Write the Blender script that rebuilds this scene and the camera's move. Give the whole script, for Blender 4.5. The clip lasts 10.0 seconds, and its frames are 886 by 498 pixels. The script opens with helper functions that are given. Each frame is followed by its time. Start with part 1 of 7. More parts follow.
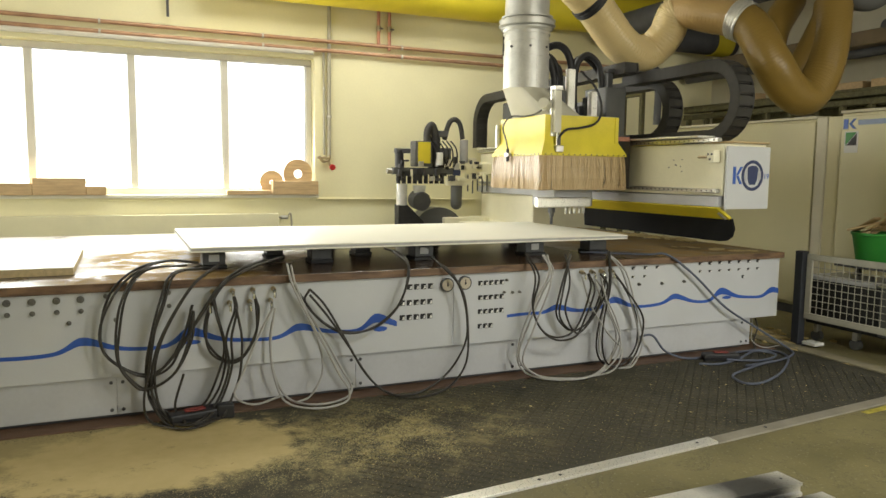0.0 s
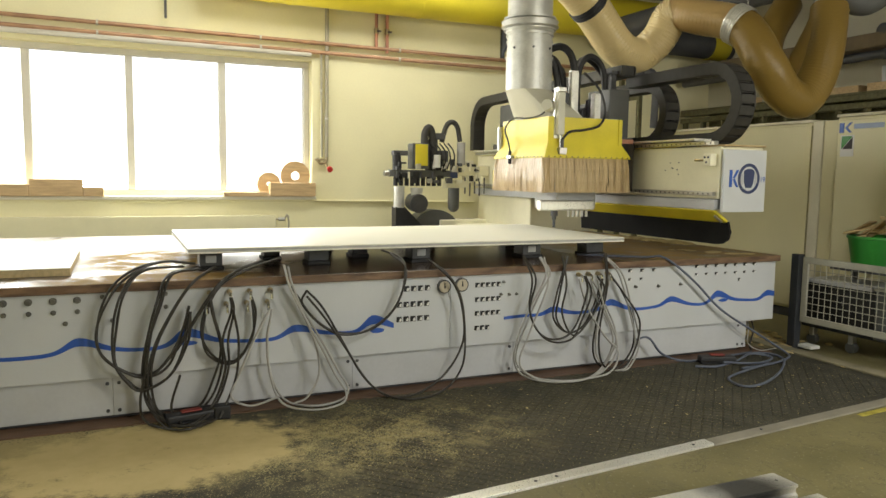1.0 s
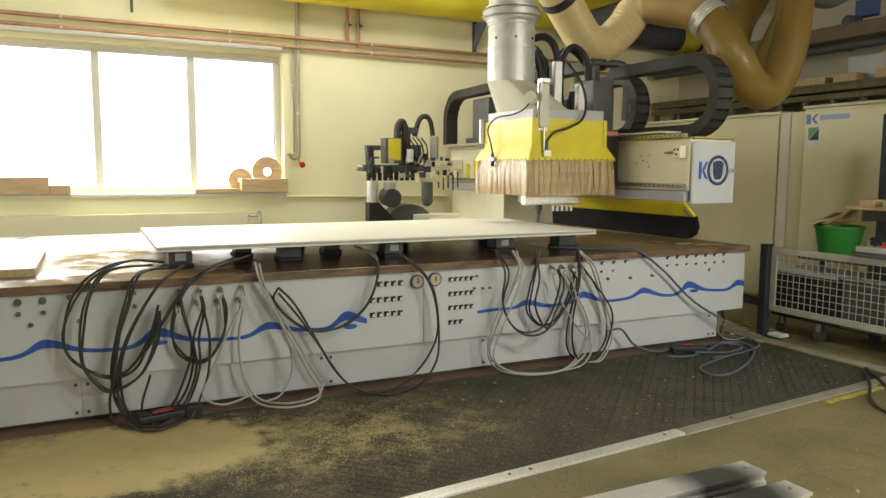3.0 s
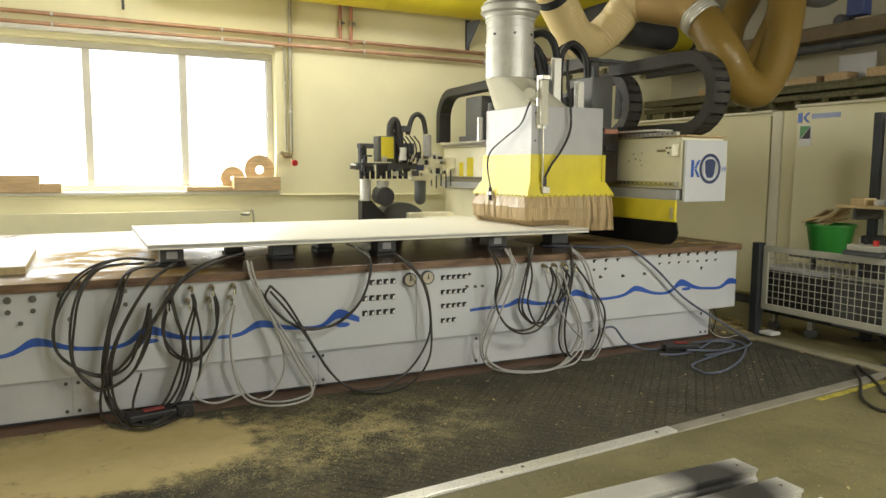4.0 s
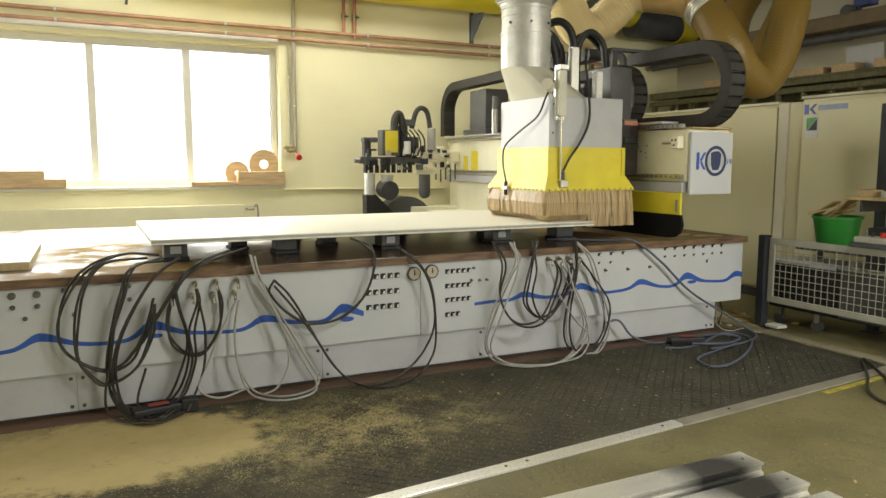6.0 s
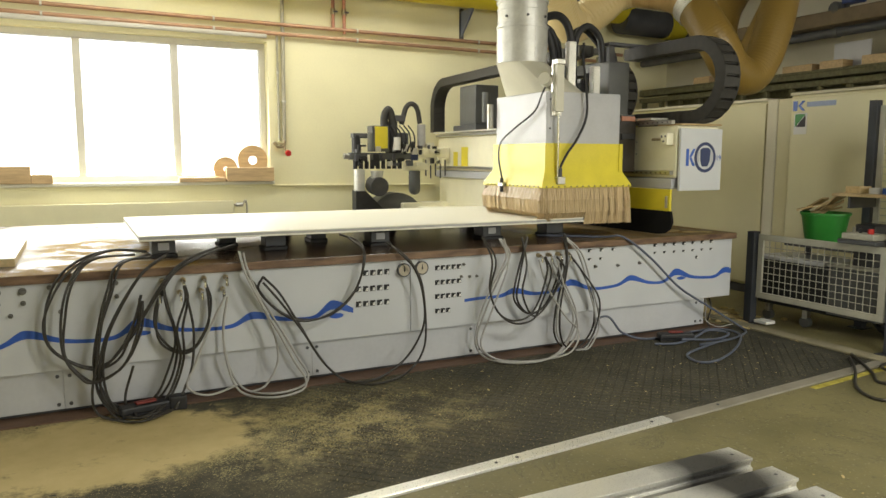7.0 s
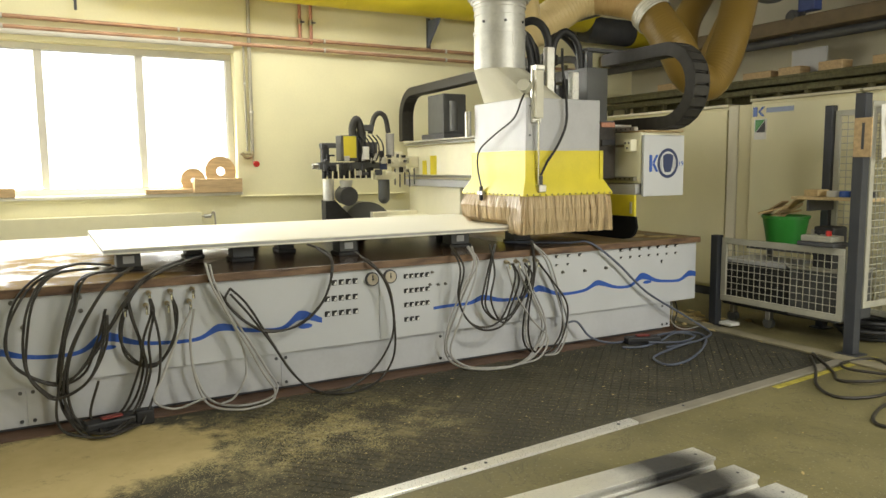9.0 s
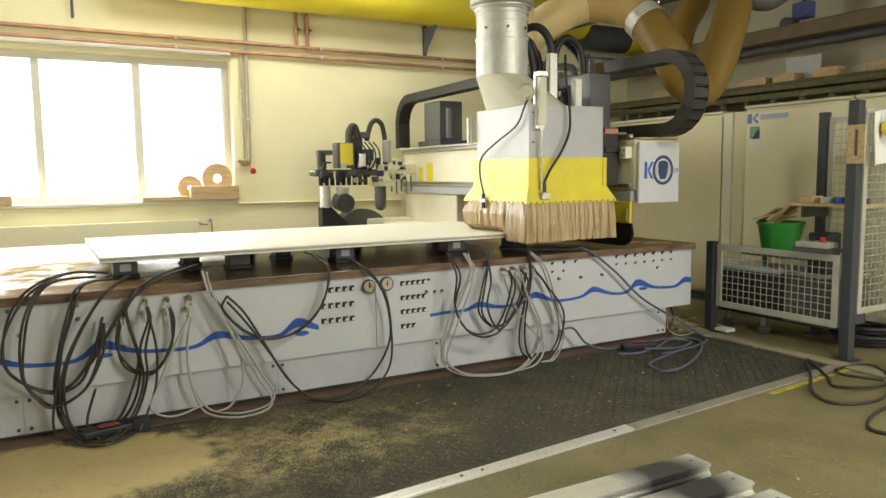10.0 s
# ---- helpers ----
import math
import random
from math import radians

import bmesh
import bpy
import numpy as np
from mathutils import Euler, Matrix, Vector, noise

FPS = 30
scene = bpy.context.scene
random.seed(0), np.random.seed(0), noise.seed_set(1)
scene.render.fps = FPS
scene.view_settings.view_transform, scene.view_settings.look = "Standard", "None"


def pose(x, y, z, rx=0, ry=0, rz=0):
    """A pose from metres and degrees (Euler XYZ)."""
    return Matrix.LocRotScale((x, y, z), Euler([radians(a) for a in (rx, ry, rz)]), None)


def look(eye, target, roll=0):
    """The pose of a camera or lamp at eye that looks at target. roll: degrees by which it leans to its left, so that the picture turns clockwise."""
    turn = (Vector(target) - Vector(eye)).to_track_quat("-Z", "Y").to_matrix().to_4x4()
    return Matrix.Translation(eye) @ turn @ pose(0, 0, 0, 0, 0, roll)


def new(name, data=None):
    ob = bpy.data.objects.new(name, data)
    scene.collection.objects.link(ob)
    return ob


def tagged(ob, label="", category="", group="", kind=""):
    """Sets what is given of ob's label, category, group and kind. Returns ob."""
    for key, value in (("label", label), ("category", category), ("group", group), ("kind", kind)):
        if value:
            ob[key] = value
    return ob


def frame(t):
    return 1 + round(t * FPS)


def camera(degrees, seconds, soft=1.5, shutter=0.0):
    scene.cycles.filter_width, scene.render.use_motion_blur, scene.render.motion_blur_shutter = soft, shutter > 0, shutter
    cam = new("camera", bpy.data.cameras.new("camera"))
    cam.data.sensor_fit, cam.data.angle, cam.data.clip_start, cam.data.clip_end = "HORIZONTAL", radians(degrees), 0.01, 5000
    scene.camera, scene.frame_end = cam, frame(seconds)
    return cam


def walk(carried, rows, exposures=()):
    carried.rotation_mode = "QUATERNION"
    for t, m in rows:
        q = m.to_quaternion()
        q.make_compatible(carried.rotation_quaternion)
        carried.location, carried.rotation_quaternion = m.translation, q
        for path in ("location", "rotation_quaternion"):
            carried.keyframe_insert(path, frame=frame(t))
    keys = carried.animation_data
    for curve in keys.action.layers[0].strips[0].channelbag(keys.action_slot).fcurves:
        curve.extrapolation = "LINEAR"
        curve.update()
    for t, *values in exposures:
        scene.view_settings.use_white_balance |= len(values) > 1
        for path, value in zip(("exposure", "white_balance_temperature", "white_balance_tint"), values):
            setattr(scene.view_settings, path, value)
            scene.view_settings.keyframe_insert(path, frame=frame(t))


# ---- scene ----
cam = camera(62.5, 10.0)
PATH = [
    (0, (0.684, -4.711, 1.531), (1.478, -2.888, 1.322), 0.6),
    (0.5, (0.683, -4.719, 1.531), (1.478, -2.895, 1.327), 0.7),
    (1, (0.681, -4.717, 1.524), (1.483, -2.896, 1.323), 0.8),
    (1.5, (0.685, -4.72, 1.53), (1.494, -2.903, 1.324), 0.7),
    (2, (0.694, -4.721, 1.53), (1.518, -2.91, 1.322), 0.7),
    (2.5, (0.703, -4.721, 1.531), (1.547, -2.92, 1.317), 0.4),
    (4, (0.716, -4.719, 1.523), (1.592, -2.935, 1.303), 0.3),
    (4.5, (0.724, -4.714, 1.522), (1.601, -2.931, 1.293), 0.2),
    (5, (0.729, -4.714, 1.522), (1.608, -2.933, 1.289), 0.0),
    (5.5, (0.731, -4.714, 1.521), (1.592, -2.924, 1.289), -0.0),
    (7, (0.738, -4.697, 1.52), (1.624, -2.921, 1.273), 0.1),
    (7.5, (0.76, -4.733, 1.527), (1.693, -2.98, 1.287), -0.1),
    (8, (0.759, -4.711, 1.521), (1.703, -2.966, 1.269), -0.3),
    (8.5, (0.767, -4.727, 1.519), (1.72, -2.986, 1.275), -0.6),
    (9, (0.759, -4.742, 1.523), (1.711, -2.997, 1.298), -0.6),
    (9.5, (0.755, -4.757, 1.528), (1.714, -3.015, 1.317), -0.7),
    (10, (0.755, -4.759, 1.534), (1.715, -3.017, 1.325), -0.7),
]
walk(cam, [(t, look(eye, target, roll)) for t, eye, target, roll in PATH], [(0, -0.01, 6800, 6), (2.2, -0.01, 6800, 6), (4, 0.03, 6800, 6), (7.5, 0.07, 6800, 6), (10, 0.16, 6800, 6)])
# ---------- world, sun, lights ----------
world = bpy.data.worlds.new("World")
scene.world = world
world.use_nodes = True
wn = world.node_tree.nodes
sky = wn.new("ShaderNodeTexSky")
sky.sky_type = "NISHITA"
sky.sun_disc = False
sky.sun_elevation, sky.sun_rotation = radians(38), radians(200)
wn["Background"].inputs["Strength"].default_value = 0.12
world.node_tree.links.new(sky.outputs[0], wn["Background"].inputs[0])

sun_data = bpy.data.lights.new("sun", "SUN")
sun_data.energy, sun_data.angle, sun_data.color = 0.6, radians(12), (1.0, 0.97, 0.9)
sun = new("sun", sun_data)
sun.matrix_world = look((0, -12, 12), (0, 0, 0))


def window_light(name, eye, target, w, h, watts, color=(1, 1, 1)):
    d = bpy.data.lights.new(name, "AREA")
    d.shape, d.size, d.size_y, d.energy, d.color = "RECTANGLE", w, h, watts, color
    ob = new(name, d)
    ob.matrix_world = look(eye, target)
    return ob


WALL_Y, EAST_X, SOUTH_Y, WEST_X, CEIL = 4.75, 9.6, -9.0, -4.5, 4.3
# daylight that enters by the windows: the one in view and the row in the wall behind
window_light("window_light", (0.6, 4.83, 2.1), (0.6, 0, 1.3), 4.4, 1.6, 235, (1.0, 0.99, 0.96))
SOUTH_WINDOWS = (0.4, 4.0, 7.6)
for wx, watts in zip(SOUTH_WINDOWS, (6, 16, 215)):
    window_light("window_light", (wx, SOUTH_Y + 0.1, 2.7), (wx, 0, 1.6), 2.4, 1.5, watts, (1.0, 0.985, 0.95))
# added lamp in an unseen west opening, brightens gantry and cabinet doors
window_light("window_light", (WEST_X + 0.08, 1.2, 2.3), (5, 1.2, 1.5), 3.4, 1.6, 125, (1.0, 0.99, 0.96))
# added ceiling openings, out of view; their lamps brighten wall, table and front
ADDED_SKYLIGHTS = ((0.6, 2.4, 2.2, 3.4), (3.2, 5.0, 2.6, 3.8), (3.7, 4.6, -5.2, -4.3))
for x0, x1, y0, y1 in ADDED_SKYLIGHTS:
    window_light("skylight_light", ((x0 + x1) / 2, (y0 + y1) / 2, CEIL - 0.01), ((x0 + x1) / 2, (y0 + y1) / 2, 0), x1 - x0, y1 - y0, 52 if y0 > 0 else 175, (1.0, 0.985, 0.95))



# ---------- materials ----------
def mat(name, base, rough=0.6, metal=0.0, var=0.12, scale=6.0, fine=60.0, bump=0.1, tint=None, coat=0.0, spec=0.5, trans=0.0, stretch=(1, 1, 1), island=0.0):
    """Two scales of noise over a base colour, with a fine relief."""
    m = bpy.data.materials.new(name)
    m.use_nodes = True
    n, l = m.node_tree.nodes, m.node_tree.links
    b = n["Principled BSDF"]
    b.inputs["Metallic"].default_value = metal
    b.inputs["Coat Weight"].default_value = coat
    b.inputs["Specular IOR Level"].default_value = spec
    b.inputs["Transmission Weight"].default_value = trans
    co = n.new("ShaderNodeTexCoord")
    mp = n.new("ShaderNodeMapping")
    mp.inputs["Scale"].default_value = stretch
    l.new(co.outputs["Object"], mp.inputs[0])
    big, small = n.new("ShaderNodeTexNoise"), n.new("ShaderNodeTexNoise")
    for t, s, d in ((big, scale, 4), (small, fine, 3)):
        t.inputs["Scale"].default_value, t.inputs["Detail"].default_value = s, d
        l.new(mp.outputs[0], t.inputs["Vector"])
    dark = tuple(max(0, c * (1 - var)) for c in base)
    lite = tint or tuple(min(1, c * (1 + var)) for c in base)
    ramp = n.new("ShaderNodeValToRGB")
    ramp.color_ramp.elements[0].position, ramp.color_ramp.elements[1].position = 0.3, 0.72
    ramp.color_ramp.elements[0].color, ramp.color_ramp.elements[1].color = (*dark, 1), (*lite, 1)
    add = n.new("ShaderNodeMath")
    add.operation = "MULTIPLY_ADD"
    add.inputs[1].default_value, add.inputs[2].default_value = 0.35, -0.17
    l.new(small.outputs[0], add.inputs[0])
    add2 = n.new("ShaderNodeMath")
    l.new(big.outputs[0], add2.inputs[0])
    l.new(add.outputs[0], add2.inputs[1])
    last = add2
    if island:
        geo, info = n.new("ShaderNodeNewGeometry"), n.new("ShaderNodeMath")
        info.operation = "MULTIPLY_ADD"
        info.inputs[1].default_value, info.inputs[2].default_value = island, -island / 2
        l.new(geo.outputs["Random Per Island"], info.inputs[0])
        add3 = n.new("ShaderNodeMath")
        l.new(add2.outputs[0], add3.inputs[0])
        l.new(info.outputs[0], add3.inputs[1])
        last = add3
    l.new(last.outputs[0], ramp.inputs[0])
    l.new(ramp.outputs[0], b.inputs["Base Color"])
    rr = n.new("ShaderNodeMapRange")
    rr.inputs["To Min"].default_value, rr.inputs["To Max"].default_value = max(0.03, rough - 0.1), min(1, rough + 0.1)
    l.new(small.outputs[0], rr.inputs[0])
    l.new(rr.outputs[0], b.inputs["Roughness"])
    if bump:
        bp = n.new("ShaderNodeBump")
        bp.inputs["Strength"].default_value, bp.inputs["Distance"].default_value = bump, 0.004
        l.new(small.outputs[0], bp.inputs["Height"])
        l.new(bp.outputs[0], b.inputs["Normal"])
    return m


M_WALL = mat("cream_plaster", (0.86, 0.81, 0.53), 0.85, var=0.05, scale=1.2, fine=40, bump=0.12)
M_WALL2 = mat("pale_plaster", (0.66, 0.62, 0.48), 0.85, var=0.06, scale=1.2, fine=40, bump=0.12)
M_CEIL = mat("grey_ceiling", (0.27, 0.25, 0.20), 0.9, var=0.08, scale=1.5)
M_WHITE = mat("white_machine_paint", (0.555, 0.57, 0.585), 0.38, var=0.045, scale=2.2, fine=90, bump=0.03)
M_KICK = mat("light_grey_kick_paint", (0.51, 0.52, 0.54), 0.42, var=0.07, scale=2.5, fine=50, bump=0.05)
M_CREAM = mat("cream_machine_paint", (0.80, 0.765, 0.58), 0.45, var=0.06, scale=3, fine=70, bump=0.04)
M_CAB = mat("cabinet_beige_paint", (0.61, 0.56, 0.34), 0.5, var=0.04, scale=1.5, fine=80, bump=0.03)
# the cabinet beige again, brightened in colour for doors that catch more light
M_CAB_LIT = mat("lit_cabinet_paint", (0.74, 0.695, 0.46), 0.5, var=0.04, scale=1.5, fine=80, bump=0.03)
M_GREYBOX = mat("pale_grey_sheet", (0.465, 0.47, 0.485), 0.42, var=0.07, scale=4, fine=60, bump=0.04)
M_YEL = mat("yellow_paint", (0.74, 0.62, 0.042), 0.42, var=0.07, scale=5, fine=80, bump=0.04)
M_YELDUCT = mat("yellow_duct_paint", (0.72, 0.60, 0.04), 0.5, var=0.08, scale=2, fine=50, bump=0.04)
M_BLUE = mat("blue_film", (0.03, 0.10, 0.42), 0.4, var=0.05)
M_NAVY = mat("dark_blue_film", (0.03, 0.045, 0.12), 0.45, var=0.05)
M_BLACK = mat("black_rubber", (0.018, 0.018, 0.02), 0.55, var=0.25, scale=14, bump=0.08)
M_OILY = mat("oily_carriage_metal", (0.028, 0.021, 0.015), 0.45, var=0.4, scale=12, bump=0.2)
M_CHAIN = mat("dusty_black_plastic", (0.034, 0.032, 0.028), 0.62, var=0.3, scale=9, bump=0.12)
M_CURTAIN = mat("matt_black_rubber", (0.009, 0.009, 0.009), 0.9, var=0.2, spec=0.2)
M_DARK = mat("dark_grey_metal", (0.07, 0.072, 0.078), 0.5, var=0.2, scale=6)
M_POST = mat("anthracite_powder_coat", (0.042, 0.046, 0.056), 0.5, var=0.15, scale=5)
M_MOTOR = mat("grey_motor_paint", (0.095, 0.098, 0.097), 0.5, var=0.15, scale=5)
M_GREYCAB = mat("grey_cable_sheath", (0.40, 0.39, 0.37), 0.55, var=0.1, scale=12)
M_CABLE = mat("dusty_black_sheath", (0.034, 0.030, 0.025), 0.42, var=0.25, scale=14, bump=0.05)
M_BLUECAB = mat("blue_grey_cable_sheath", (0.10, 0.115, 0.16), 0.5, var=0.12, scale=12)
M_STEEL = mat("brushed_steel", (0.52, 0.51, 0.48), 0.34, metal=1.0, var=0.12, scale=4, fine=120, bump=0.05, stretch=(1, 1, 6))
M_GALV = mat("galvanised_duct", (0.60, 0.60, 0.565), 0.42, metal=0.4, var=0.14, scale=7, fine=50, bump=0.04)
M_ALU = mat("worn_aluminium", (0.80, 0.79, 0.74), 0.3, metal=0.6, var=0.06, scale=3, fine=130, bump=0.01)
M_CHROME = mat("chrome", (0.75, 0.75, 0.74), 0.14, metal=1.0, var=0.05, bump=0)
M_KNOB = mat("dull_socket_steel", (0.17, 0.165, 0.15), 0.45, metal=0.6, var=0.2, scale=30)
M_BRASS = mat("brass", (0.42, 0.35, 0.22), 0.38, metal=1.0, var=0.15, scale=20)
M_COPPER = mat("copper_pipe", (0.50, 0.30, 0.19), 0.42, metal=0.45, var=0.2, scale=6, fine=60)
M_REDCU = mat("red_primed_pipe", (0.48, 0.22, 0.14), 0.5, metal=0.2, var=0.2, scale=8)
M_GREYPIPE = mat("grey_painted_pipe", (0.40, 0.37, 0.28), 0.5, var=0.1)
M_LAM = mat("white_laminate", (0.82, 0.80, 0.69), 0.5, var=0.012, scale=1.5, fine=8, bump=0.0, spec=0.3)
M_LAMEDGE = mat("grey_panel_edge", (0.40, 0.40, 0.38), 0.6, var=0.15, scale=20)
M_CHIP = mat("raw_board_edge", (0.55, 0.43, 0.24), 0.8, var=0.15, scale=40, fine=160, bump=0.3)
M_OAK = mat("wood_offcut", (0.52, 0.37, 0.20), 0.65, var=0.18, scale=5, fine=60, bump=0.15, stretch=(1, 8, 8))
M_PINE = mat("pale_lath", (0.66, 0.50, 0.27), 0.65, var=0.14, scale=6, fine=70, stretch=(1, 7, 7))
M_EDGE = mat("brown_table_edge", (0.10, 0.052, 0.03), 0.55, var=0.3, scale=5, fine=50, bump=0.2, stretch=(1, 6, 6), tint=(0.24, 0.145, 0.08))
M_PLINTH = mat("brown_wood_plinth", (0.12, 0.068, 0.042), 0.7, var=0.35, scale=4, fine=40, bump=0.3, stretch=(1, 6, 6))
M_RAD = mat("radiator_enamel", (0.72, 0.68, 0.46), 0.4, var=0.03)
M_FRAME = mat("window_frame_paint", (0.62, 0.60, 0.53), 0.5, var=0.05)
M_DARKRED = mat("dirty_red_plastic", (0.22, 0.03, 0.022), 0.6, var=0.2)
M_RED = mat("red_plastic", (0.60, 0.035, 0.03), 0.4, var=0.08)
M_GREEN = mat("green_bucket_plastic", (0.03, 0.25, 0.035), 0.4, var=0.1, scale=5)
M_BRISTLE = mat("amber_bristle", (0.60, 0.37, 0.14), 0.30, var=0.26, scale=120, fine=600, bump=0, trans=0.12, tint=(0.86, 0.71, 0.45), stretch=(1, 1, 0))
M_MDF = mat("mdf_board", (0.52, 0.38, 0.20), 0.75, var=0.1, scale=6)
M_GREENWOOD = mat("weathered_timber", (0.13, 0.12, 0.06), 0.8, var=0.3, scale=4, stretch=(1, 6, 6))
M_HOOD = mat("cream_funnel_paint", (0.62, 0.60, 0.49), 0.42, var=0.05, scale=5)
M_PAPER = mat("white_cloth", (0.75, 0.75, 0.72), 0.8, var=0.04)


def mat_hose():
    m = mat("amber_spiral_hose", (0.27, 0.175, 0.04), 0.36, var=0.03, scale=1.5, fine=4, bump=0.0)
    b = m.node_tree.nodes["Principled BSDF"]
    b.inputs["Transmission Weight"].default_value = 0.12
    b.inputs["Subsurface Weight"].default_value = 0.0
    return m


M_HOSE = mat_hose()


def mat_hose_pale():
    return mat("cream_spiral_hose", (0.70, 0.56, 0.29), 0.3, var=0.03, scale=1.5, fine=4, bump=0.0)


M_HOSE2 = mat_hose_pale()
M_HOSE3 = mat("golden_spiral_hose", (0.52, 0.36, 0.15), 0.3, var=0.03, scale=1.5, fine=4, bump=0.0)


def mat_glass():
    m = bpy.data.materials.new("window_glass")
    m.use_nodes = True
    b = m.node_tree.nodes["Principled BSDF"]
    b.inputs["Transmission Weight"].default_value = 1
    b.inputs["Roughness"].default_value = 0.02
    b.inputs["IOR"].default_value = 1.1
    return m


M_GLASS = mat_glass()


def mat_glow(name, color, strength):
    m = bpy.data.materials.new(name)
    m.use_nodes = True
    b = m.node_tree.nodes["Principled BSDF"]
    b.inputs["Base Color"].default_value = (0, 0, 0, 1)
    b.inputs["Emission Color"].default_value = (*color, 1)
    b.inputs["Emission Strength"].default_value = strength
    return m


M_OUT = mat_glow("bright_overcast_sky", (1.0, 1.0, 1.0), 3.0)


def noise_mask(n, l, vec, scale, lo, hi, detail=6, rough=0.6, distort=0.0):
    t, r = n.new("ShaderNodeTexNoise"), n.new("ShaderNodeMapRange")
    t.inputs["Scale"].default_value, t.inputs["Detail"].default_value, t.inputs["Roughness"].default_value = scale, detail, rough
    t.inputs["Distortion"].default_value = distort
    r.inputs["From Min"].default_value, r.inputs["From Max"].default_value = lo, hi
    l.new(vec, t.inputs["Vector"])
    l.new(t.outputs[0], r.inputs[0])
    return r.outputs[0]


def blob_mask(n, l, vec, cx, cy, rx, ry, soft=0.5):
    """1 inside an ellipse on the ground, 0 outside: where the dust was spilt."""
    mp, gr, r = n.new("ShaderNodeMapping"), n.new("ShaderNodeVectorMath"), n.new("ShaderNodeMapRange")
    mp.vector_type = "POINT"
    mp.inputs["Location"].default_value = (-cx / rx, -cy / ry, 0)
    mp.inputs["Scale"].default_value = (1 / rx, 1 / ry, 0)
    gr.operation = "LENGTH"
    l.new(vec, mp.inputs[0])
    l.new(mp.outputs[0], gr.inputs[0])
    r.inputs["From Min"].default_value, r.inputs["From Max"].default_value = 1.0, 1 - soft
    l.new(gr.outputs["Value"], r.inputs[0])
    return r.outputs[0]


def op(n, l, kind, a, b):
    m = n.new("ShaderNodeMath")
    m.operation, m.use_clamp = kind, True
    for i, v in enumerate((a, b)):
        if isinstance(v, (int, float)):
            m.inputs[i].default_value = v
        else:
            l.new(v, m.inputs[i])
    return m.outputs[0]


def mix(n, l, fac, a, b):
    m = n.new("ShaderNodeMix")
    m.data_type = "RGBA"
    for s, v in ((0, fac), (6, a), (7, b)):
        if isinstance(v, tuple):
            m.inputs[s].default_value = (*v, 1)
        else:
            l.new(v, m.inputs[s])
    return m.outputs[2]


def mat_concrete():
    m = mat("worn_screed", (0.172, 0.150, 0.064), 0.55, var=0.22, scale=1.6, fine=60, bump=0.25, tint=(0.235, 0.205, 0.095))
    n, l = m.node_tree.nodes, m.node_tree.links
    b = n["Principled BSDF"]
    v = n["Texture Coordinate"].outputs["Object"]
    old = b.inputs["Base Color"].links[0].from_socket
    specks = noise_mask(n, l, v, 48, 0.61, 0.70, 3)
    spots = noise_mask(n, l, v, 15, 0.66, 0.72, 3)
    dirt = noise_mask(n, l, v, 5.5, 0.50, 0.72, 8, 0.75)
    crack = noise_mask(n, l, v, 2.2, 0.4955, 0.5025, 8, 0.7, 1.0)
    crack2 = noise_mask(n, l, v, 2.2, 0.5105, 0.5035, 8, 0.7, 1.0)
    c0 = mix(n, l, op(n, l, "MULTIPLY", dirt, 0.5), old, (0.15, 0.13, 0.075))
    c1 = mix(n, l, op(n, l, "MULTIPLY", op(n, l, "MULTIPLY", crack, crack2), 0.85), c0, (0.09, 0.075, 0.045))
    c2 = mix(n, l, op(n, l, "MULTIPLY", spots, 0.6), mix(n, l, op(n, l, "MULTIPLY", specks, 0.45), c1, (0.46, 0.42, 0.30)), (0.09, 0.08, 0.05))
    l.new(c2, b.inputs["Base Color"])
    return m


M_FLOOR = mat_concrete()


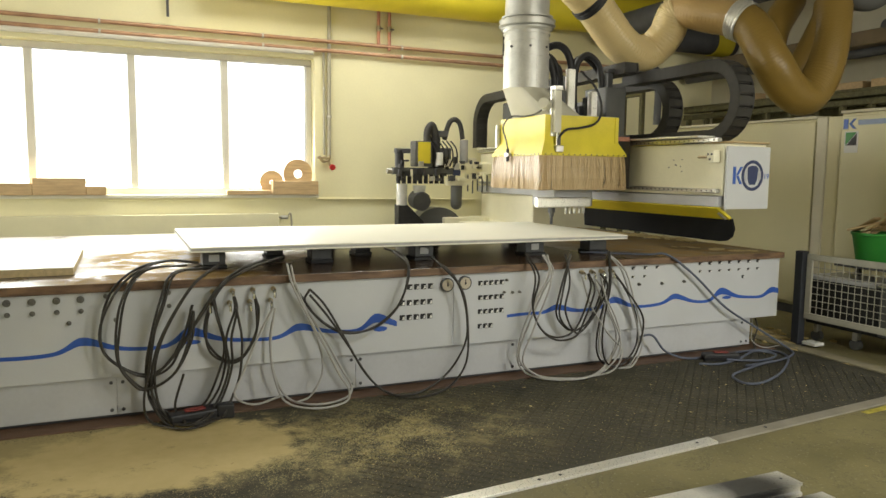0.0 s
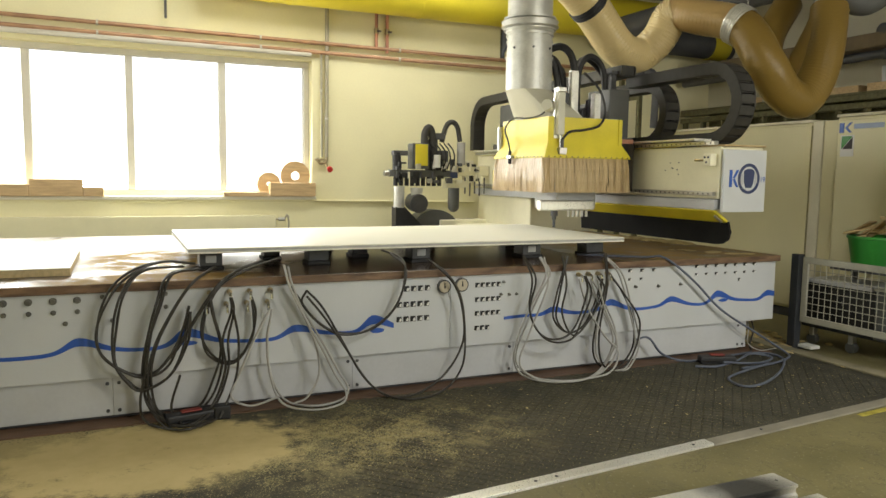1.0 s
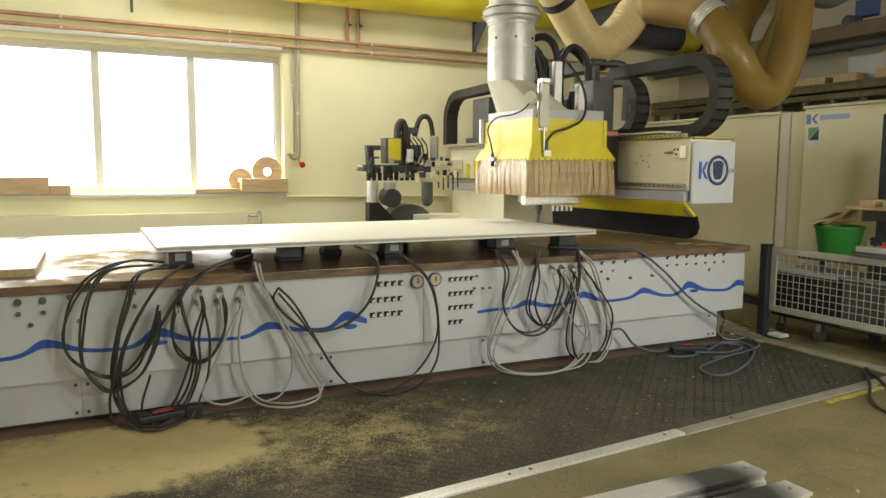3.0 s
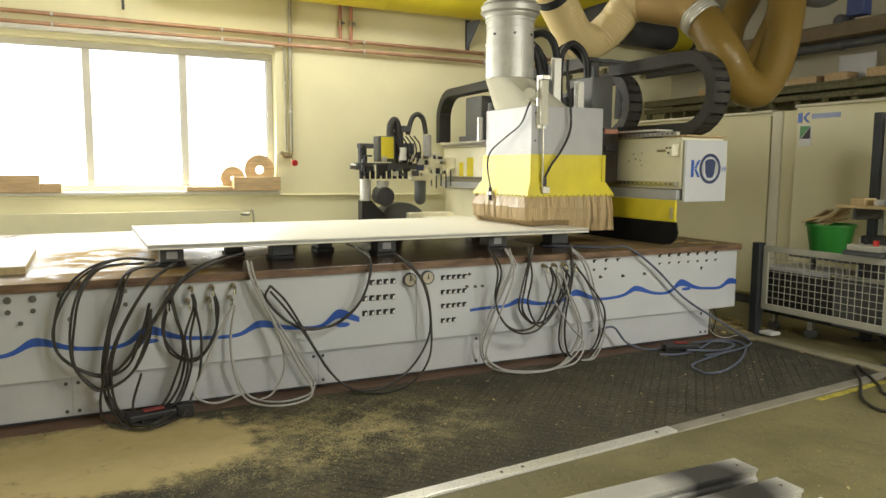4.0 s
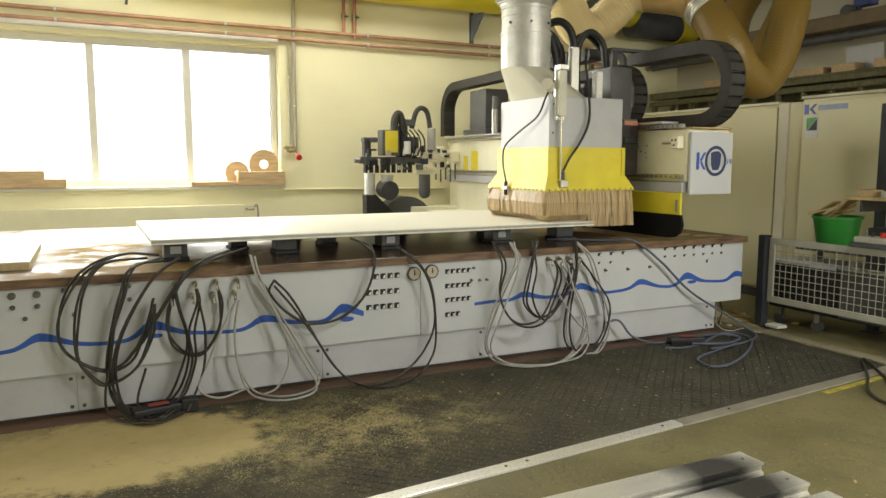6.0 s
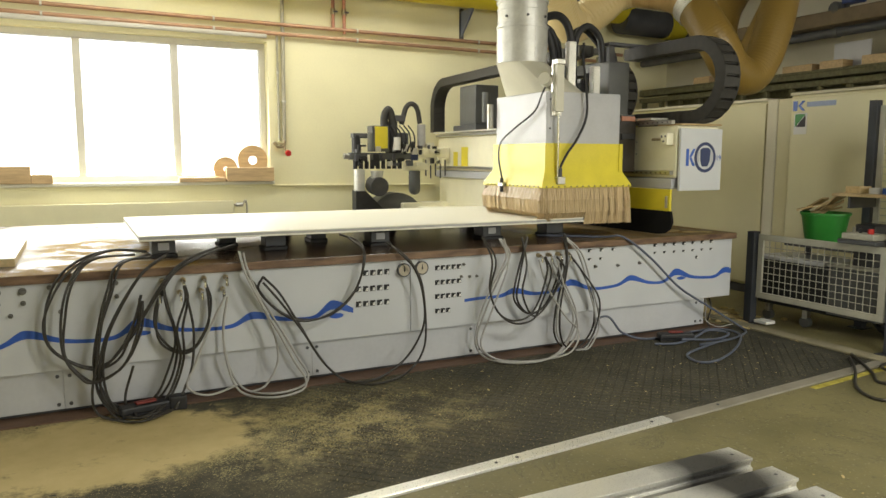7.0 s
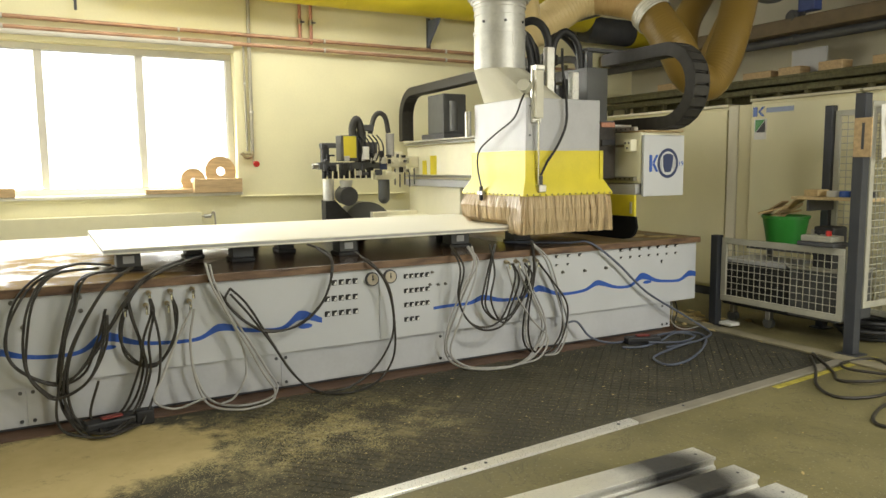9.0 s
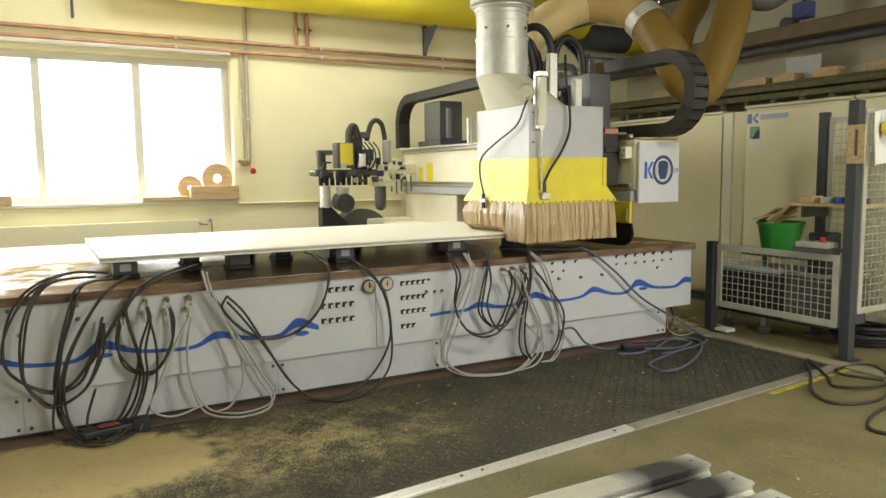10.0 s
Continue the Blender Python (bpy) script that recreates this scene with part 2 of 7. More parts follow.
def mat_mat():
    """Black rubber with sawdust trodden in, and a heap of fine dust at its west end."""
    m = mat("dusty_black_mat", (0.048, 0.0455, 0.034), 0.78, var=0.3, scale=5, fine=70, bump=0.15, spec=0.3)
    n, l = m.node_tree.nodes, m.node_tree.links
    b = n["Principled BSDF"]
    v = n.new("ShaderNodeNewGeometry").outputs["Position"]
    old = b.inputs["Base Color"].links[0].from_socket
    grain = noise_mask(n, l, v, 60, 0.35, 0.75, 4)
    thin = op(n, l, "MULTIPLY", op(n, l, "MULTIPLY", noise_mask(n, l, v, 1.5, 0.30, 0.75), grain), blob_mask(n, l, v, 2.4, -0.8, 3.4, 1.8, 0.8))
    c1 = mix(n, l, op(n, l, "MULTIPLY", thin, 0.5), old, (0.28, 0.24, 0.11))
    near = op(n, l, "ADD", op(n, l, "MULTIPLY", blob_mask(n, l, v, 1.75, -0.85, 1.5, 0.95, 0.8), 0.27), op(n, l, "MULTIPLY", blob_mask(n, l, v, 2.6, -0.9, 2.6, 1.2, 0.7), 0.10))
    drift = op(n, l, "ADD", op(n, l, "MULTIPLY", noise_mask(n, l, v, 4.2, 0.36, 0.64, 8, 0.72, 0.3), 0.28), near)
    wisps = op(n, l, "MULTIPLY", noise_mask(n, l, v, 3.4, 0.49, 0.62, 12, 0.82, 0.25), blob_mask(n, l, v, 1.9, -0.85, 1.4, 0.9, 0.75))
    c2 = mix(n, l, op(n, l, "MULTIPLY", wisps, 0.62), c1, (0.46, 0.38, 0.18))
    fine = op(n, l, "ADD", op(n, l, "MULTIPLY", noise_mask(n, l, v, 105, 0.30, 0.70, 3, 0.65), 0.45), drift)
    flecks = op(n, l, "MULTIPLY", op(n, l, "SUBTRACT", fine, 0.66), 7.0)
    c2 = mix(n, l, op(n, l, "MULTIPLY", flecks, 0.65), c2, mix(n, l, noise_mask(n, l, v, 30, 0.3, 0.7), (0.34, 0.28, 0.11), (0.58, 0.50, 0.25)))
    heap = op(n, l, "MULTIPLY", blob_mask(n, l, v, 0.80, -0.64, 0.98, 0.66, 0.75), 1.75)
    rag = op(n, l, "SUBTRACT", heap, op(n, l, "MULTIPLY", noise_mask(n, l, v, 3.2, 0.40, 0.68, 12, 0.78, 0.1), 0.85))
    rag = op(n, l, "MULTIPLY", rag, 2.2)
    # to the west the heap thins out into single grains
    west = op(n, l, "ADD", op(n, l, "MULTIPLY", blob_mask(n, l, v, 0.15, -0.42, 1.05, 0.62, 0.9), 0.8), op(n, l, "MULTIPLY", blob_mask(n, l, v, 0.2, -0.6, 1.3, 1.1, 0.6), 0.2))
    grains = op(n, l, "MULTIPLY", op(n, l, "SUBTRACT", op(n, l, "ADD", noise_mask(n, l, v, 75, 0.30, 0.72, 2), west), 0.82), 7.0)
    c3 = mix(n, l, op(n, l, "MULTIPLY", grains, 0.85), c2, (0.42, 0.34, 0.16))
    c3 = mix(n, l, rag, c3, mix(n, l, noise_mask(n, l, v, 9, 0.3, 0.7), (0.50, 0.40, 0.185), (0.56, 0.45, 0.22)))
    l.new(c3, b.inputs["Base Color"])
    return m


M_MAT = mat_mat()
M_DUST = mat("pale_saw_dust", (0.50, 0.39, 0.19), 0.9, var=0.14, scale=8, fine=150, bump=0.25)


def mat_table():
    """Dark film-faced plywood, worn, with dust and pale patches."""
    m = mat("film_faced_table", (0.075, 0.045, 0.027), 0.26, var=0.3, scale=3, fine=60, bump=0.06)
    n, l = m.node_tree.nodes, m.node_tree.links
    b = n["Principled BSDF"]
    v = n["Texture Coordinate"].outputs["Object"]
    old = b.inputs["Base Color"].links[0].from_socket
    east = op(n, l, "MULTIPLY", blob_mask(n, l, v, 5.7, 0.9, 1.5, 1.9, 0.35), noise_mask(n, l, v, 3.0, 0.28, 0.55, 7, 0.7))
    c1 = mix(n, l, op(n, l, "MULTIPLY", east, 0.8), old, (0.36, 0.255, 0.125))
    west = op(n, l, "MULTIPLY", blob_mask(n, l, v, 0.1, 2.0, 2.4, 2.3, 0.5), noise_mask(n, l, v, 1.8, 0.36, 0.62, 8, 0.7))
    c2 = mix(n, l, op(n, l, "MULTIPLY", west, 0.8), c1, (0.44, 0.39, 0.31))
    spill = op(n, l, "MULTIPLY", blob_mask(n, l, v, 0.85, 1.15, 0.55, 0.95, 0.4), noise_mask(n, l, v, 5.0, 0.42, 0.52, 8, 0.7, 0.5))
    c3 = mix(n, l, spill, c2, (0.30, 0.20, 0.065))
    front = op(n, l, "MULTIPLY", blob_mask(n, l, v, 0.85, 0.10, 0.75, 0.33, 0.3), noise_mask(n, l, v, 5.0, 0.30, 0.46, 8, 0.7, 0.4))
    c3 = mix(n, l, front, c3, (0.24, 0.155, 0.055))
    l.new(c3, b.inputs["Base Color"])
    dusty = op(n, l, "MAXIMUM", op(n, l, "MAXIMUM", east, op(n, l, "MAXIMUM", spill, front)), op(n, l, "MULTIPLY", west, 0.75))
    rough = n.new("ShaderNodeMapRange")
    rough.inputs["To Min"].default_value, rough.inputs["To Max"].default_value = 0.24, 0.8
    l.new(dusty, rough.inputs[0])
    l.new(rough.outputs[0], b.inputs["Roughness"])
    gloss = n.new("ShaderNodeMapRange")
    gloss.inputs["To Min"].default_value, gloss.inputs["To Max"].default_value = 0.4, 0.04
    l.new(op(n, l, "MAXIMUM", op(n, l, "MAXIMUM", east, spill), front), gloss.inputs[0])
    l.new(gloss.outputs[0], b.inputs["Specular IOR Level"])
    return m


M_TABLE = mat_table()


# ---------- mesh helpers ----------
def link_mesh(name, bm, material, parent=None, label="", smooth=None):
    me = bpy.data.meshes.new(name)
    bmesh.ops.recalc_face_normals(bm, faces=bm.faces)
    bm.to_mesh(me)
    bm.free()
    for m in material if isinstance(material, (list, tuple)) else [material]:
        me.materials.append(m)
    if smooth is not None:
        me.shade_smooth()
        me.set_sharp_from_angle(angle=radians(smooth))
    ob = new(name, me)
    if parent:
        ob.parent = parent
    if label:
        ob["label"] = label
    return ob


def part(name, bm, material, parent, label="", smooth=None):
    return link_mesh(name, bm, material, parent, label, smooth)


def thing(name, label, category, group="", at=(0, 0, 0), rz=0):
    ob = new(name)
    ob.empty_display_size = 0.1
    ob.matrix_world = pose(*at, 0, 0, rz)
    return tagged(ob, label, category, group)


def box(bm, x0, x1, y0, y1, z0, z1, bevel=0.0, seg=1):
    r = bmesh.ops.create_cube(bm, size=1, matrix=Matrix.Translation(((x0 + x1) / 2, (y0 + y1) / 2, (z0 + z1) / 2)) @ Matrix.Diagonal((abs(x1 - x0), abs(y1 - y0), abs(z1 - z0), 1)))
    if bevel:
        es = list({e for v in r["verts"] for e in v.link_edges})
        bmesh.ops.bevel(bm, geom=es, offset=bevel, segments=seg, affect="EDGES", profile=0.5)


def bx(x0, x1, y0, y1, z0, z1, bevel=0.0, seg=1):
    bm = bmesh.new()
    box(bm, x0, x1, y0, y1, z0, z1, bevel, seg)
    return bm


def cyl(bm, p0, p1, r, seg=16, r2=None, caps=True):
    p0, p1 = Vector(p0), Vector(p1)
    d = p1 - p0
    q = d.to_track_quat("Z", "Y").to_matrix().to_4x4()
    bmesh.ops.create_cone(bm, cap_ends=caps, segments=seg, radius1=r, radius2=r if r2 is None else r2, depth=d.length, matrix=Matrix.Translation((p0 + p1) / 2) @ q)


def cy(p0, p1, r, seg=16, r2=None):
    bm = bmesh.new()
    cyl(bm, p0, p1, r, seg, r2)
    return bm


def smooth_path(pts, n=8):
    """A Catmull-Rom line through the points."""
    P = [Vector(p) for p in pts]
    P = [2 * P[0] - P[1]] + P + [2 * P[-1] - P[-2]]
    out = []
    for i in range(1, len(P) - 2):
        for k in range(n):
            t = k / n
            a, b, c, d = P[i - 1], P[i], P[i + 1], P[i + 2]
            out.append(0.5 * (2 * b + (c - a) * t + (2 * a - 5 * b + 4 * c - d) * t * t + (3 * b - a - 3 * c + d) * t ** 3))
    return out + [P[-2]]


def sweep(bm, path, r, seg=8, caps=True):
    """A round tube along a line; r may be a function of the running fraction."""
    path = [Vector(p) for p in path]
    rings, up = [], Vector((0.13, 0.21, 0.97))
    for i, p in enumerate(path):
        d = (path[min(i + 1, len(path) - 1)] - path[max(i - 1, 0)]).normalized()
        u = up - up.dot(d) * d
        u = u.normalized() if u.length > 1e-3 else d.orthogonal().normalized()
        w, up = d.cross(u), u
        rr = r(i / (len(path) - 1)) if callable(r) else r
        rings.append([bm.verts.new(p + rr * (math.cos(a) * u + math.sin(a) * w)) for a in [2 * math.pi * k / seg for k in range(seg)]])
    for a, b in zip(rings, rings[1:]):
        for k in range(seg):
            bm.faces.new((a[k], a[(k + 1) % seg], b[(k + 1) % seg], b[k]))
    if caps:
        bm.faces.new(rings[0][::-1])
        bm.faces.new(rings[-1])


def tube(pts, r, seg=8, n=8):
    bm = bmesh.new()
    sweep(bm, smooth_path(pts, n), r, seg)
    return bm


def prism(bm, outline, y0, y1, axis="y"):
    """An outline in two coordinates, pushed along the third."""
    def at(a, b, c):
        return {"y": (a, c, b), "x": (c, a, b), "z": (a, b, c)}[axis]
    lo = [bm.verts.new(at(a, b, y0)) for a, b in outline]
    hi = [bm.verts.new(at(a, b, y1)) for a, b in outline]
    bm.faces.new(lo[::-1])
    bm.faces.new(hi)
    for i in range(len(lo)):
        j = (i + 1) % len(lo)
        bm.faces.new((lo[i], lo[j], hi[j], hi[i]))


def structure(name, bm, material, label="", smooth=None):
    return tagged(link_mesh(name, bm, material, None, label, smooth), kind="structure")


# ---------- the hall ----------
def wall_with_openings(name, axis, at, thick, a0, a1, z1, holes, material, label):
    """A wall along x or y with rectangular openings through it: at is the inner face, thick is signed outward."""
    bm = bmesh.new()
    def piece(p, q, z0, z2):
        if axis == "x":
            box(bm, p, q, at, at + thick, z0, z2)
        else:
            box(bm, at, at + thick, p, q, z0, z2)
    prev = a0
    for p, q, z0, z2 in sorted(holes):
        piece(prev, p, 0, z1)
        piece(p, q, 0, z0)
        piece(p, q, z2, z1)
        prev = q
    piece(prev, a1, 0, z1)
    return structure(name, bm, material, label)


WIN = (-1.45, 2.97, 1.23, 2.965)
wall_with_openings("wall_north", "x", WALL_Y, 0.35, WEST_X, EAST_X + 0.3, CEIL, [WIN], M_WALL, "cream painted plaster wall with a wide window")
wall_with_openings("wall_south", "x", SOUTH_Y, -0.3, WEST_X, EAST_X + 0.3, CEIL, [(wx - 1.4, wx + 1.4, 1.6, 3.4) for wx in SOUTH_WINDOWS], M_WALL, "cream painted plaster wall with a window row")
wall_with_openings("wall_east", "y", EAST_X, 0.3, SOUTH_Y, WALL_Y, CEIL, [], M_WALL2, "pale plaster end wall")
# the opening here is added for the west lamp
wall_with_openings("wall_west", "y", WEST_X, -0.3, SOUTH_Y, WALL_Y, CEIL, [(-0.5, 2.9, 1.5, 3.1)], M_WALL, "cream plaster end wall")
# ceiling, left open where the added lamps hang
bm = bmesh.new()
cx0, cx1 = WEST_X - 0.3, EAST_X + 0.3
ys = sorted({SOUTH_Y - 0.3, WALL_Y + 0.35, *(q for s in ADDED_SKYLIGHTS for q in s[2:])})
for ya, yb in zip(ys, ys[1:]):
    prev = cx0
    for x0, x1, y0, y1 in sorted(ADDED_SKYLIGHTS):
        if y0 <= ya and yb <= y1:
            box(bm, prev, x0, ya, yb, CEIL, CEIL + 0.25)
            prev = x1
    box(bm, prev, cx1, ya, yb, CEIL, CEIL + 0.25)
structure("ceiling", bm, M_CEIL, "grey-beige painted concrete ceiling")

bm = bmesh.new()
v = [bm.verts.new(p) for p in ((WEST_X - 0.3, SOUTH_Y - 0.3, 0), (cx1, SOUTH_Y - 0.3, 0), (cx1, WALL_Y + 0.35, 0), (WEST_X - 0.3, WALL_Y + 0.35, 0))]
bm.faces.new(v)
structure("floor", bm, M_FLOOR, "worn greenish-beige concrete floor with cracks and specks")

# opal lids over the added openings
for k, (x0, x1, y0, y1) in enumerate(ADDED_SKYLIGHTS):
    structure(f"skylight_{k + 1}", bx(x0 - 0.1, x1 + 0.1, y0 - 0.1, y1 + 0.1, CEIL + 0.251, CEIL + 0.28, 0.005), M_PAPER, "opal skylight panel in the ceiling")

# sky seen through the window, far outside
bm = bmesh.new()
v = [bm.verts.new(p) for p in ((-40, 40, -10), (60, 40, -10), (60, 40, 45), (-40, 40, 45))]
bm.faces.new(v)
structure("backdrop", bm, M_OUT, "bright white overcast sky outside the window")


def window(name, x0, x1, z0, z1, y, mull):
    w = tagged(new(name), "wide painted steel window with four tall panes", "window", kind="structure")
    fr = 0.075
    bm = bmesh.new()
    box(bm, x0, x1, y - 0.04, y + 0.06, z1 - fr, z1, 0.006)
    box(bm, x0, x1, y - 0.04, y + 0.06, z0, z0 + fr, 0.006)
    box(bm, x0, x0 + fr, y - 0.04, y + 0.06, z0 + fr, z1 - fr, 0.006)
    box(bm, x1 - fr, x1, y - 0.04, y + 0.06, z0 + fr, z1 - fr, 0.006)
    part("window_frame", bm, M_FRAME, w)
    xs = [x0 + fr] + list(mull) + [x1 - fr]
    for m in mull:
        part("mullion", bx(m - 0.042, m + 0.042, y - 0.05, y + 0.05, z0 + fr, z1 - fr, 0.008, 2), M_FRAME, w)
    for a, b in zip(xs, xs[1:]):
        ob = part("pane", bx(a, b, y + 0.004, y + 0.012, z0 + fr, z1 - fr), M_GLASS, w)
        ob.visible_shadow = False
    part("window_sill", bx(x0 - 0.05, x1 + 0.04, y - 0.25, y - 0.04, z0 - 0.045, z0 - 0.003, 0.008, 2), M_LAM, w, "pale painted sill")
    return w


window("window_1", WIN[0], WIN[1], WIN[2], WIN[3], WALL_Y + 0.20, (-0.28, 0.80, 1.87))
# ledge under the window along the whole wall
structure("trim", bx(WEST_X, 5.3, WALL_Y - 0.012, WALL_Y, 1.148, 1.16, 0.003), M_WALL, "thin painted rail along the wall")


# ---------- floor pieces beside the machine ----------
def mat_edge(x):
    """The mat's outer edge runs slightly askew to the machine."""
    return -1.60 + 0.088 * (x - 3.3)


def tread_mat():
    """Rubber mat with raised squares, laid beside the machine."""
    bm = bmesh.new()
    prism(bm, [(-2.6, mat_edge(-2.6)), (6.02, mat_edge(6.02)), (6.02, 0.02), (-2.6, 0.02)], 0.002, 0.012, "z")
    base = structure("floor_mat", bm, M_MAT, "black rubber mat strewn with sawdust")
    p, g, c = 0.06, 0.0035, math.sqrt(0.5)
    lo, hi = p / 2 - g, p / 2 - g - 0.004
    def stud(bm, x, y):
        vs = [bm.verts.new((x + (a - b) * c, y + (a + b) * c, z)) for q, z in ((lo, 0.012), (hi, 0.0165)) for a, b in ((-q, -q), (q, -q), (q, q), (-q, q))]
        bm.faces.new(vs[4:])
        for k in range(4):
            bm.faces.new((vs[k], vs[(k + 1) % 4], vs[4 + (k + 1) % 4], vs[4 + k]))
    one, rest, spots = bmesh.new(), bmesh.new(), []
    for i in range(-60, 60):
        for j in range(-60, 60):
            x, y = 3.5 + (i - j) * p * c, -0.72 + (i + j) * p * c
            if 1.75 < x < 5.9 and mat_edge(x) + 0.06 < y < -0.09:
                if 2.15 < x < 3.5 and y < -1.0 and len(spots) < 300:
                    spots.append((x, y))
                else:
                    stud(rest, x, y)
    tagged(part("tread_studs", rest, M_MAT, base), kind="stuff")
    stud(one, 0, 0)
    me = bpy.data.meshes.new("tread_stud")
    bmesh.ops.recalc_face_normals(one, faces=one.faces)
    one.to_mesh(me)
    one.free()
    me.materials.append(M_MAT)
    for x, y in spots:
        ob = new("tread_stud", me)
        ob.parent = base
        ob.location = (x, y, 0)
    return base


tread_mat()


def edge_strip():
    turn = Matrix.Translation((3.3, -1.60, 0)) @ pose(0, 0, 0, 0, 0, math.degrees(math.atan(0.088)))
    bm = bmesh.new()
    prism(bm, [(-0.078, 0.001), (-0.0775, 0.013), (-0.075, 0.0155), (-0.003, 0.0175), (0.0, 0.0165), (0.0, 0.001)], -5.9, 0.45, "x")
    s = structure("edge_strip", bm, M_ALU, "worn aluminium edge strip screwed along the mat")
    s.matrix_world = turn
    # the east end has its own duller grey
    bm = bmesh.new()
    prism(bm, [(-0.085, 0.001), (-0.08, 0.010), (-0.02, 0.0135), (0.0, 0.013), (0.0, 0.001)], 0.45, 2.76, "x")
    part("dull_end", bm, mat("dull_grey_strip", (0.24, 0.22, 0.175), 0.6, var=0.2, scale=5), s, "dull grey end of the strip")
    for x in (-2.7, -1.7, -0.78, -0.65, 0.32, 0.9):
        part("screw", cy((x, -0.04, 0.014), (x, -0.04, 0.0195), 0.009, 10), M_DARK, s)
    m = structure("floor_marking", bx(1.75, 3.1, -0.155, -0.107, 0.001, 0.003), mat("worn_yellow_line", (0.50, 0.42, 0.05), 0.7, var=0.45, scale=12, fine=40, tint=(0.58, 0.50, 0.10)), "worn yellow painted floor line")
    m.matrix_world = turn
    return s


edge_strip()
structure("kerb", bx(6.06, 6.2, -1.9, 0.6, 0.001, 0.02, 0.005), mat("dusty_sill", (0.27, 0.24, 0.16), 0.8, var=0.2), "dusty pale threshold under the fence")
structure("plinth", bx(-2.6, 5.9, -0.11, 0.3, 0.002, 0.02, 0.004), M_PLINTH, "reddish-brown wooden board under the machine")


# ---------- the machine table ----------
T = 0.86
bed = thing("machine_table", "long white machine table with dark top and blue wave stripe", "machine table")
part("tabletop", bx(-2.6, 6.02, -0.02, 3.42, T - 0.052, T, 0.004, 2), [M_TABLE], bed, "dark film-faced plywood table top, dusty")
bm = bmesh.new()
box(bm, -2.6, 6.023, -0.026, -0.0205, T - 0.052, T - 0.002, 0.002)
box(bm, 6.0205, 6.026, -0.026, 3.42, T - 0.052, T - 0.002, 0.002)
part("edge_band", bm, M_EDGE, bed, "worn brown wooden edge band")
part("frame", bx(-2.55, 5.95, 0.05, 3.35, 0.30, T - 0.054), M_DARK, bed)
for x0, x1 in ((-2.55, 2.82), (2.823, 6.0)):
    part("front_panel", bx(x0, x1, 0.0, 0.03, 0.285, T - 0.055, 0.003), M_WHITE, bed)
part("end_panel", bx(5.97, 6.0, 0.032, 3.35, 0.285, T - 0.055, 0.003), M_WHITE, bed)
for x0, x1 in ((-2.55, 0.6), (0.6015, 2.1), (2.1015, 3.36), (3.3615, 5.72)):
    part("kick_panel", bx(x0, x1, 0.03, 0.06, 0.045, 0.283, 0.002), M_KICK, bed)
part("base_frame", bx(-2.5, 5.66, 0.07, 3.2, 0.0, 0.30), M_DARK, bed)
for x in (0.57, 0.635, 2.07, 2.135, 3.33, 3.395, 5.62, 5.68):
    for z in (0.075, 0.245):
        part("bolt", cy((x, 0.031, z), (x, 0.024, z), 0.011, 10), M_DARK, bed)


def wave_stripe(name, x0, x1, z, crests, ellipses):
    """A hand-drawn water line: a thin band that swells and leans at each crest."""
    bm = bmesh.new()
    def mid(x):
        h, w = 0.0, 0.023
        for c, hh in crests:
            u = (x - c) / (0.085 if x < c else 0.14)
            g = math.exp(-u * u)
            h += hh * g
            w += 0.028 * g * hh / 0.06
        trough = 0.012 * math.sin((x - x0) * 9.0)
        return z + h + trough * 0.6, w
    rows = []
    n = int((x1 - x0) / 0.02)
    for i in range(n + 1):
        x = x0 + (x1 - x0) * i / n
        m, w = mid(x)
        rows.append([bm.verts.new((x, yy, zz)) for yy in (-0.0032, -0.0002) for zz in (m - w / 2, m + w / 2)])
    for a, b in zip(rows, rows[1:]):
        bm.faces.new((a[0], b[0], b[1], a[1]))
        bm.faces.new((a[2], a[3], b[3], b[2]))
        bm.faces.new((a[1], b[1], b[3], a[3]))
        bm.faces.new((a[0], a[2], b[2], b[0]))
    ob = part(name, bm, M_BLUE, bed, "blue wave stripe")
    for ex, ez, rx, rz in ellipses:
        bm = bmesh.new()
        prism(bm, [(ex + rx * math.cos(a), ez + rz * math.sin(a)) for a in [k * math.pi / 10 for k in range(20)]], -0.0032, -0.0002)
        part("wave_drop", bm, M_BLUE, bed, "blue drop of the wave stripe")
    return ob


wave_stripe("wave_stripe", -2.5, 2.39, 0.452, [(-1.9, 0.055), (-1.25, 0.05), (-0.6, 0.06), (0.42, 0.058), (1.02, 0.075), (1.70, 0.055), (2.24, 0.085)], [(1.04, 0.462, 0.05, 0.014), (2.27, 0.452, 0.05, 0.018)])
wave_stripe("wave_stripe", 3.26, 6.0, 0.472, [(3.69, 0.045), (4.22, 0.06), (4.83, 0.05), (5.33, 0.075), (5.92, 0.06)], [(5.40, 0.487, 0.05, 0.014)])


def knob(x, z, r=0.017):
    bm = bmesh.new()
    cyl(bm, (x, 0.0, z), (x, -0.006, z), r * 1.25, 12)
    cyl(bm, (x, -0.006, z), (x, -0.024, z), r * 0.8, 6)
    part("air_socket", bm, M_KNOB, bed, "dull steel air socket")


def port(x, z, w=0.02, h=0.014):
    bm = bmesh.new()
    box(bm, x - w, x + w, -0.006, 0.0, z - h, z + h, 0.002)
    part("port", bm, M_BLACK, bed, "black plug port")
    # white slanted mark in the lower right corner
    bm = bmesh.new()
    prism(bm, [(x - w * 0.2, z - h * 0.75), (x + w * 0.75, z - h * 0.75), (x + w * 0.75, z + h * 0.35), (x + w * 0.25, z + h * 0.35)], -0.0105, -0.0055)
    part("port_mark", bm, M_PAPER, bed, "white lever of the port")


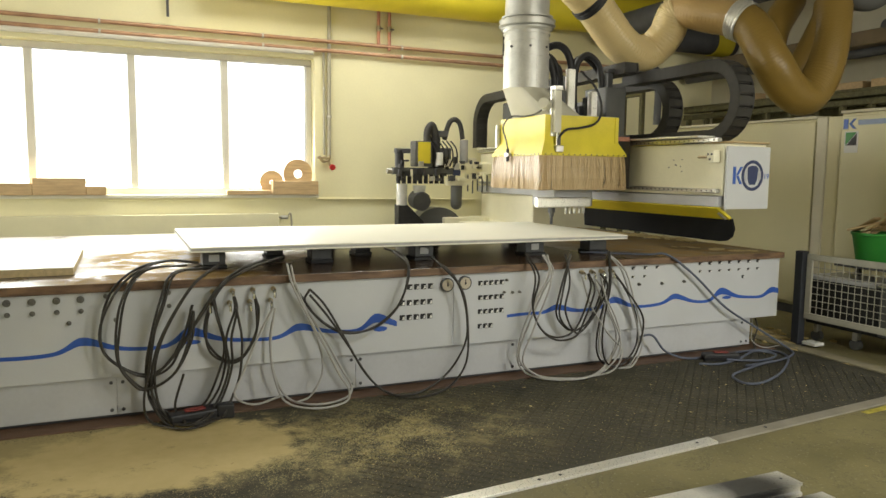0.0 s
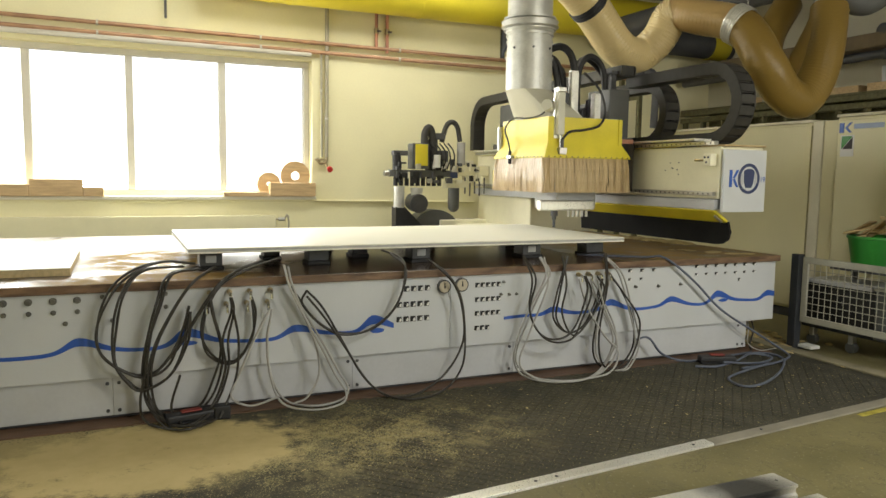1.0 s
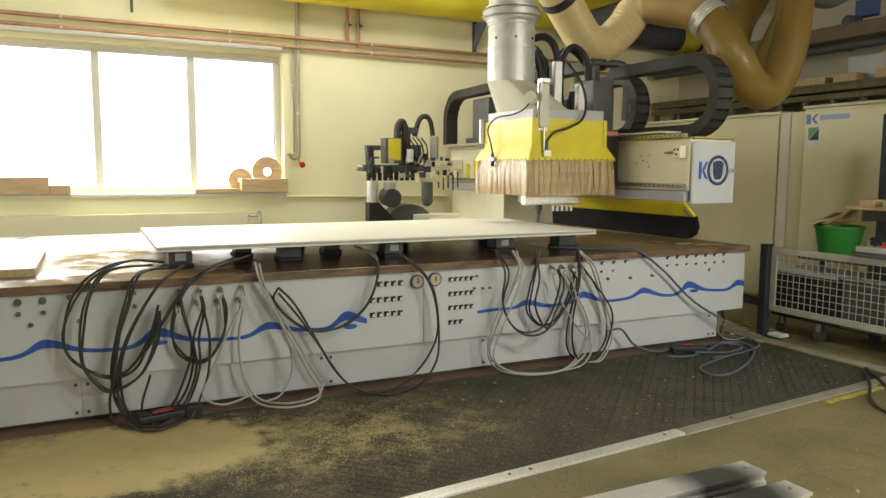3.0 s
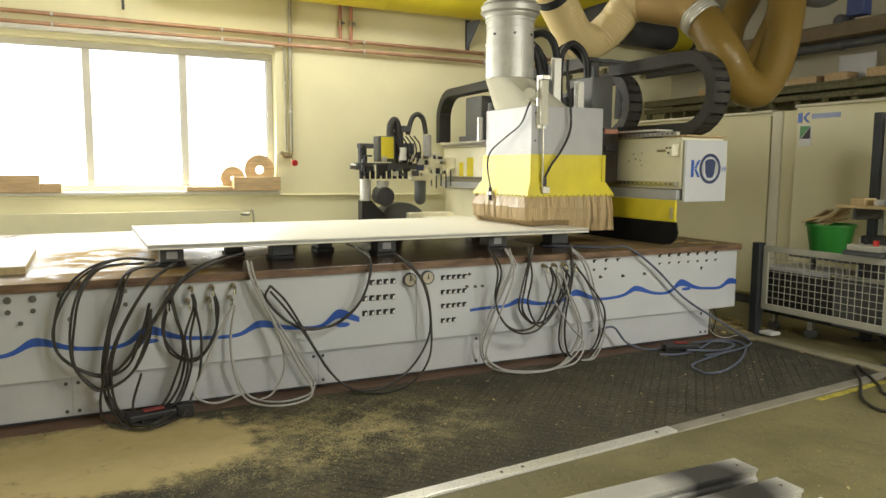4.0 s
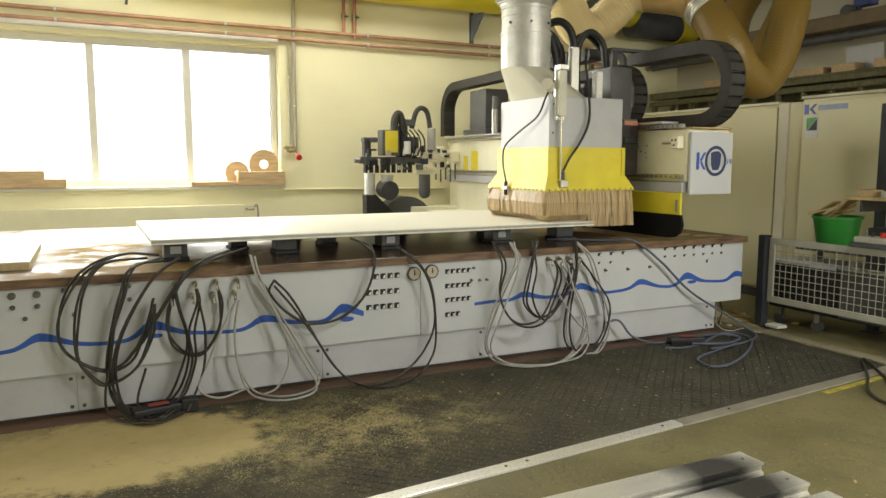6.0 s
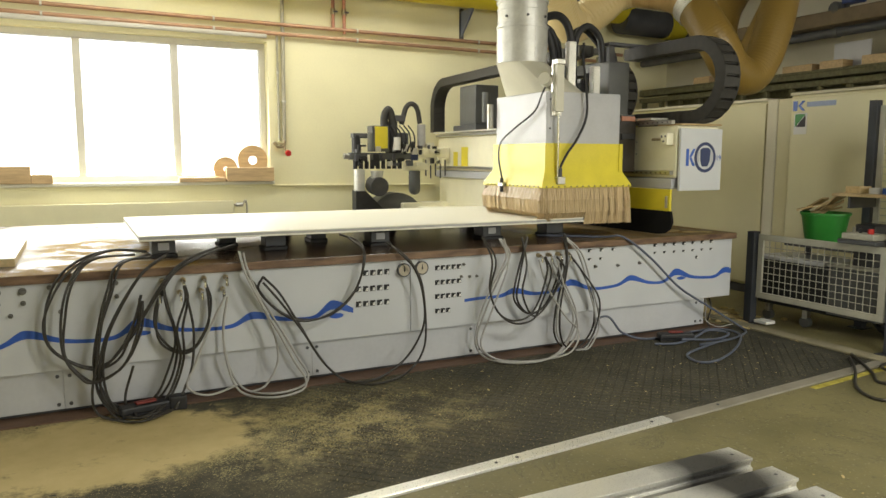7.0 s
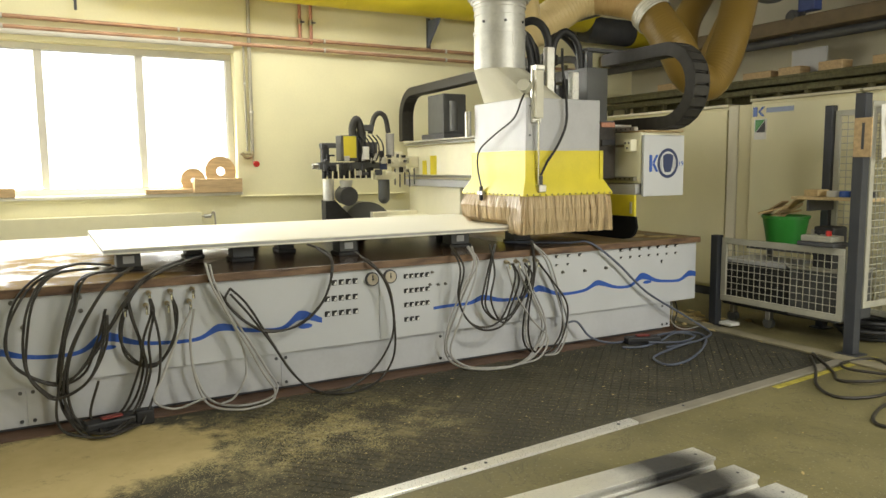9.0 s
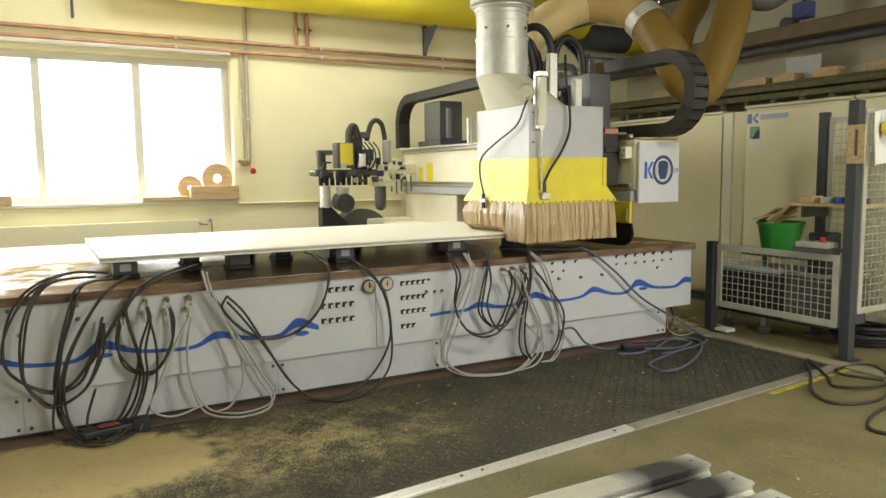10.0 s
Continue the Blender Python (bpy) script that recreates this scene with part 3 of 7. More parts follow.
for i in range(4):
    knob(0.05 + 0.125 * i, 0.768)
    knob(0.05 + 0.125 * i, 0.70, 0.012)
    knob(-0.75 + 0.125 * i, 0.768)
    knob(-0.75 + 0.125 * i, 0.70, 0.012)
for x, z in ((0.36, 0.632), (0.61, 0.635), (0.56, 0.78), (0.91, 0.78), (0.91, 0.70), (4.46, 0.65), (4.69, 0.645), (4.92, 0.65)):
    knob(x, z, 0.011)
for i in range(3):
    port(4.40 + 0.12 * i, 0.782, 0.017, 0.012)
    if i < 2:
        port(4.40 + 0.115 * i, 0.712, 0.014, 0.009)
for i in range(7):
    port(5.09 + 0.108 * i, 0.792, 0.019, 0.013)
    port(5.09 + 0.108 * i, 0.725, 0.015, 0.009)
port(5.57, 0.66, 0.013, 0.014)
for z, n, x0 in ((0.732, 4, 2.485), (0.622, 5, 2.43), (0.518, 5, 2.43)):
    for i in range(n):
        port(x0 + 0.052 * i, z, 0.019, 0.019)
for z, n in ((0.732, 5), (0.625, 5), (0.522, 5), (0.414, 3)):
    for i in range(n):
        port(3.035 + 0.044 * i, z, 0.017, 0.017)
for x, z in ((3.25, 0.745), (3.23, 0.655), (3.30, 0.65), (3.36, 0.65)):
    knob(x, z, 0.009)


def gauge(x, z):
    bm = bmesh.new()
    cyl(bm, (x, 0.0, z), (x, -0.022, z), 0.05, 28)
    g = part("pressure_gauge", bm, M_DARK, bed, "round black-rimmed pressure gauge", 40)
    part("dial", cy((x, -0.0222, z), (x, -0.0245, z), 0.041, 28), mat("tan_dial", (0.50, 0.44, 0.33), 0.5, var=0.06), g, "tan dial face")
    bm = bmesh.new()
    box(bm, x - 0.003, x + 0.003, -0.0275, -0.0248, z - 0.012, z + 0.028)
    part("needle", bm, M_BLACK, g)
    part("hub", cy((x, -0.0248, z), (x, -0.029, z), 0.007, 10), M_BLACK, g)


gauge(2.766, 0.735)
gauge(2.905, 0.742)


def air_plug(x, z):
    """Brass coupling with a short bent nipple where a hose leaves the panel."""
    p = thing("hose_coupling", "small brass hose coupling screwed into the white panel", "hose coupling", "couplings on the table front")
    bm = bmesh.new()
    cyl(bm, (x, -0.001, z), (x, -0.03, z), 0.017, 6)
    cyl(bm, (x, -0.03, z), (x, -0.05, z - 0.004), 0.012, 12)
    part("nut", bm, M_BRASS, p)
    part("nipple", tube([(x, -0.045, z), (x, -0.065, z - 0.012), (x, -0.07, z - 0.05)], 0.0095, 8, 4), M_CHROME, p, "bright nipple")


for x in (1.165, 1.285, 1.41, 1.54):
    air_plug(x, 0.775)
    air_plug(x - 0.02, 0.70)
for x in (3.90, 3.99, 4.08, 4.17):
    air_plug(x, 0.775)


# ---------- what lies on the table ----------
def suction_pod(x, y, w=0.14, screen=True):
    p = thing("suction_block", "black clamping block carrying the white panel", "clamping block", "blocks under the panel", (x, y, T))
    part("foot", bx(-w / 2 - 0.01, w / 2 + 0.01, -0.09, 0.09, 0.0, 0.028, 0.004), M_BLACK, p)
    part("body", bx(-w / 2, w / 2, -0.075, 0.075, 0.028, 0.118, 0.006, 2), M_DARK, p)
    part("rubber_pad", bx(-w / 2 + 0.01, w / 2 - 0.01, -0.065, 0.065, 0.118, 0.136, 0.003), M_BLACK, p)
    if screen:
        part("name_plate", bx(-0.035, 0.035, -0.079, -0.0745, 0.05, 0.10, 0.002), M_GREYBOX, p, "pale grey plate")
    return p


for x, y, w, s in ((1.225, 0.5, 0.15, True), (1.72, 0.95, 0.12, False), (1.99, 0.58, 0.15, False), (2.42, 0.95, 0.12, False), (2.765, 0.5, 0.15, True), (3.74, 0.5, 0.17, True), (4.36, 0.5, 0.17, False),
                   (1.25, 1.65, 0.15, False), (2.3, 1.65, 0.15, False), (3.3, 1.65, 0.15, False), (4.2, 1.65, 0.15, False)):
    suction_pod(x, y, w, s)

panel = thing("work_panel", "large white laminated panel lying on the clamping blocks", "panel")
part("top_face", bx(1.06, 4.49, 0.20, 1.86, T + 0.164, T + 0.172, 0.0015), M_LAM, panel)
part("core", bx(1.062, 4.488, 0.202, 1.858, T + 0.148, T + 0.1638), M_LAMEDGE, panel, "grey core of the panel")
part("bottom_face", bx(1.06, 4.49, 0.20, 1.86, T + 0.137, T + 0.1478, 0.0015), M_LAM, panel)

board = thing("offcut_board", "white-faced thick chipboard piece lying on the table", "board")
part("core", bx(-0.9, 0.37, 0.40, 1.62, T + 0.001, T + 0.046, 0.001), M_CHIP, board, "raw tan edge")
part("white_face", bx(-0.9, 0.372, 0.398, 1.622, T + 0.0462, T + 0.052, 0.001), M_LAM, board)


def dust_ridge(x0, x1, y0, y1, h, count, seed):
    """Ragged heap of chips swept along the table."""
    rng = random.Random(seed)
    bm = bmesh.new()
    for _ in range(count):
        t = rng.random()
        x, y = x0 + (x1 - x0) * t + rng.uniform(-0.07, 0.07), y0 + (y1 - y0) * t + rng.uniform(-0.07, 0.07)
        r = rng.uniform(0.02, 0.06)
        bmesh.ops.create_icosphere(bm, subdivisions=1, radius=r, matrix=Matrix.Translation((x, y, T + 0.004)) @ Matrix.Diagonal((1.3, 1.2, h * rng.uniform(0.3, 1.0) / 0.06, 1)))
    return tagged(link_mesh("wood_dust", bm, M_DUST), "pale wood dust and chips heaped on the table", "wood dust", kind="stuff")


dust_ridge(5.55, 5.95, 3.2, 1.0, 0.035, 150, 3)
dust_ridge(5.35, 5.75, 0.6, 0.15, 0.006, 24, 5)


# ---------- the gantry ----------
BX = 5.15
gantry = thing("gantry", "cream and white machine gantry beam with cable chain and yellow guard", "machine gantry")
part("beam", bx(BX, BX + 0.46, -0.15, 4.3, 1.36, 1.79, 0.012, 2), M_CREAM, gantry, "cream painted beam")
part("lower_rail_bed", bx(BX - 0.03, BX + 0.40, -0.13, 4.3, 1.27, 1.357, 0.006), M_GREYBOX, gantry, "pale grey rail bed")
for z in (1.385, 1.80):
    part("guide_rail", bx(BX - 0.045, BX - 0.002, -0.12, 4.28, z, z + 0.034, 0.004), M_STEEL, gantry, "steel guide rail")
    bm = bmesh.new()
    for k in range(74):
        box(bm, BX - 0.0475, BX - 0.0452, -0.08 + 0.058 * k, -0.066 + 0.058 * k, z + 0.011, z + 0.023)
    tagged(part("rail_bolt", bm, M_DARK, gantry), kind="stuff")
part("top_cover", bx(BX - 0.06, BX + 0.13, 0.1, 4.3, 1.842, 1.862, 0.004), M_ALU, gantry, "aluminium top cover")
part("yellow_seal", bx(BX - 0.035, BX + 0.02, 0.35, 2.6, 1.797, 1.8, 0.001), M_YEL, gantry)
part("sign_plate", bx(BX, BX + 0.462, -0.19, -0.162, 1.255, 1.765, 0.004), M_WHITE, gantry, "white end plate with a hearing protection sign")
part("plate_lid", bx(BX + 0.01, BX + 0.46, -0.18, 0.1, 1.792, 1.806, 0.003), M_MDF, gantry)
part("end_block", bx(BX - 0.075, BX - 0.002, -0.11, -0.03, 1.63, 1.73, 0.008, 2), M_CREAM, gantry, "small cream end stop block")
for yy, zz in ((-0.09, 1.70), (-0.05, 1.70), (-0.07, 1.66)):
    part("block_bolt", cy((BX - 0.076, yy, zz), (BX - 0.082, yy, zz), 0.009, 8), M_DARK, gantry)
part("stop_pin", cy((BX - 0.04, -0.03, 1.68), (BX - 0.04, 0.10, 1.68), 0.012, 10), M_BRASS, gantry)
rng = random.Random(11)
for k in range(7):
    yy, zz = rng.uniform(0.32, 0.52), rng.uniform(1.50, 1.70)
    part("plug_hole", cy((BX - 0.001, yy, zz), (BX - 0.004, yy, zz), 0.006, 8), M_DARK, gantry)
# far column that carries the beam
part("column", bx(BX + 0.02, BX + 0.9, 2.9, 4.3, 0.02, 1.27, 0.02, 2), M_CREAM, gantry, "cream column behind the table")
part("column_foot", bx(BX - 0.5, BX + 1.0, 3.5, 4.3, 0.02, 0.9, 0.02, 2), M_CREAM, gantry, "cream machine foot")


def sign_figure():
    """Blue letter-like bars, a round ear-protection sign and small bars."""
    y0, y1 = -0.1945, -0.1903
    cx, cz, s = BX + 0.27, 1.53, 1.0
    bm = bmesh.new()
    n = 36
    ring = []
    for k in range(n):
        a = 2 * math.pi * k / n
        ring.append([bm.verts.new((cx + r * math.cos(a), yy, cz + r * 1.06 * math.sin(a))) for r in (0.118, 0.094) for yy in (y0, y1)])
    for k in range(n):
        a, b = ring[k], ring[(k + 1) % n]
        for i, j in ((0, 2), (2, 3), (3, 1), (1, 0)):
            bm.faces.new((a[i], b[i], b[j], a[j]))
    part("sign_ring", bm, M_NAVY, gantry)
    bm = bmesh.new()
    prism(bm, [(cx - 0.055, cz + 0.065), (cx - 0.02, cz + 0.08), (cx + 0.03, cz + 0.08), (cx + 0.06, cz + 0.06), (cx + 0.05, cz - 0.03), (cx + 0.03, cz - 0.075), (cx - 0.03, cz - 0.075), (cx - 0.05, cz - 0.03)], y0, y1)
    part("sign_head", bm, M_NAVY, gantry)
    for sx in (-1, 1):
        bm = bmesh.new()
        prism(bm, [(cx + sx * 0.065, cz + 0.05), (cx + sx * 0.09, cz + 0.03), (cx + sx * 0.09, cz - 0.03), (cx + sx * 0.065, cz - 0.05)], y0, y1)
        part("sign_ear_cup", bm, M_GREYBOX, gantry)
    bm = bmesh.new()
    x = BX + 0.06
    box(bm, x, x + 0.028, y0, y1, cz - 0.07, cz + 0.07)
    prism(bm, [(x + 0.035, cz + 0.005), (x + 0.075, cz + 0.07), (x + 0.1, cz + 0.07), (x + 0.055, cz)], y0, y1)
    prism(bm, [(x + 0.035, cz - 0.005), (x + 0.055, cz), (x + 0.1, cz - 0.07), (x + 0.075, cz - 0.07)], y0, y1)
    part("sign_bar", bm, M_BLUE, gantry)


def writing(parent, body, x, y, z, size, material, rx=90, rz=0):
    """Letters as a thin mesh on a surface."""
    cu = bpy.data.curves.new("lettering", "FONT")
    cu.body, cu.size, cu.extrude = body, size, 0.001
    tmp = bpy.data.objects.new("lettering", cu)
    scene.collection.objects.link(tmp)
    bpy.context.view_layer.update()
    me = bpy.data.meshes.new_from_object(tmp.evaluated_get(bpy.context.evaluated_depsgraph_get()))
    bpy.data.objects.remove(tmp)
    me.materials.clear()
    me.materials.append(material)
    ob = new("lettering", me)
    ob.parent = parent
    ob.matrix_local = pose(x, y, z, rx, 0, rz)
    return ob


sign_figure()
writing(gantry, "19", BX + 0.391, -0.193, 1.505, 0.060, M_BLUE)
part("far_mark", bx(BX - 0.004, BX - 0.001, 3.45, 3.62, 1.42, 1.66), M_YEL, gantry, "yellow warning mark")
part("far_mark", bx(BX - 0.004, BX - 0.001, 3.72, 3.84, 1.42, 1.60), M_YEL, gantry, "yellow warning mark")

# guard flap under the beam: a yellow strip with a black rubber curtain
flap = thing("guard_flap", "yellow guard strip with black rubber curtain under the beam", "guard flap", at=(BX - 0.02, 0, 1.27))
part("yellow_strip", bx(-0.012, 0.012, -0.12, 2.0, -0.185, -0.004, 0.003), M_YEL, flap)
bm = bmesh.new()
prism(bm, [(-0.13, 0.0), (2.0, 0.0), (2.0, -0.20), (0.02, -0.20), (-0.06, -0.19), (-0.12, -0.155), (-0.15, -0.09)], -0.01, 0.012, "x")
curtain = part("rubber_curtain", bm, M_CURTAIN, flap, "black rubber curtain")
part("strip_hook", bx(-0.03, -0.012, -0.10, -0.08, -0.16, -0.06, 0.004), M_STEEL, flap)


# ---------- cable chains ----------
def chain_link(w=0.155, h=0.10, l=0.082):
    """One link of a cable chain: two side plates, a lid and a floor, x along the chain."""
    bm = bmesh.new()
    for s in (-1, 1):
        prism(bm, [(-l * 0.62, -h / 2), (l * 0.5, -h / 2), (l * 0.62, -h * 0.2), (l * 0.62, h * 0.2), (l * 0.5, h / 2), (-l * 0.62, h / 2)], s * w / 2 - 0.008, s * w / 2 + 0.008)
    box(bm, -l * 0.4, l * 0.4, -w / 2, w / 2, h / 2 - 0.008, h / 2 + 0.004)
    box(bm, -l * 0.4, l * 0.4, -w / 2, w / 2, -h / 2 - 0.004, -h / 2 + 0.008)
    box(bm, -l * 0.5, l * 0.5, -w / 2 + 0.012, w / 2 - 0.012, -h / 2 + 0.012, h / 2 - 0.012)
    return bm


LINK = bpy.data.meshes.new("chain_link")
_b = chain_link()
bmesh.ops.recalc_face_normals(_b, faces=_b.faces)
_b.to_mesh(LINK)
_b.free()
LINK.materials.append(M_CHAIN)
PITCH, R_CHAIN, Z_LO, X_CHAIN, ANCHOR = 0.082, 0.30, 1.865, 5.40, 1.55


def chain_pose(s, front, x=X_CHAIN, anchor=ANCHOR, lo=Z_LO, r=R_CHAIN):
    """Place on the U-shaped chain: s metres from its fixed end; front: where the bend begins."""
    a = anchor - front
    if s < a:
        return pose(x, anchor - s, lo, 0, 0, -90)
    s -= a
    if s < math.pi * r:
        f = s / r
        return Matrix.Translation((x, front - r * math.sin(f), lo + r * (1 - math.cos(f)))) @ pose(0, 0, 0, 0, 0, -90) @ pose(0, 0, 0, 0, -math.degrees(f), 0)
    s -= math.pi * r
    return Matrix.Translation((x, front + s, lo + 2 * r)) @ pose(0, 0, 0, 0, 0, -90) @ pose(0, 0, 0, 0, -180, 0)


chain = thing("cable_chain", "dusty black plastic cable chain looped on the beam", "cable chain")
CHAIN_LINKS = []
for k in range(42):
    ob = new("chain_link", LINK)
    ob.parent = chain
    CHAIN_LINKS.append(ob)

# second chain, looped behind the motor block
chain2 = thing("cable_chain", "smaller black cable chain arched beside the motor", "cable chain")
CHAIN2_LINKS = []
for k in range(27):
    ob = new("chain_link", LINK)
    ob.parent = chain2
    ob.matrix_local = chain_pose((k + 0.5) * PITCH, 1.34, 5.64, 1.95, 1.88, 0.28)
    CHAIN2_LINKS.append(ob)

# cable guide bent at the far end of the beam
chain3 = thing("cable_guide", "black cable channel bent over the far end of the beam", "cable chain")
YB, RB = 4.12, 0.34
for k in range(46):
    s = k * PITCH
    if s < 0.26:
        m = Matrix.Translation((5.22, YB + RB, 1.92 + s)) @ pose(0, 0, 0, 0, 0, 90) @ pose(0, 0, 0, 0, -90, 0)
    elif s < 0.26 + RB * math.pi / 2:
        f = (s - 0.26) / RB
        m = Matrix.Translation((5.22, YB + RB * math.cos(f), 2.18 + RB * math.sin(f))) @ pose(0, 0, 0, 0, 0, 90) @ pose(0, 0, 0, 0, -90 - math.degrees(f), 0)
    else:
        u = s - 0.26 - RB * math.pi / 2
        m = Matrix.Translation((5.22, YB - u, 2.18 + RB + 0.012 * u)) @ pose(0, 0, 0, 0, 0, 90) @ pose(0, 0, 0, 0, -180, 0)
    ob = new("chain_link", LINK)
    ob.parent = chain3
    ob.matrix_local = m
far_motor = thing("drive_motor", "grey drive motor box standing on the far beam", "motor")
part("body", bx(5.17, 5.50, 3.30, 3.72, 1.93, 2.42, 0.015, 2), M_MOTOR, far_motor)
part("base_plate", bx(5.12, 5.52, 3.2, 3.8, 1.864, 1.93, 0.006), M_DARK, far_motor)
part("round_cap", cy((5.16, 3.02, 1.95), (5.16, 3.02, 2.30), 0.05, 14), M_MOTOR, far_motor)


# ---------- spindle head (moves along the beam) ----------
head = thing("spindle_head", "milling head with grey housing, yellow brush hood and metal extraction duct", "milling head")
# head's own origin: front rim of the hood at y = 0
part("housing", bx(4.13, 4.88, 0.075, 0.86, 1.55, 2.055, 0.008, 2), M_GREYBOX, head, "pale grey sheet housing")
for x in (4.165, 4.245):
    for z in (1.76, 1.99):
        part("housing_screw", cy((x, 0.0745, z), (x, 0.068, z), 0.008, 8), M_DARK, head)
bm = bmesh.new()
# funnel from the square housing to the round duct
n = 28
lo, hi = [], []
for k in range(n):
    a = 2 * math.pi * k / n
    ca, sa = math.cos(a), math.sin(a)
    sc = 1 / max(abs(ca), abs(sa))
    lo.append(bm.verts.new((4.34 + 0.20 * ca * sc, 0.43 + 0.345 * sa * sc, 2.052)))
    hi.append(bm.verts.new((4.16 + 0.213 * ca, 0.50 + 0.213 * sa, 2.31)))
for k in range(n):
    bm.faces.new((lo[k], lo[(k + 1) % n], hi[(k + 1) % n], hi[k]))
bm.faces.new(lo[::-1])
bm.faces.new(hi)
part("funnel", bm, M_HOOD, head, "cream painted funnel", 45)
part("duct", cy((4.16, 0.50, 2.312), (4.16, 0.50, 2.60), 0.213, 32), M_GALV, head, "galvanised duct", 40)
part("duct_sleeve", cy((4.16, 0.50, 2.602), (4.16, 0.50, 2.83), 0.207, 32), M_GALV, head, "bright duct sleeve", 40)
for z, r in ((2.46, 0.216), (2.595, 0.221), (2.64, 0.212), (2.74, 0.214), (2.80, 0.219)):
    part("duct_band", cy((4.16, 0.50, z), (4.16, 0.50, z + 0.018), r, 32), M_GALV, head, "", 40)
for z0, z1, r0, r1 in ((2.85, 2.862, 0.24, 0.24), (2.878, 2.886, 0.263, 0.263), (2.922, 2.93, 0.263, 0.263), (2.95, 2.966, 0.238, 0.238)):
    part("collar_rim", cy((4.16, 0.50, z0), (4.16, 0.50, z1), r0, 32, r1), M_GALV, head, "", 40)
for z0, z1, r0, r1 in ((2.831, 2.85, 0.214, 0.224), (2.862, 2.878, 0.224, 0.255), (2.886, 2.922, 0.255, 0.255), (2.93, 2.95, 0.250, 0.222)):
    part("collar_ring", cy((4.16, 0.50, z0), (4.16, 0.50, z1), r0, 32, r1), M_GALV, head, "", 40)
part("duct_seam", bx(4.145, 4.155, 0.285, 0.2885, 2.33, 2.58, 0.001), M_STEEL, head)
part("upper_duct", cy((4.16, 0.50, 2.95), (4.16, 0.50, 3.30), 0.205, 32), M_GALV, head, "", 40)
for a in (200, 250, 300, 340):
    c, s = math.cos(radians(a)), math.sin(radians(a))
    part("duct_screw", cy((4.16 + 0.205 * c, 0.50 + 0.205 * s, 2.68), (4.16 + 0.218 * c, 0.50 + 0.218 * s, 2.68), 0.011, 8), M_DARK, head)
# spindle, tool block and tool under the hood
part("spindle_block", bx(4.36, 4.80, 0.28, 0.68, 1.215, 1.56, 0.02, 2), M_GREYBOX, head, "pale grey spindle block")
part("tool_plate", bx(4.16, 4.74, 0.22, 0.30, 1.215, 1.31, 0.012, 2), M_ALU, head, "aluminium tool plate")
bm = bmesh.new()
cyl(bm, (4.44, 0.44, 1.215), (4.44, 0.44, 1.155), 0.034, 16)
cyl(bm, (4.44, 0.44, 1.155), (4.44, 0.44, 1.12), 0.022, 14)
cyl(bm, (4.44, 0.44, 1.12), (4.44, 0.44, 1.045), 0.013, 10)
part("cutter", bm, M_DARK, head, "dark steel cutter", 40)
for k in range(5):
    part("drill_chuck", cy((4.55 + 0.05 * k, 0.36, 1.215), (4.55 + 0.05 * k, 0.36, 1.15), 0.014, 10), M_STEEL, head)
# carriage between housing and beam
part("carriage", bx(4.90, BX - 0.05, 0.12, 0.95, 1.40, 1.86, 0.01), M_OILY, head, "dark oily carriage plate")
rng = random.Random(12)
for k in range(16):
    y, z = rng.uniform(0.1, 0.5), rng.uniform(1.55, 1.90)
    part("carriage_fitting", bx(4.93, 5.08, y, y + rng.uniform(0.02, 0.08), z, z + rng.uniform(0.02, 0.06), 0.004), (M_OILY, M_BLACK, M_MOTOR, M_REDCU)[k % 4], head)
part("inspection_plug", cy((4.14, 0.10, 2.13), (4.09, 0.06, 2.15), 0.05, 16), M_HOOD, head, "cream round plug", 40)
part("motor_block", bx(4.93, 5.16, 0.30, 0.66, 1.87, 2.36, 0.012, 2), M_MOTOR, head, "grey motor block")
part("chain_bracket", bx(5.06, 5.47, 0.46, 0.54, 2.525, 2.555, 0.004), M_DARK, head)
part("bracket_post", bx(5.06, 5.12, 0.46, 0.54, 2.362, 2.52, 0.004), M_DARK, head)
part("rear_box", bx(4.93, 5.12, 0.70, 0.98, 1.87, 2.25, 0.01), M_MOTOR, head)
part("vertical_guide", bx(4.72, 4.79, 0.24, 0.31, 2.056, 2.30, 0.006), M_ALU, head, "aluminium guide post")
part("vertical_guide", bx(4.50, 4.58, 0.30, 0.36, 2.056, 2.50, 0.006), M_ALU, head, "aluminium guide post")
rng = random.Random(4)
for k in range(9):
    x, y, z = 4.40 + rng.uniform(0, 0.36), 0.3 + rng.uniform(0, 0.3), 2.056
    part("valve_block", bx(x, x + rng.uniform(0.03, 0.07), y, y + 0.06, z, z + rng.uniform(0.06, 0.26), 0.004), (M_DARK, M_STEEL, M_BLACK)[k % 3], head)
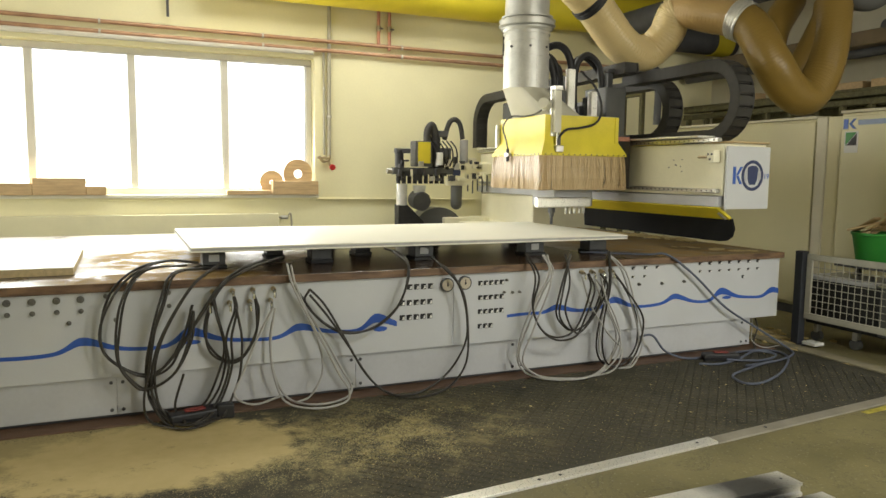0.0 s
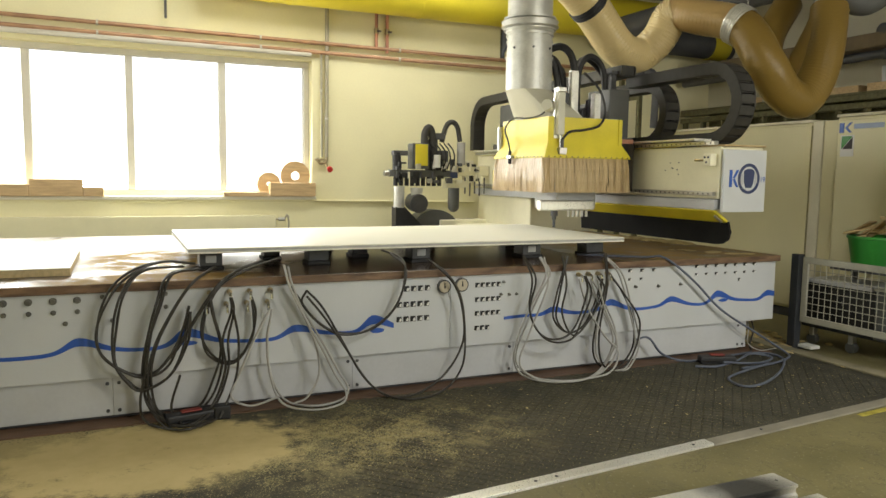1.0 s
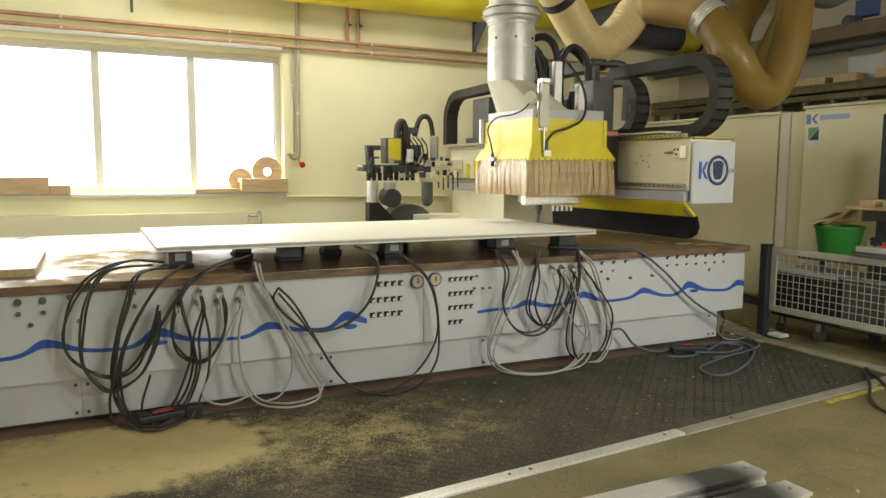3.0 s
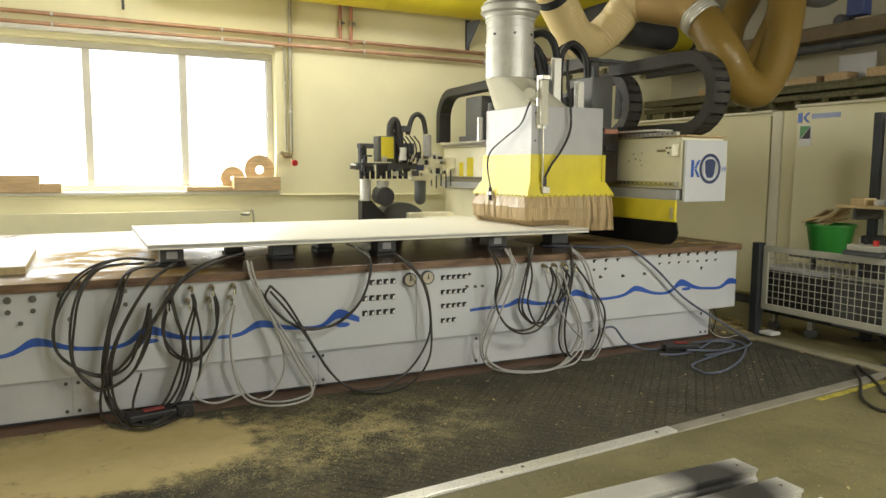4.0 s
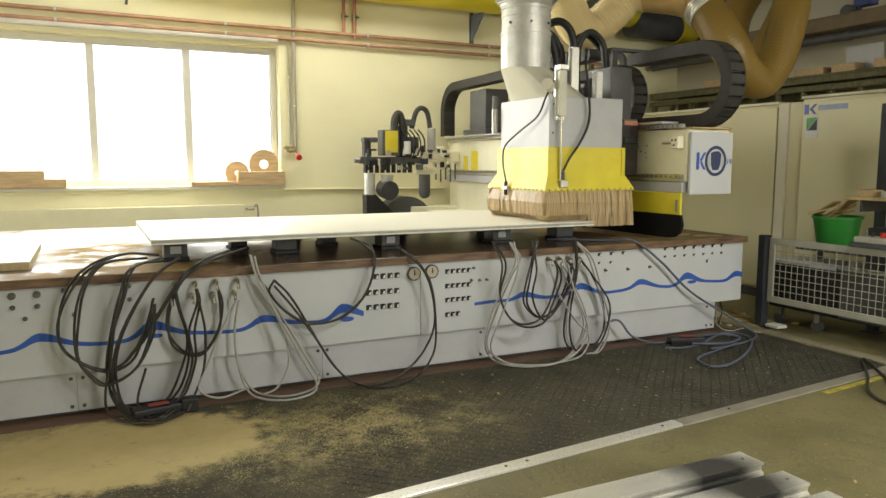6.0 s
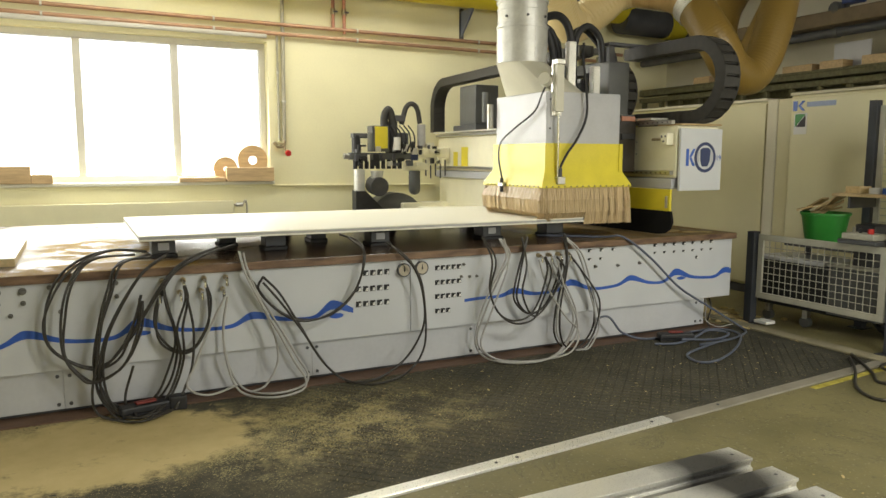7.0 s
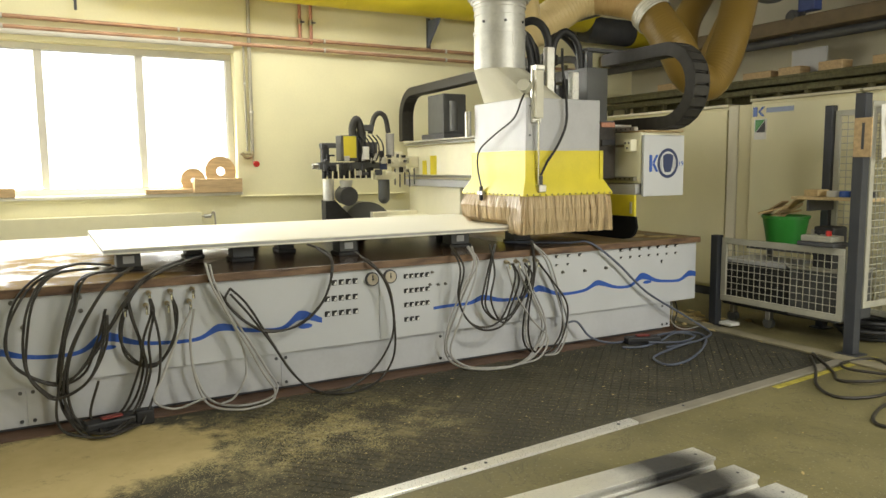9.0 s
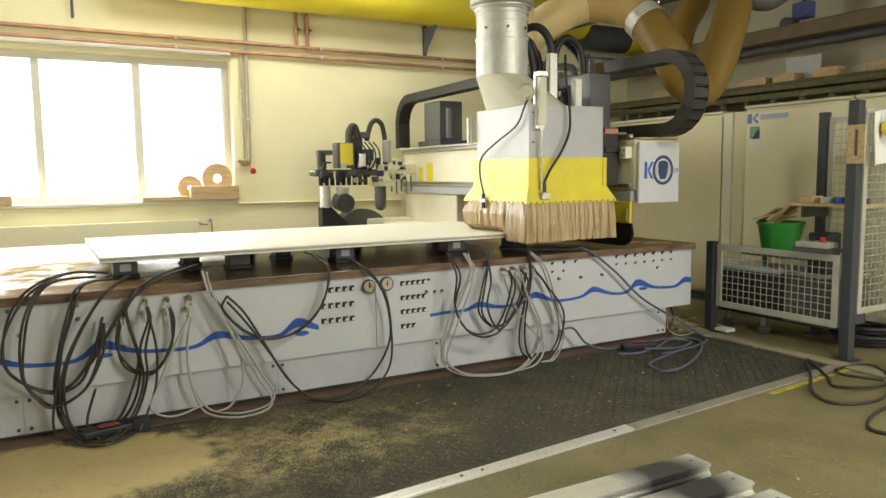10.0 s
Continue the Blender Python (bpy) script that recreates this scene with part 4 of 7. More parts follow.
for pts, r in (
    ([(4.42, 0.42, 2.06), (4.42, 0.42, 2.40), (4.36, 0.46, 2.62), (4.24, 0.58, 2.70)], 0.03),
    ([(4.50, 0.45, 2.06), (4.51, 0.45, 2.35), (4.44, 0.48, 2.60), (4.34, 0.60, 2.66), (4.26, 0.70, 2.60)], 0.026),
    ([(4.60, 0.40, 2.06), (4.60, 0.40, 2.45), (4.56, 0.42, 2.66), (4.48, 0.50, 2.74), (4.42, 0.66, 2.66), (4.42, 0.80, 2.3)], 0.034),
    ([(4.68, 0.46, 2.06), (4.67, 0.46, 2.38), (4.70, 0.46, 2.58), (4.82, 0.47, 2.67), (4.96, 0.48, 2.58), (5.0, 0.48, 2.36)], 0.03),
    ([(4.64, 0.54, 2.06), (4.64, 0.54, 2.40), (4.72, 0.56, 2.60), (4.86, 0.58, 2.66), (5.02, 0.56, 2.52), (5.04, 0.55, 2.36)], 0.024),
    ([(4.55, 0.5, 2.06), (4.55, 0.5, 2.4), (4.52, 0.52, 2.55), (4.40, 0.60, 2.60)], 0.02),
):
    part("supply_hose", tube(pts, r, 10, 6), M_BLACK, head, "black corrugated supply hose", 60)
# air cylinder that lifts the hood: barrel fixed on the housing
part("cylinder_bracket", bx(4.17, 4.26, 0.05, 0.075, 1.86, 2.30, 0.004), M_ALU, head)
part("air_cylinder", bx(4.18, 4.25, 0.005, 0.05, 1.89, 2.26, 0.008, 2), M_HOOD, head, "pale square air cylinder")
part("cylinder_cap", bx(4.175, 4.255, 0.0, 0.055, 2.262, 2.30, 0.004), M_ALU, head)
part("far_cylinder", cy((4.10, 0.92, 1.78), (4.10, 0.92, 2.0), 0.028, 12), M_STEEL, head)

# yellow hood with brush skirt: slides up and down on the housing
hood = thing("hood", "yellow sliding hood", "hood")
for k in ("label", "category"):
    if k in hood:
        del hood[k]
hood.parent = head


def hood_shell():
    bm = bmesh.new()
    def ring(x0, x1, y0, y1, z):
        return [bm.verts.new(p) for p in ((x0, y0, z), (x1, y0, z), (x1, y1, z), (x0, y1, z))]
    rings = [ring(4.05, 4.96, 0.0, 0.95, 0.0), ring(4.05, 4.96, 0.0, 0.95, 0.018), ring(4.112, 4.898, 0.058, 0.885, 0.135), ring(4.112, 4.898, 0.058, 0.885, 0.36),
             ring(4.124, 4.886, 0.07, 0.873, 0.36), ring(4.124, 4.886, 0.07, 0.873, 0.135), ring(4.065, 4.945, 0.015, 0.935, 0.018), ring(4.065, 4.945, 0.015, 0.935, 0.0)]
    for a, b in zip(rings, rings[1:] + rings[:1]):
        for k in range(4):
            bm.faces.new((a[k], a[(k + 1) % 4], b[(k + 1) % 4], b[k]))
    return bm


part("hood_shell", hood_shell(), M_YEL, hood, "yellow painted hood", 40)
part("corner_strip", bx(4.86, 4.90, 0.05, 0.058, 0.10, 0.358, 0.002), M_YEL, hood)
for k in range(15):
    x = 4.09 + k * 0.06
    part("rivet", cy((x, 0.0005, 0.011), (x, -0.006, 0.011), 0.006, 8), M_DARK, hood)
for k in range(14):
    y = 0.05 + k * 0.062
    part("rivet", cy((4.0495, y, 0.011), (4.043, y, 0.011), 0.006, 8), M_DARK, hood)
part("lift_clamp", bx(4.19, 4.27, -0.012, 0.05, 0.03, 0.09, 0.006), M_STEEL, hood, "bright lift clamp")
part("clamp_nut", cy((4.235, 0.02, 0.09), (4.235, 0.02, 0.16), 0.017, 10), M_DARK, hood)
part("piston_rod", cy((4.215, 0.027, 0.05), (4.215, 0.027, 0.60), 0.0095, 12), M_CHROME, hood, "chrome piston rod")
part("sensor", cy((4.035, 0.60, -0.05), (4.035, 0.60, 0.07), 0.016, 10), M_BLACK, hood, "black sensor")
part("sensor_clamp", bx(4.02, 4.06, 0.56, 0.64, -0.002, 0.03, 0.004), M_STEEL, hood)


TUFT_L, TUFT_W = 0.105, 0.052


def tuft_meshes(seed):
    """A tuft of thin flat bristles in three short lengths that meet end to end."""
    rng = random.Random(seed)
    ribbons = [(rng.uniform(-TUFT_W / 2, TUFT_W / 2), 0.009 * layer + rng.uniform(-0.002, 0.002), rng.uniform(0.0016, 0.0042), rng.gauss(0, 0.004), rng.uniform(0.9, 1.02)) for layer in range(3) for _ in range(11)]
    out = []
    for piece in range(3):
        bm = bmesh.new()
        for x, y, w, lean, tip in ribbons:
            l = TUFT_L * (tip if piece == 2 else 1.03)
            a, b = lean * piece * piece / 3, lean * (piece + 1) ** 2 / 3
            rows = [[bm.verts.new((x + dx + p * w, y + q * 0.0008, z)) for p, q in ((-1, -1), (1, -1), (1, 1), (-1, 1))] for dx, z in ((a, 0.001), (b, -l))]
            for k in range(4):
                bm.faces.new((rows[0][k], rows[0][(k + 1) % 4], rows[1][(k + 1) % 4], rows[1][k]))
            bm.faces.new(rows[1])
        me = bpy.data.meshes.new("bristle_tuft")
        bmesh.ops.recalc_face_normals(bm, faces=bm.faces)
        bm.to_mesh(me)
        bm.free()
        me.materials.append(M_BRISTLE)
        out.append(me)
    return out


TUFT_KINDS = [tuft_meshes(60 + k) for k in range(5)]
TUFTS = []


def brush_skirt(x0, x1, y0, y1):
    """Tufts hung side by side round the rim; each keeps its place, outward turn and own spread."""
    rng = random.Random(8)
    for p, q, turn in (((x0, y0), (x1, y0), 0), ((x1, y0), (x1, y1), 90), ((x1, y1), (x0, y1), 180), ((x0, y1), (x0, y0), 270)):
        a, b = Vector((*p, 0.008)), Vector((*q, 0.008))
        n = round((b - a).length / 0.044)
        for k in range(n):
            c = a.lerp(b, (k + 0.5) / n)
            pieces = [new("bristle_tuft", me) for me in rng.choice(TUFT_KINDS)]
            for ob in pieces:
                ob.parent = hood
            TUFTS.append((pieces, c, turn, rng.gauss(0, 1), rng.gauss(0, 1)))
        for fan in (-68, -45, -22):
            pieces = [new("bristle_tuft", me) for me in rng.choice(TUFT_KINDS)]
            for ob in pieces:
                ob.parent = hood
            inward = pose(0, 0, 0, 0, 0, turn + fan) @ Vector((0, 0.012, 0))
            TUFTS.append((pieces, a + inward, turn + fan, rng.gauss(0, 1), rng.gauss(0, 1)))


brush_skirt(4.068, 4.942, 0.018, 0.932)


def tuft_poses(c, turn, va, vb, room):
    """The three lengths of a tuft: hanging free, or bulged and tucked under where there is less room below the rim."""
    top, mid, low = 8 + 1.5 * va, 1 + 1.5 * va, -4 + 2 * va
    short = max(0.0, min(1.0, (3 * TUFT_L - room) / 0.07))
    top, mid = top + short * (12 + 3 * vb), mid - short * (10 + 3 * va)
    if short:
        left = room - TUFT_L * (math.cos(radians(top)) + math.cos(radians(mid)))
        low = min(low, -math.degrees(math.acos(max(0.0, min(1.0, left / TUFT_L)))))
    m = Matrix.Translation(c) @ pose(0, 0, 0, 0, 0, turn) @ pose(0, 0, 0, 0, 2.4 * vb, 0)
    out = []
    for ang in (top, mid, low):
        out.append(m @ pose(0, 0, 0, -ang, 0, 0))
        m = m @ Matrix.Translation((0, -TUFT_L * math.sin(radians(ang)), -TUFT_L * math.cos(radians(ang))))
    return out


# ---------- drilling unit parked at the far end of the beam ----------
drill = thing("drilling_unit", "dark multi-spindle drilling unit with yellow box on the far beam", "drilling unit")
DY = 4.0
part("cross_bar", bx(3.77, 4.66, DY - 0.06, DY + 0.06, 1.50, 1.585, 0.008, 2), M_MOTOR, drill, "grey cross bar")
part("bar_knob", cy((3.70, DY, 1.54), (3.77, DY, 1.54), 0.035, 12), M_STEEL, drill)
for k in range(9):
    x = 3.84 + 0.075 * k
    part("drill_spindle", cy((x, DY - 0.03, 1.50), (x, DY - 0.03, 1.385), 0.027, 10), M_BLACK, drill)
part("left_motor", cy((3.865, DY, 1.586), (3.865, DY, 1.80), 0.055, 14), M_BLACK, drill)
part("motor_head", bx(3.81, 4.0, DY - 0.05, DY + 0.05, 1.765, 1.825, 0.008), M_DARK, drill)
part("relay_box", bx(4.05, 4.28, DY - 0.08, DY + 0.1, 1.60, 1.92, 0.008, 2), M_MOTOR, drill, "grey box")
part("yellow_plate", bx(4.085, 4.255, DY - 0.088, DY - 0.081, 1.64, 1.91, 0.003), M_YEL, drill, "yellow cover plate")
part("tower", bx(4.30, 4.42, DY - 0.02, DY + 0.12, 1.58, 1.98, 0.01), M_BLACK, drill)
part("tower", bx(4.42, 4.56, DY - 0.05, DY + 0.08, 1.60, 1.84, 0.01), M_DARK, drill)
part("tower_head", bx(4.38, 4.52, DY - 0.04, DY + 0.06, 1.98, 2.06, 0.01), M_DARK, drill)
part("filter_glass", cy((4.75, DY - 0.02, 1.66), (4.75, DY - 0.02, 1.95), 0.055, 14), M_GREYCAB, drill, "clear grey filter bowl")
part("white_cap", cy((4.37, DY - 0.1, 1.62), (4.37, DY - 0.1, 1.78), 0.05, 14), M_PAPER, drill)
part("supply_hose", tube([(4.36, DY, 1.62), (4.36, DY, 1.95), (4.31, DY, 2.12), (4.25, DY, 2.06), (4.24, DY, 1.92)], 0.05, 10, 6), M_CHAIN, drill, "black ribbed hose", 60)
part("supply_hose", tube([(4.48, DY, 1.95), (4.54, DY, 2.15), (4.62, DY, 2.21), (4.70, DY, 2.15), (4.74, DY, 1.96)], 0.032, 10, 6), M_CHAIN, drill, "black ribbed hose", 60)
part("cream_bracket", bx(4.80, 4.92, DY - 0.06, DY + 0.06, 1.42, 1.72, 0.01), M_CREAM, drill)
part("arm", bx(4.66, BX - 0.01, DY - 0.07, DY + 0.07, 1.52, 1.66, 0.01), M_CREAM, drill, "cream support arm")
part("connector", bx(4.58, 4.68, DY - 0.08, DY - 0.06, 1.49, 1.57, 0.006), M_NAVY, drill)
part("lower_plate", bx(4.52, 4.85, DY - 0.06, DY + 0.06, 1.36, 1.46, 0.01), M_CREAM, drill)
for k in range(5):
    x = 4.80 + 0.07 * k
    part("drill_bit", cy((x, DY - 0.05, 1.50), (x, DY - 0.05, 1.29 - 0.03 * (k % 2)), 0.010, 8), M_DARK, drill)
part("spindle_housing", cy((3.90, DY, 1.38), (3.90, DY, 1.11), 0.07, 18), M_GALV, drill, "bright round spindle", 40)
part("spindle_housing", cy((4.13, DY - 0.02, 1.36), (4.13, DY - 0.02, 1.20), 0.085, 18, 0.06), M_GALV, drill, "bright round spindle", 40)
part("saw_disc", cy((4.13, DY - 0.12, 1.16), (4.13, DY + 0.08, 1.18), 0.12, 22), M_DARK, drill, "dark saw disc", 40)
bm = bmesh.new()
cyl(bm, (4.66, DY, 1.36), (4.66, DY, 1.12), 0.075, 18)
bmesh.ops.create_uvsphere(bm, u_segments=18, v_segments=8, radius=0.075, matrix=Matrix.Translation((4.66, DY, 1.12)))
part("spindle_housing", bm, M_MOTOR, drill, "grey rounded spindle", 50)
bm = bmesh.new()
prism(bm, [(3.84, 1.12), (3.96, 1.12), (4.22, 0.86), (3.84, 0.86)], DY - 0.05, DY + 0.1)
part("black_wedge", bm, M_BLACK, drill)
bm = bmesh.new()
prism(bm, [(4.40 + 0.36 * math.cos(a), 0.74 + 0.34 * math.sin(a)) for a in [k * math.pi / 18 for k in range(19)]], DY - 0.03, DY + 0.25)
part("guard_dome", bm, M_MOTOR, drill, "grey rounded guard", 40)
rng = random.Random(17)
for k in range(46):
    x, z, w, h = rng.uniform(3.80, 4.95), rng.choice((1.42, 1.45, 1.48, 1.585, 1.60, 1.66)), rng.uniform(0.02, 0.08), rng.uniform(0.02, 0.09)
    if x > 4.45 and z > 1.5:
        z -= 0.02
    part("fitting", bx(x, x + w, DY - 0.10, DY - 0.03, z, z + h, 0.004), (M_BLACK, M_DARK, M_BLACK, M_STEEL, M_DARK, M_CREAM)[k % 6], drill)
for k in range(6):
    x = 4.28 + 0.06 * k
    part("thin_hose", tube([(x, DY - 0.09, 1.60), (x + 0.03, DY - 0.12, 1.72), (x + 0.02, DY - 0.10, 1.84), (x - 0.03, DY - 0.05, 1.93)], 0.009, 6, 5), M_BLACK, drill, "", 60)
part("unit_foot", bx(4.45, 5.1, DY - 0.1, DY + 0.2, 0.0, 0.95, 0.01), M_CREAM, drill)


# ---------- hoses overhead ----------
def hose_line(u):
    """Middle line of the extraction hose; u: 0 with the head at its far place, 1 at its near place."""
    far = [(4.16, 1.375, 3.30), (4.20, 1.42, 3.46), (4.45, 1.42, 3.46), (4.85, 1.42, 3.22), (5.37, 1.54, 2.84), (5.79, 1.70, 2.81), (5.95, 1.59, 2.98), (6.02, 1.48, 3.22), (6.12, 1.15, 3.13),
           (6.24, 0.75, 2.98), (6.29, 0.50, 2.61), (6.53, 0.50, 2.37), (6.77, 0.50, 2.295), (6.96, 0.50, 2.49), (7.08, 0.52, 2.80), (7.2, 0.60, 3.22)]
    near = [(4.16, 0.375, 3.30), (4.19, 0.42, 3.46), (4.40, 0.62, 3.44), (4.74, 1.05, 3.14), (5.05, 1.42, 2.90), (5.22, 1.52, 2.92), (5.42, 1.44, 3.05), (5.66, 1.34, 3.19), (5.86, 1.20, 3.22),
            (6.12, 0.89, 3.09), (6.17, 0.52, 2.68), (6.37, 0.50, 2.41), (6.63, 0.50, 2.33), (6.82, 0.50, 2.54), (6.99, 0.52, 2.87), (7.2, 0.60, 3.22)]
    pts = smooth_path([Vector(a).lerp(Vector(b), u) for a, b in zip(far, near)], 10)
    run = [0.0]
    for a, b in zip(pts, pts[1:]):
        run.append(run[-1] + (b - a).length)
    return pts, run


HOSE_N = 130


def hose_rows(u):
    pts, run = hose_line(u)
    out, j = [], 0
    for k in range(HOSE_N):
        s = run[-1] * (k + 0.5) / HOSE_N
        while run[j + 1] < s:
            j += 1
        f = (s - run[j]) / (run[j + 1] - run[j])
        d = (pts[min(j + 2, len(pts) - 1)] - pts[max(j - 1, 0)]).normalized()
        out.append(Matrix.Translation(pts[j].lerp(pts[j + 1], f)) @ d.to_track_quat("Z", "Y").to_matrix().to_4x4())
    return out


def hose_ring(r, rib, material, name):
    bm = bmesh.new()
    n, half = 24, 0.047
    turns = 3
    prof = []
    for q in range(turns):
        z0 = -half + 2 * half * q / turns
        prof += [(z0 + 2 * half / turns * f, r + rib * h) for f, h in ((0.02, -0.5), (0.3, 0.0), (0.5, 1.0), (0.7, 0.0), (0.98, -0.5))]
    rows = [[bm.verts.new((rr * math.cos(2 * math.pi * k / n), rr * math.sin(2 * math.pi * k / n), z)) for k in range(n)] for z, rr in prof]
    for a, b in zip(rows, rows[1:]):
        for k in range(n):
            bm.faces.new((a[k], a[(k + 1) % n], b[(k + 1) % n], b[k]))
    me = bpy.data.meshes.new(name)
    bm.to_mesh(me)
    bm.free()
    me.materials.append(material)
    me.shade_smooth()
    return me


RING_PALE = hose_ring(0.18, 0.0045, M_HOSE2, "hose_ring")
RING_AMBER = hose_ring(0.178, 0.0015, M_HOSE, "hose_ring")
RING_GOLD = hose_ring(0.172, 0.0025, M_HOSE3, "hose_ring")
RING_CLAMP = hose_ring(0.192, 0.006, M_ALU, "hose_clamp")
RING_DARK = hose_ring(0.192, 0.006, M_BLACK, "hose_clamp")
hose = thing("extraction_hose", "cream and amber spiral extraction hose slung over the machine", "extraction hose")
HOSE_RINGS = []
for k in range(HOSE_N):
    me = RING_DARK if k == 22 else RING_CLAMP if k in (77, 78) else RING_PALE if k < 61 else RING_GOLD if k < 79 else RING_AMBER
    ob = new("hose_clamp" if me in (RING_DARK, RING_CLAMP) else "hose_ring", me)
    ob.parent = hose
    HOSE_RINGS.append(ob)

branch = thing("extraction_hose", "amber hose leg hanging from the main duct", "extraction hose")
bm = bmesh.new()
path = smooth_path([(7.2, 0.60, 3.20), (7.12, 0.62, 3.0), (6.95, 0.70, 2.6), (6.88, 0.75, 2.45), (6.80, 0.95, 2.6), (6.95, 1.1, 3.0), (7.3, 1.2, 3.4)], 10)
sweep(bm, path, lambda f: 0.155 + 0.004 * math.cos(f * 380), 20)
part("hose_leg", bm, M_HOSE, branch, "", 60)

hanger = thing("hose_hanger", "thin chain hanging the hose from the ceiling", "chain")
for k in range(24):
    z = 3.2 + k * 0.047
    bm = bmesh.new()
    pts = [(0.009 * math.cos(a), 0.028 * math.sin(a)) for a in [i * math.pi / 5 for i in range(11)]]
    sweep(bm, [((6.27 + p if k % 2 else 6.27), (0.75 if k % 2 else 0.75 + p), z + q) for p, q in pts], 0.0035, 5, False)
    part("link", bm, M_STEEL, hanger)

# main extraction pipe over the hoses
collector = thing("extraction_pipe", "grey metal extraction pipe with hose connector", "pipe")
part("pipe", cy((7.25, -0.4, 3.62), (7.25, 4.6, 3.62), 0.17, 24), M_DARK, collector, "dark grey pipe", 40)
part("connector", cy((7.2, 0.60, 3.16), (7.25, 0.62, 3.5), 0.15, 24), M_GALV, collector, "galvanised hose connector", 40)
part("elbow", tube([(7.25, 0.62, 3.46), (7.33, 0.50, 3.30), (7.45, 0.40, 3.26), (7.56, 0.30, 3.34)], 0.11, 18, 6), M_MOTOR, collector, "grey elbow", 50)

# big yellow duct along the window wall
yduct = thing("yellow_duct", "large yellow painted duct under the ceiling", "duct")
part("duct", cy((1.5, 4.40, 3.86), (8.29, 4.40, 3.86), 0.29, 32), M_YELDUCT, yduct, "", 40)
part("duct_end", cy((8.29, 4.40, 3.62), (9.59, 4.38, 3.60), 0.20, 32), M_DARK, yduct, "dark grey duct", 40)
part("reducer", cy((8.288, 4.40, 3.86), (8.33, 4.40, 3.74), 0.285, 32, 0.21), M_YELDUCT, yduct, "", 40)
part("yellow_band", cy((9.18, 4.386, 3.606), (9.50, 4.383, 3.602), 0.212, 32), M_YELDUCT, yduct, "yellow band", 40)
for x in (2.6, 4.3):
    part("joint_ring", cy((x, 4.40, 3.86), (x + 0.03, 4.40, 3.86), 0.297, 32), M_YELDUCT, yduct, "", 40)
duct_bracket = thing("duct_bracket", "grey-blue steel bracket on the wall under the duct", "bracket")
bm = bmesh.new()
prism(bm, [(4.745, 3.22), (4.745, 3.58), (4.40, 3.575), (4.40, 3.54)], 5.72, 5.745, "x")
part("web", bm, mat("blue_grey_steel", (0.16, 0.18, 0.24), 0.5), duct_bracket)
part("back_plate", bx(5.70, 5.765, 4.735, 4.748, 3.2, 3.62, 0.002), M_MOTOR, duct_bracket)


# ---------- pipes on the window wall ----------
def wall_pipe(label, p0, p1, r, material, clips=(), joints=()):
    p = thing("heating_pipe", label, "pipe")
    part("pipe", cy(p0, p1, r, 14), material, p, "", 40)
    a, b = Vector(p0), Vector(p1)
    d = (b - a).normalized()
    for f in clips:
        c = a.lerp(b, f)
        part("clip", cy(c - d * 0.012, c + d * 0.012, r * 1.35, 14), M_FRAME, p, "pale pipe clip", 40)
        part("clip_foot", bx(c.x - 0.012, c.x + 0.012, c.y, WALL_Y, c.z - 0.012, c.z + 0.012), M_FRAME, p)
    for f in joints:
        c = a.lerp(b, f)
        part("joint", cy(c - d * 0.03, c + d * 0.03, r * 1.18, 14), material, p, "", 40)
    return p


PY = WALL_Y - 0.06
wall_pipe("copper heating pipe along the wall", (WEST_X, PY, 3.235), (8.6, PY, 3.15), 0.024, M_COPPER, (0.38, 0.52, 0.66, 0.8), (0.42, 0.57))
wall_pipe("copper heating pipe along the wall, lower run", (WEST_X, PY, 3.13), (8.6, PY, 3.025), 0.024, M_COPPER, (0.38, 0.52, 0.66, 0.8), (0.57,))
wall_pipe("thick pale pipe above the window", (WEST_X, WALL_Y - 0.05, 3.06), (2.95, WALL_Y - 0.05, 3.035), 0.032, M_FRAME)
wall_pipe("grey riser pipe beside the window", (3.15, WALL_Y - 0.035, 1.72), (3.165, WALL_Y - 0.035, CEIL), 0.024, M_GREYPIPE, (0.2, 0.8))
wall_pipe("thin riser pipe beside the window", (3.085, WALL_Y - 0.03, 1.74), (3.085, WALL_Y - 0.03, 3.05), 0.014, M_GREYPIPE, (0.65,))
for x in (3.82, 3.97):
    p = wall_pipe("short red-brown pipe with shut-off valve", (x, PY, 3.13 if x > 3.9 else 3.2), (x, PY, CEIL), 0.022, M_REDCU)
    part("valve", cy((x, PY, 3.37), (x, PY, 3.44), 0.034, 8), M_BRASS, p, "brass shut-off valve")
    part("valve_lever", bx(x - 0.004, x + 0.05, PY - 0.05, PY - 0.03, 3.39, 3.41, 0.003), M_DARK, p)
valve = thing("water_valve", "brass tap with red hand wheel on the wall", "valve")
part("body", tube([(3.15, WALL_Y - 0.04, 1.74), (3.14, WALL_Y - 0.05, 1.68), (3.06, WALL_Y - 0.06, 1.66), (3.01, WALL_Y - 0.06, 1.72)], 0.02, 10, 5), M_BRASS, valve, "", 50)
part("crossbar", bx(2.99, 3.16, WALL_Y - 0.07, WALL_Y - 0.04, 1.69, 1.715, 0.004), M_BRASS, valve)
part("drain", tube([(3.14, WALL_Y - 0.05, 1.68), (3.15, WALL_Y - 0.06, 1.62), (3.17, WALL_Y - 0.09, 1.57)], 0.014, 8, 4), M_BRASS, valve, "", 50)
part("hand_wheel", cy((3.175, WALL_Y - 0.10, 1.585), (3.175, WALL_Y - 0.125, 1.575), 0.038, 16), M_RED, valve, "red hand wheel", 40)
rod = thing("ceiling_rod", "dark steel rod hanging before the wall", "rod")
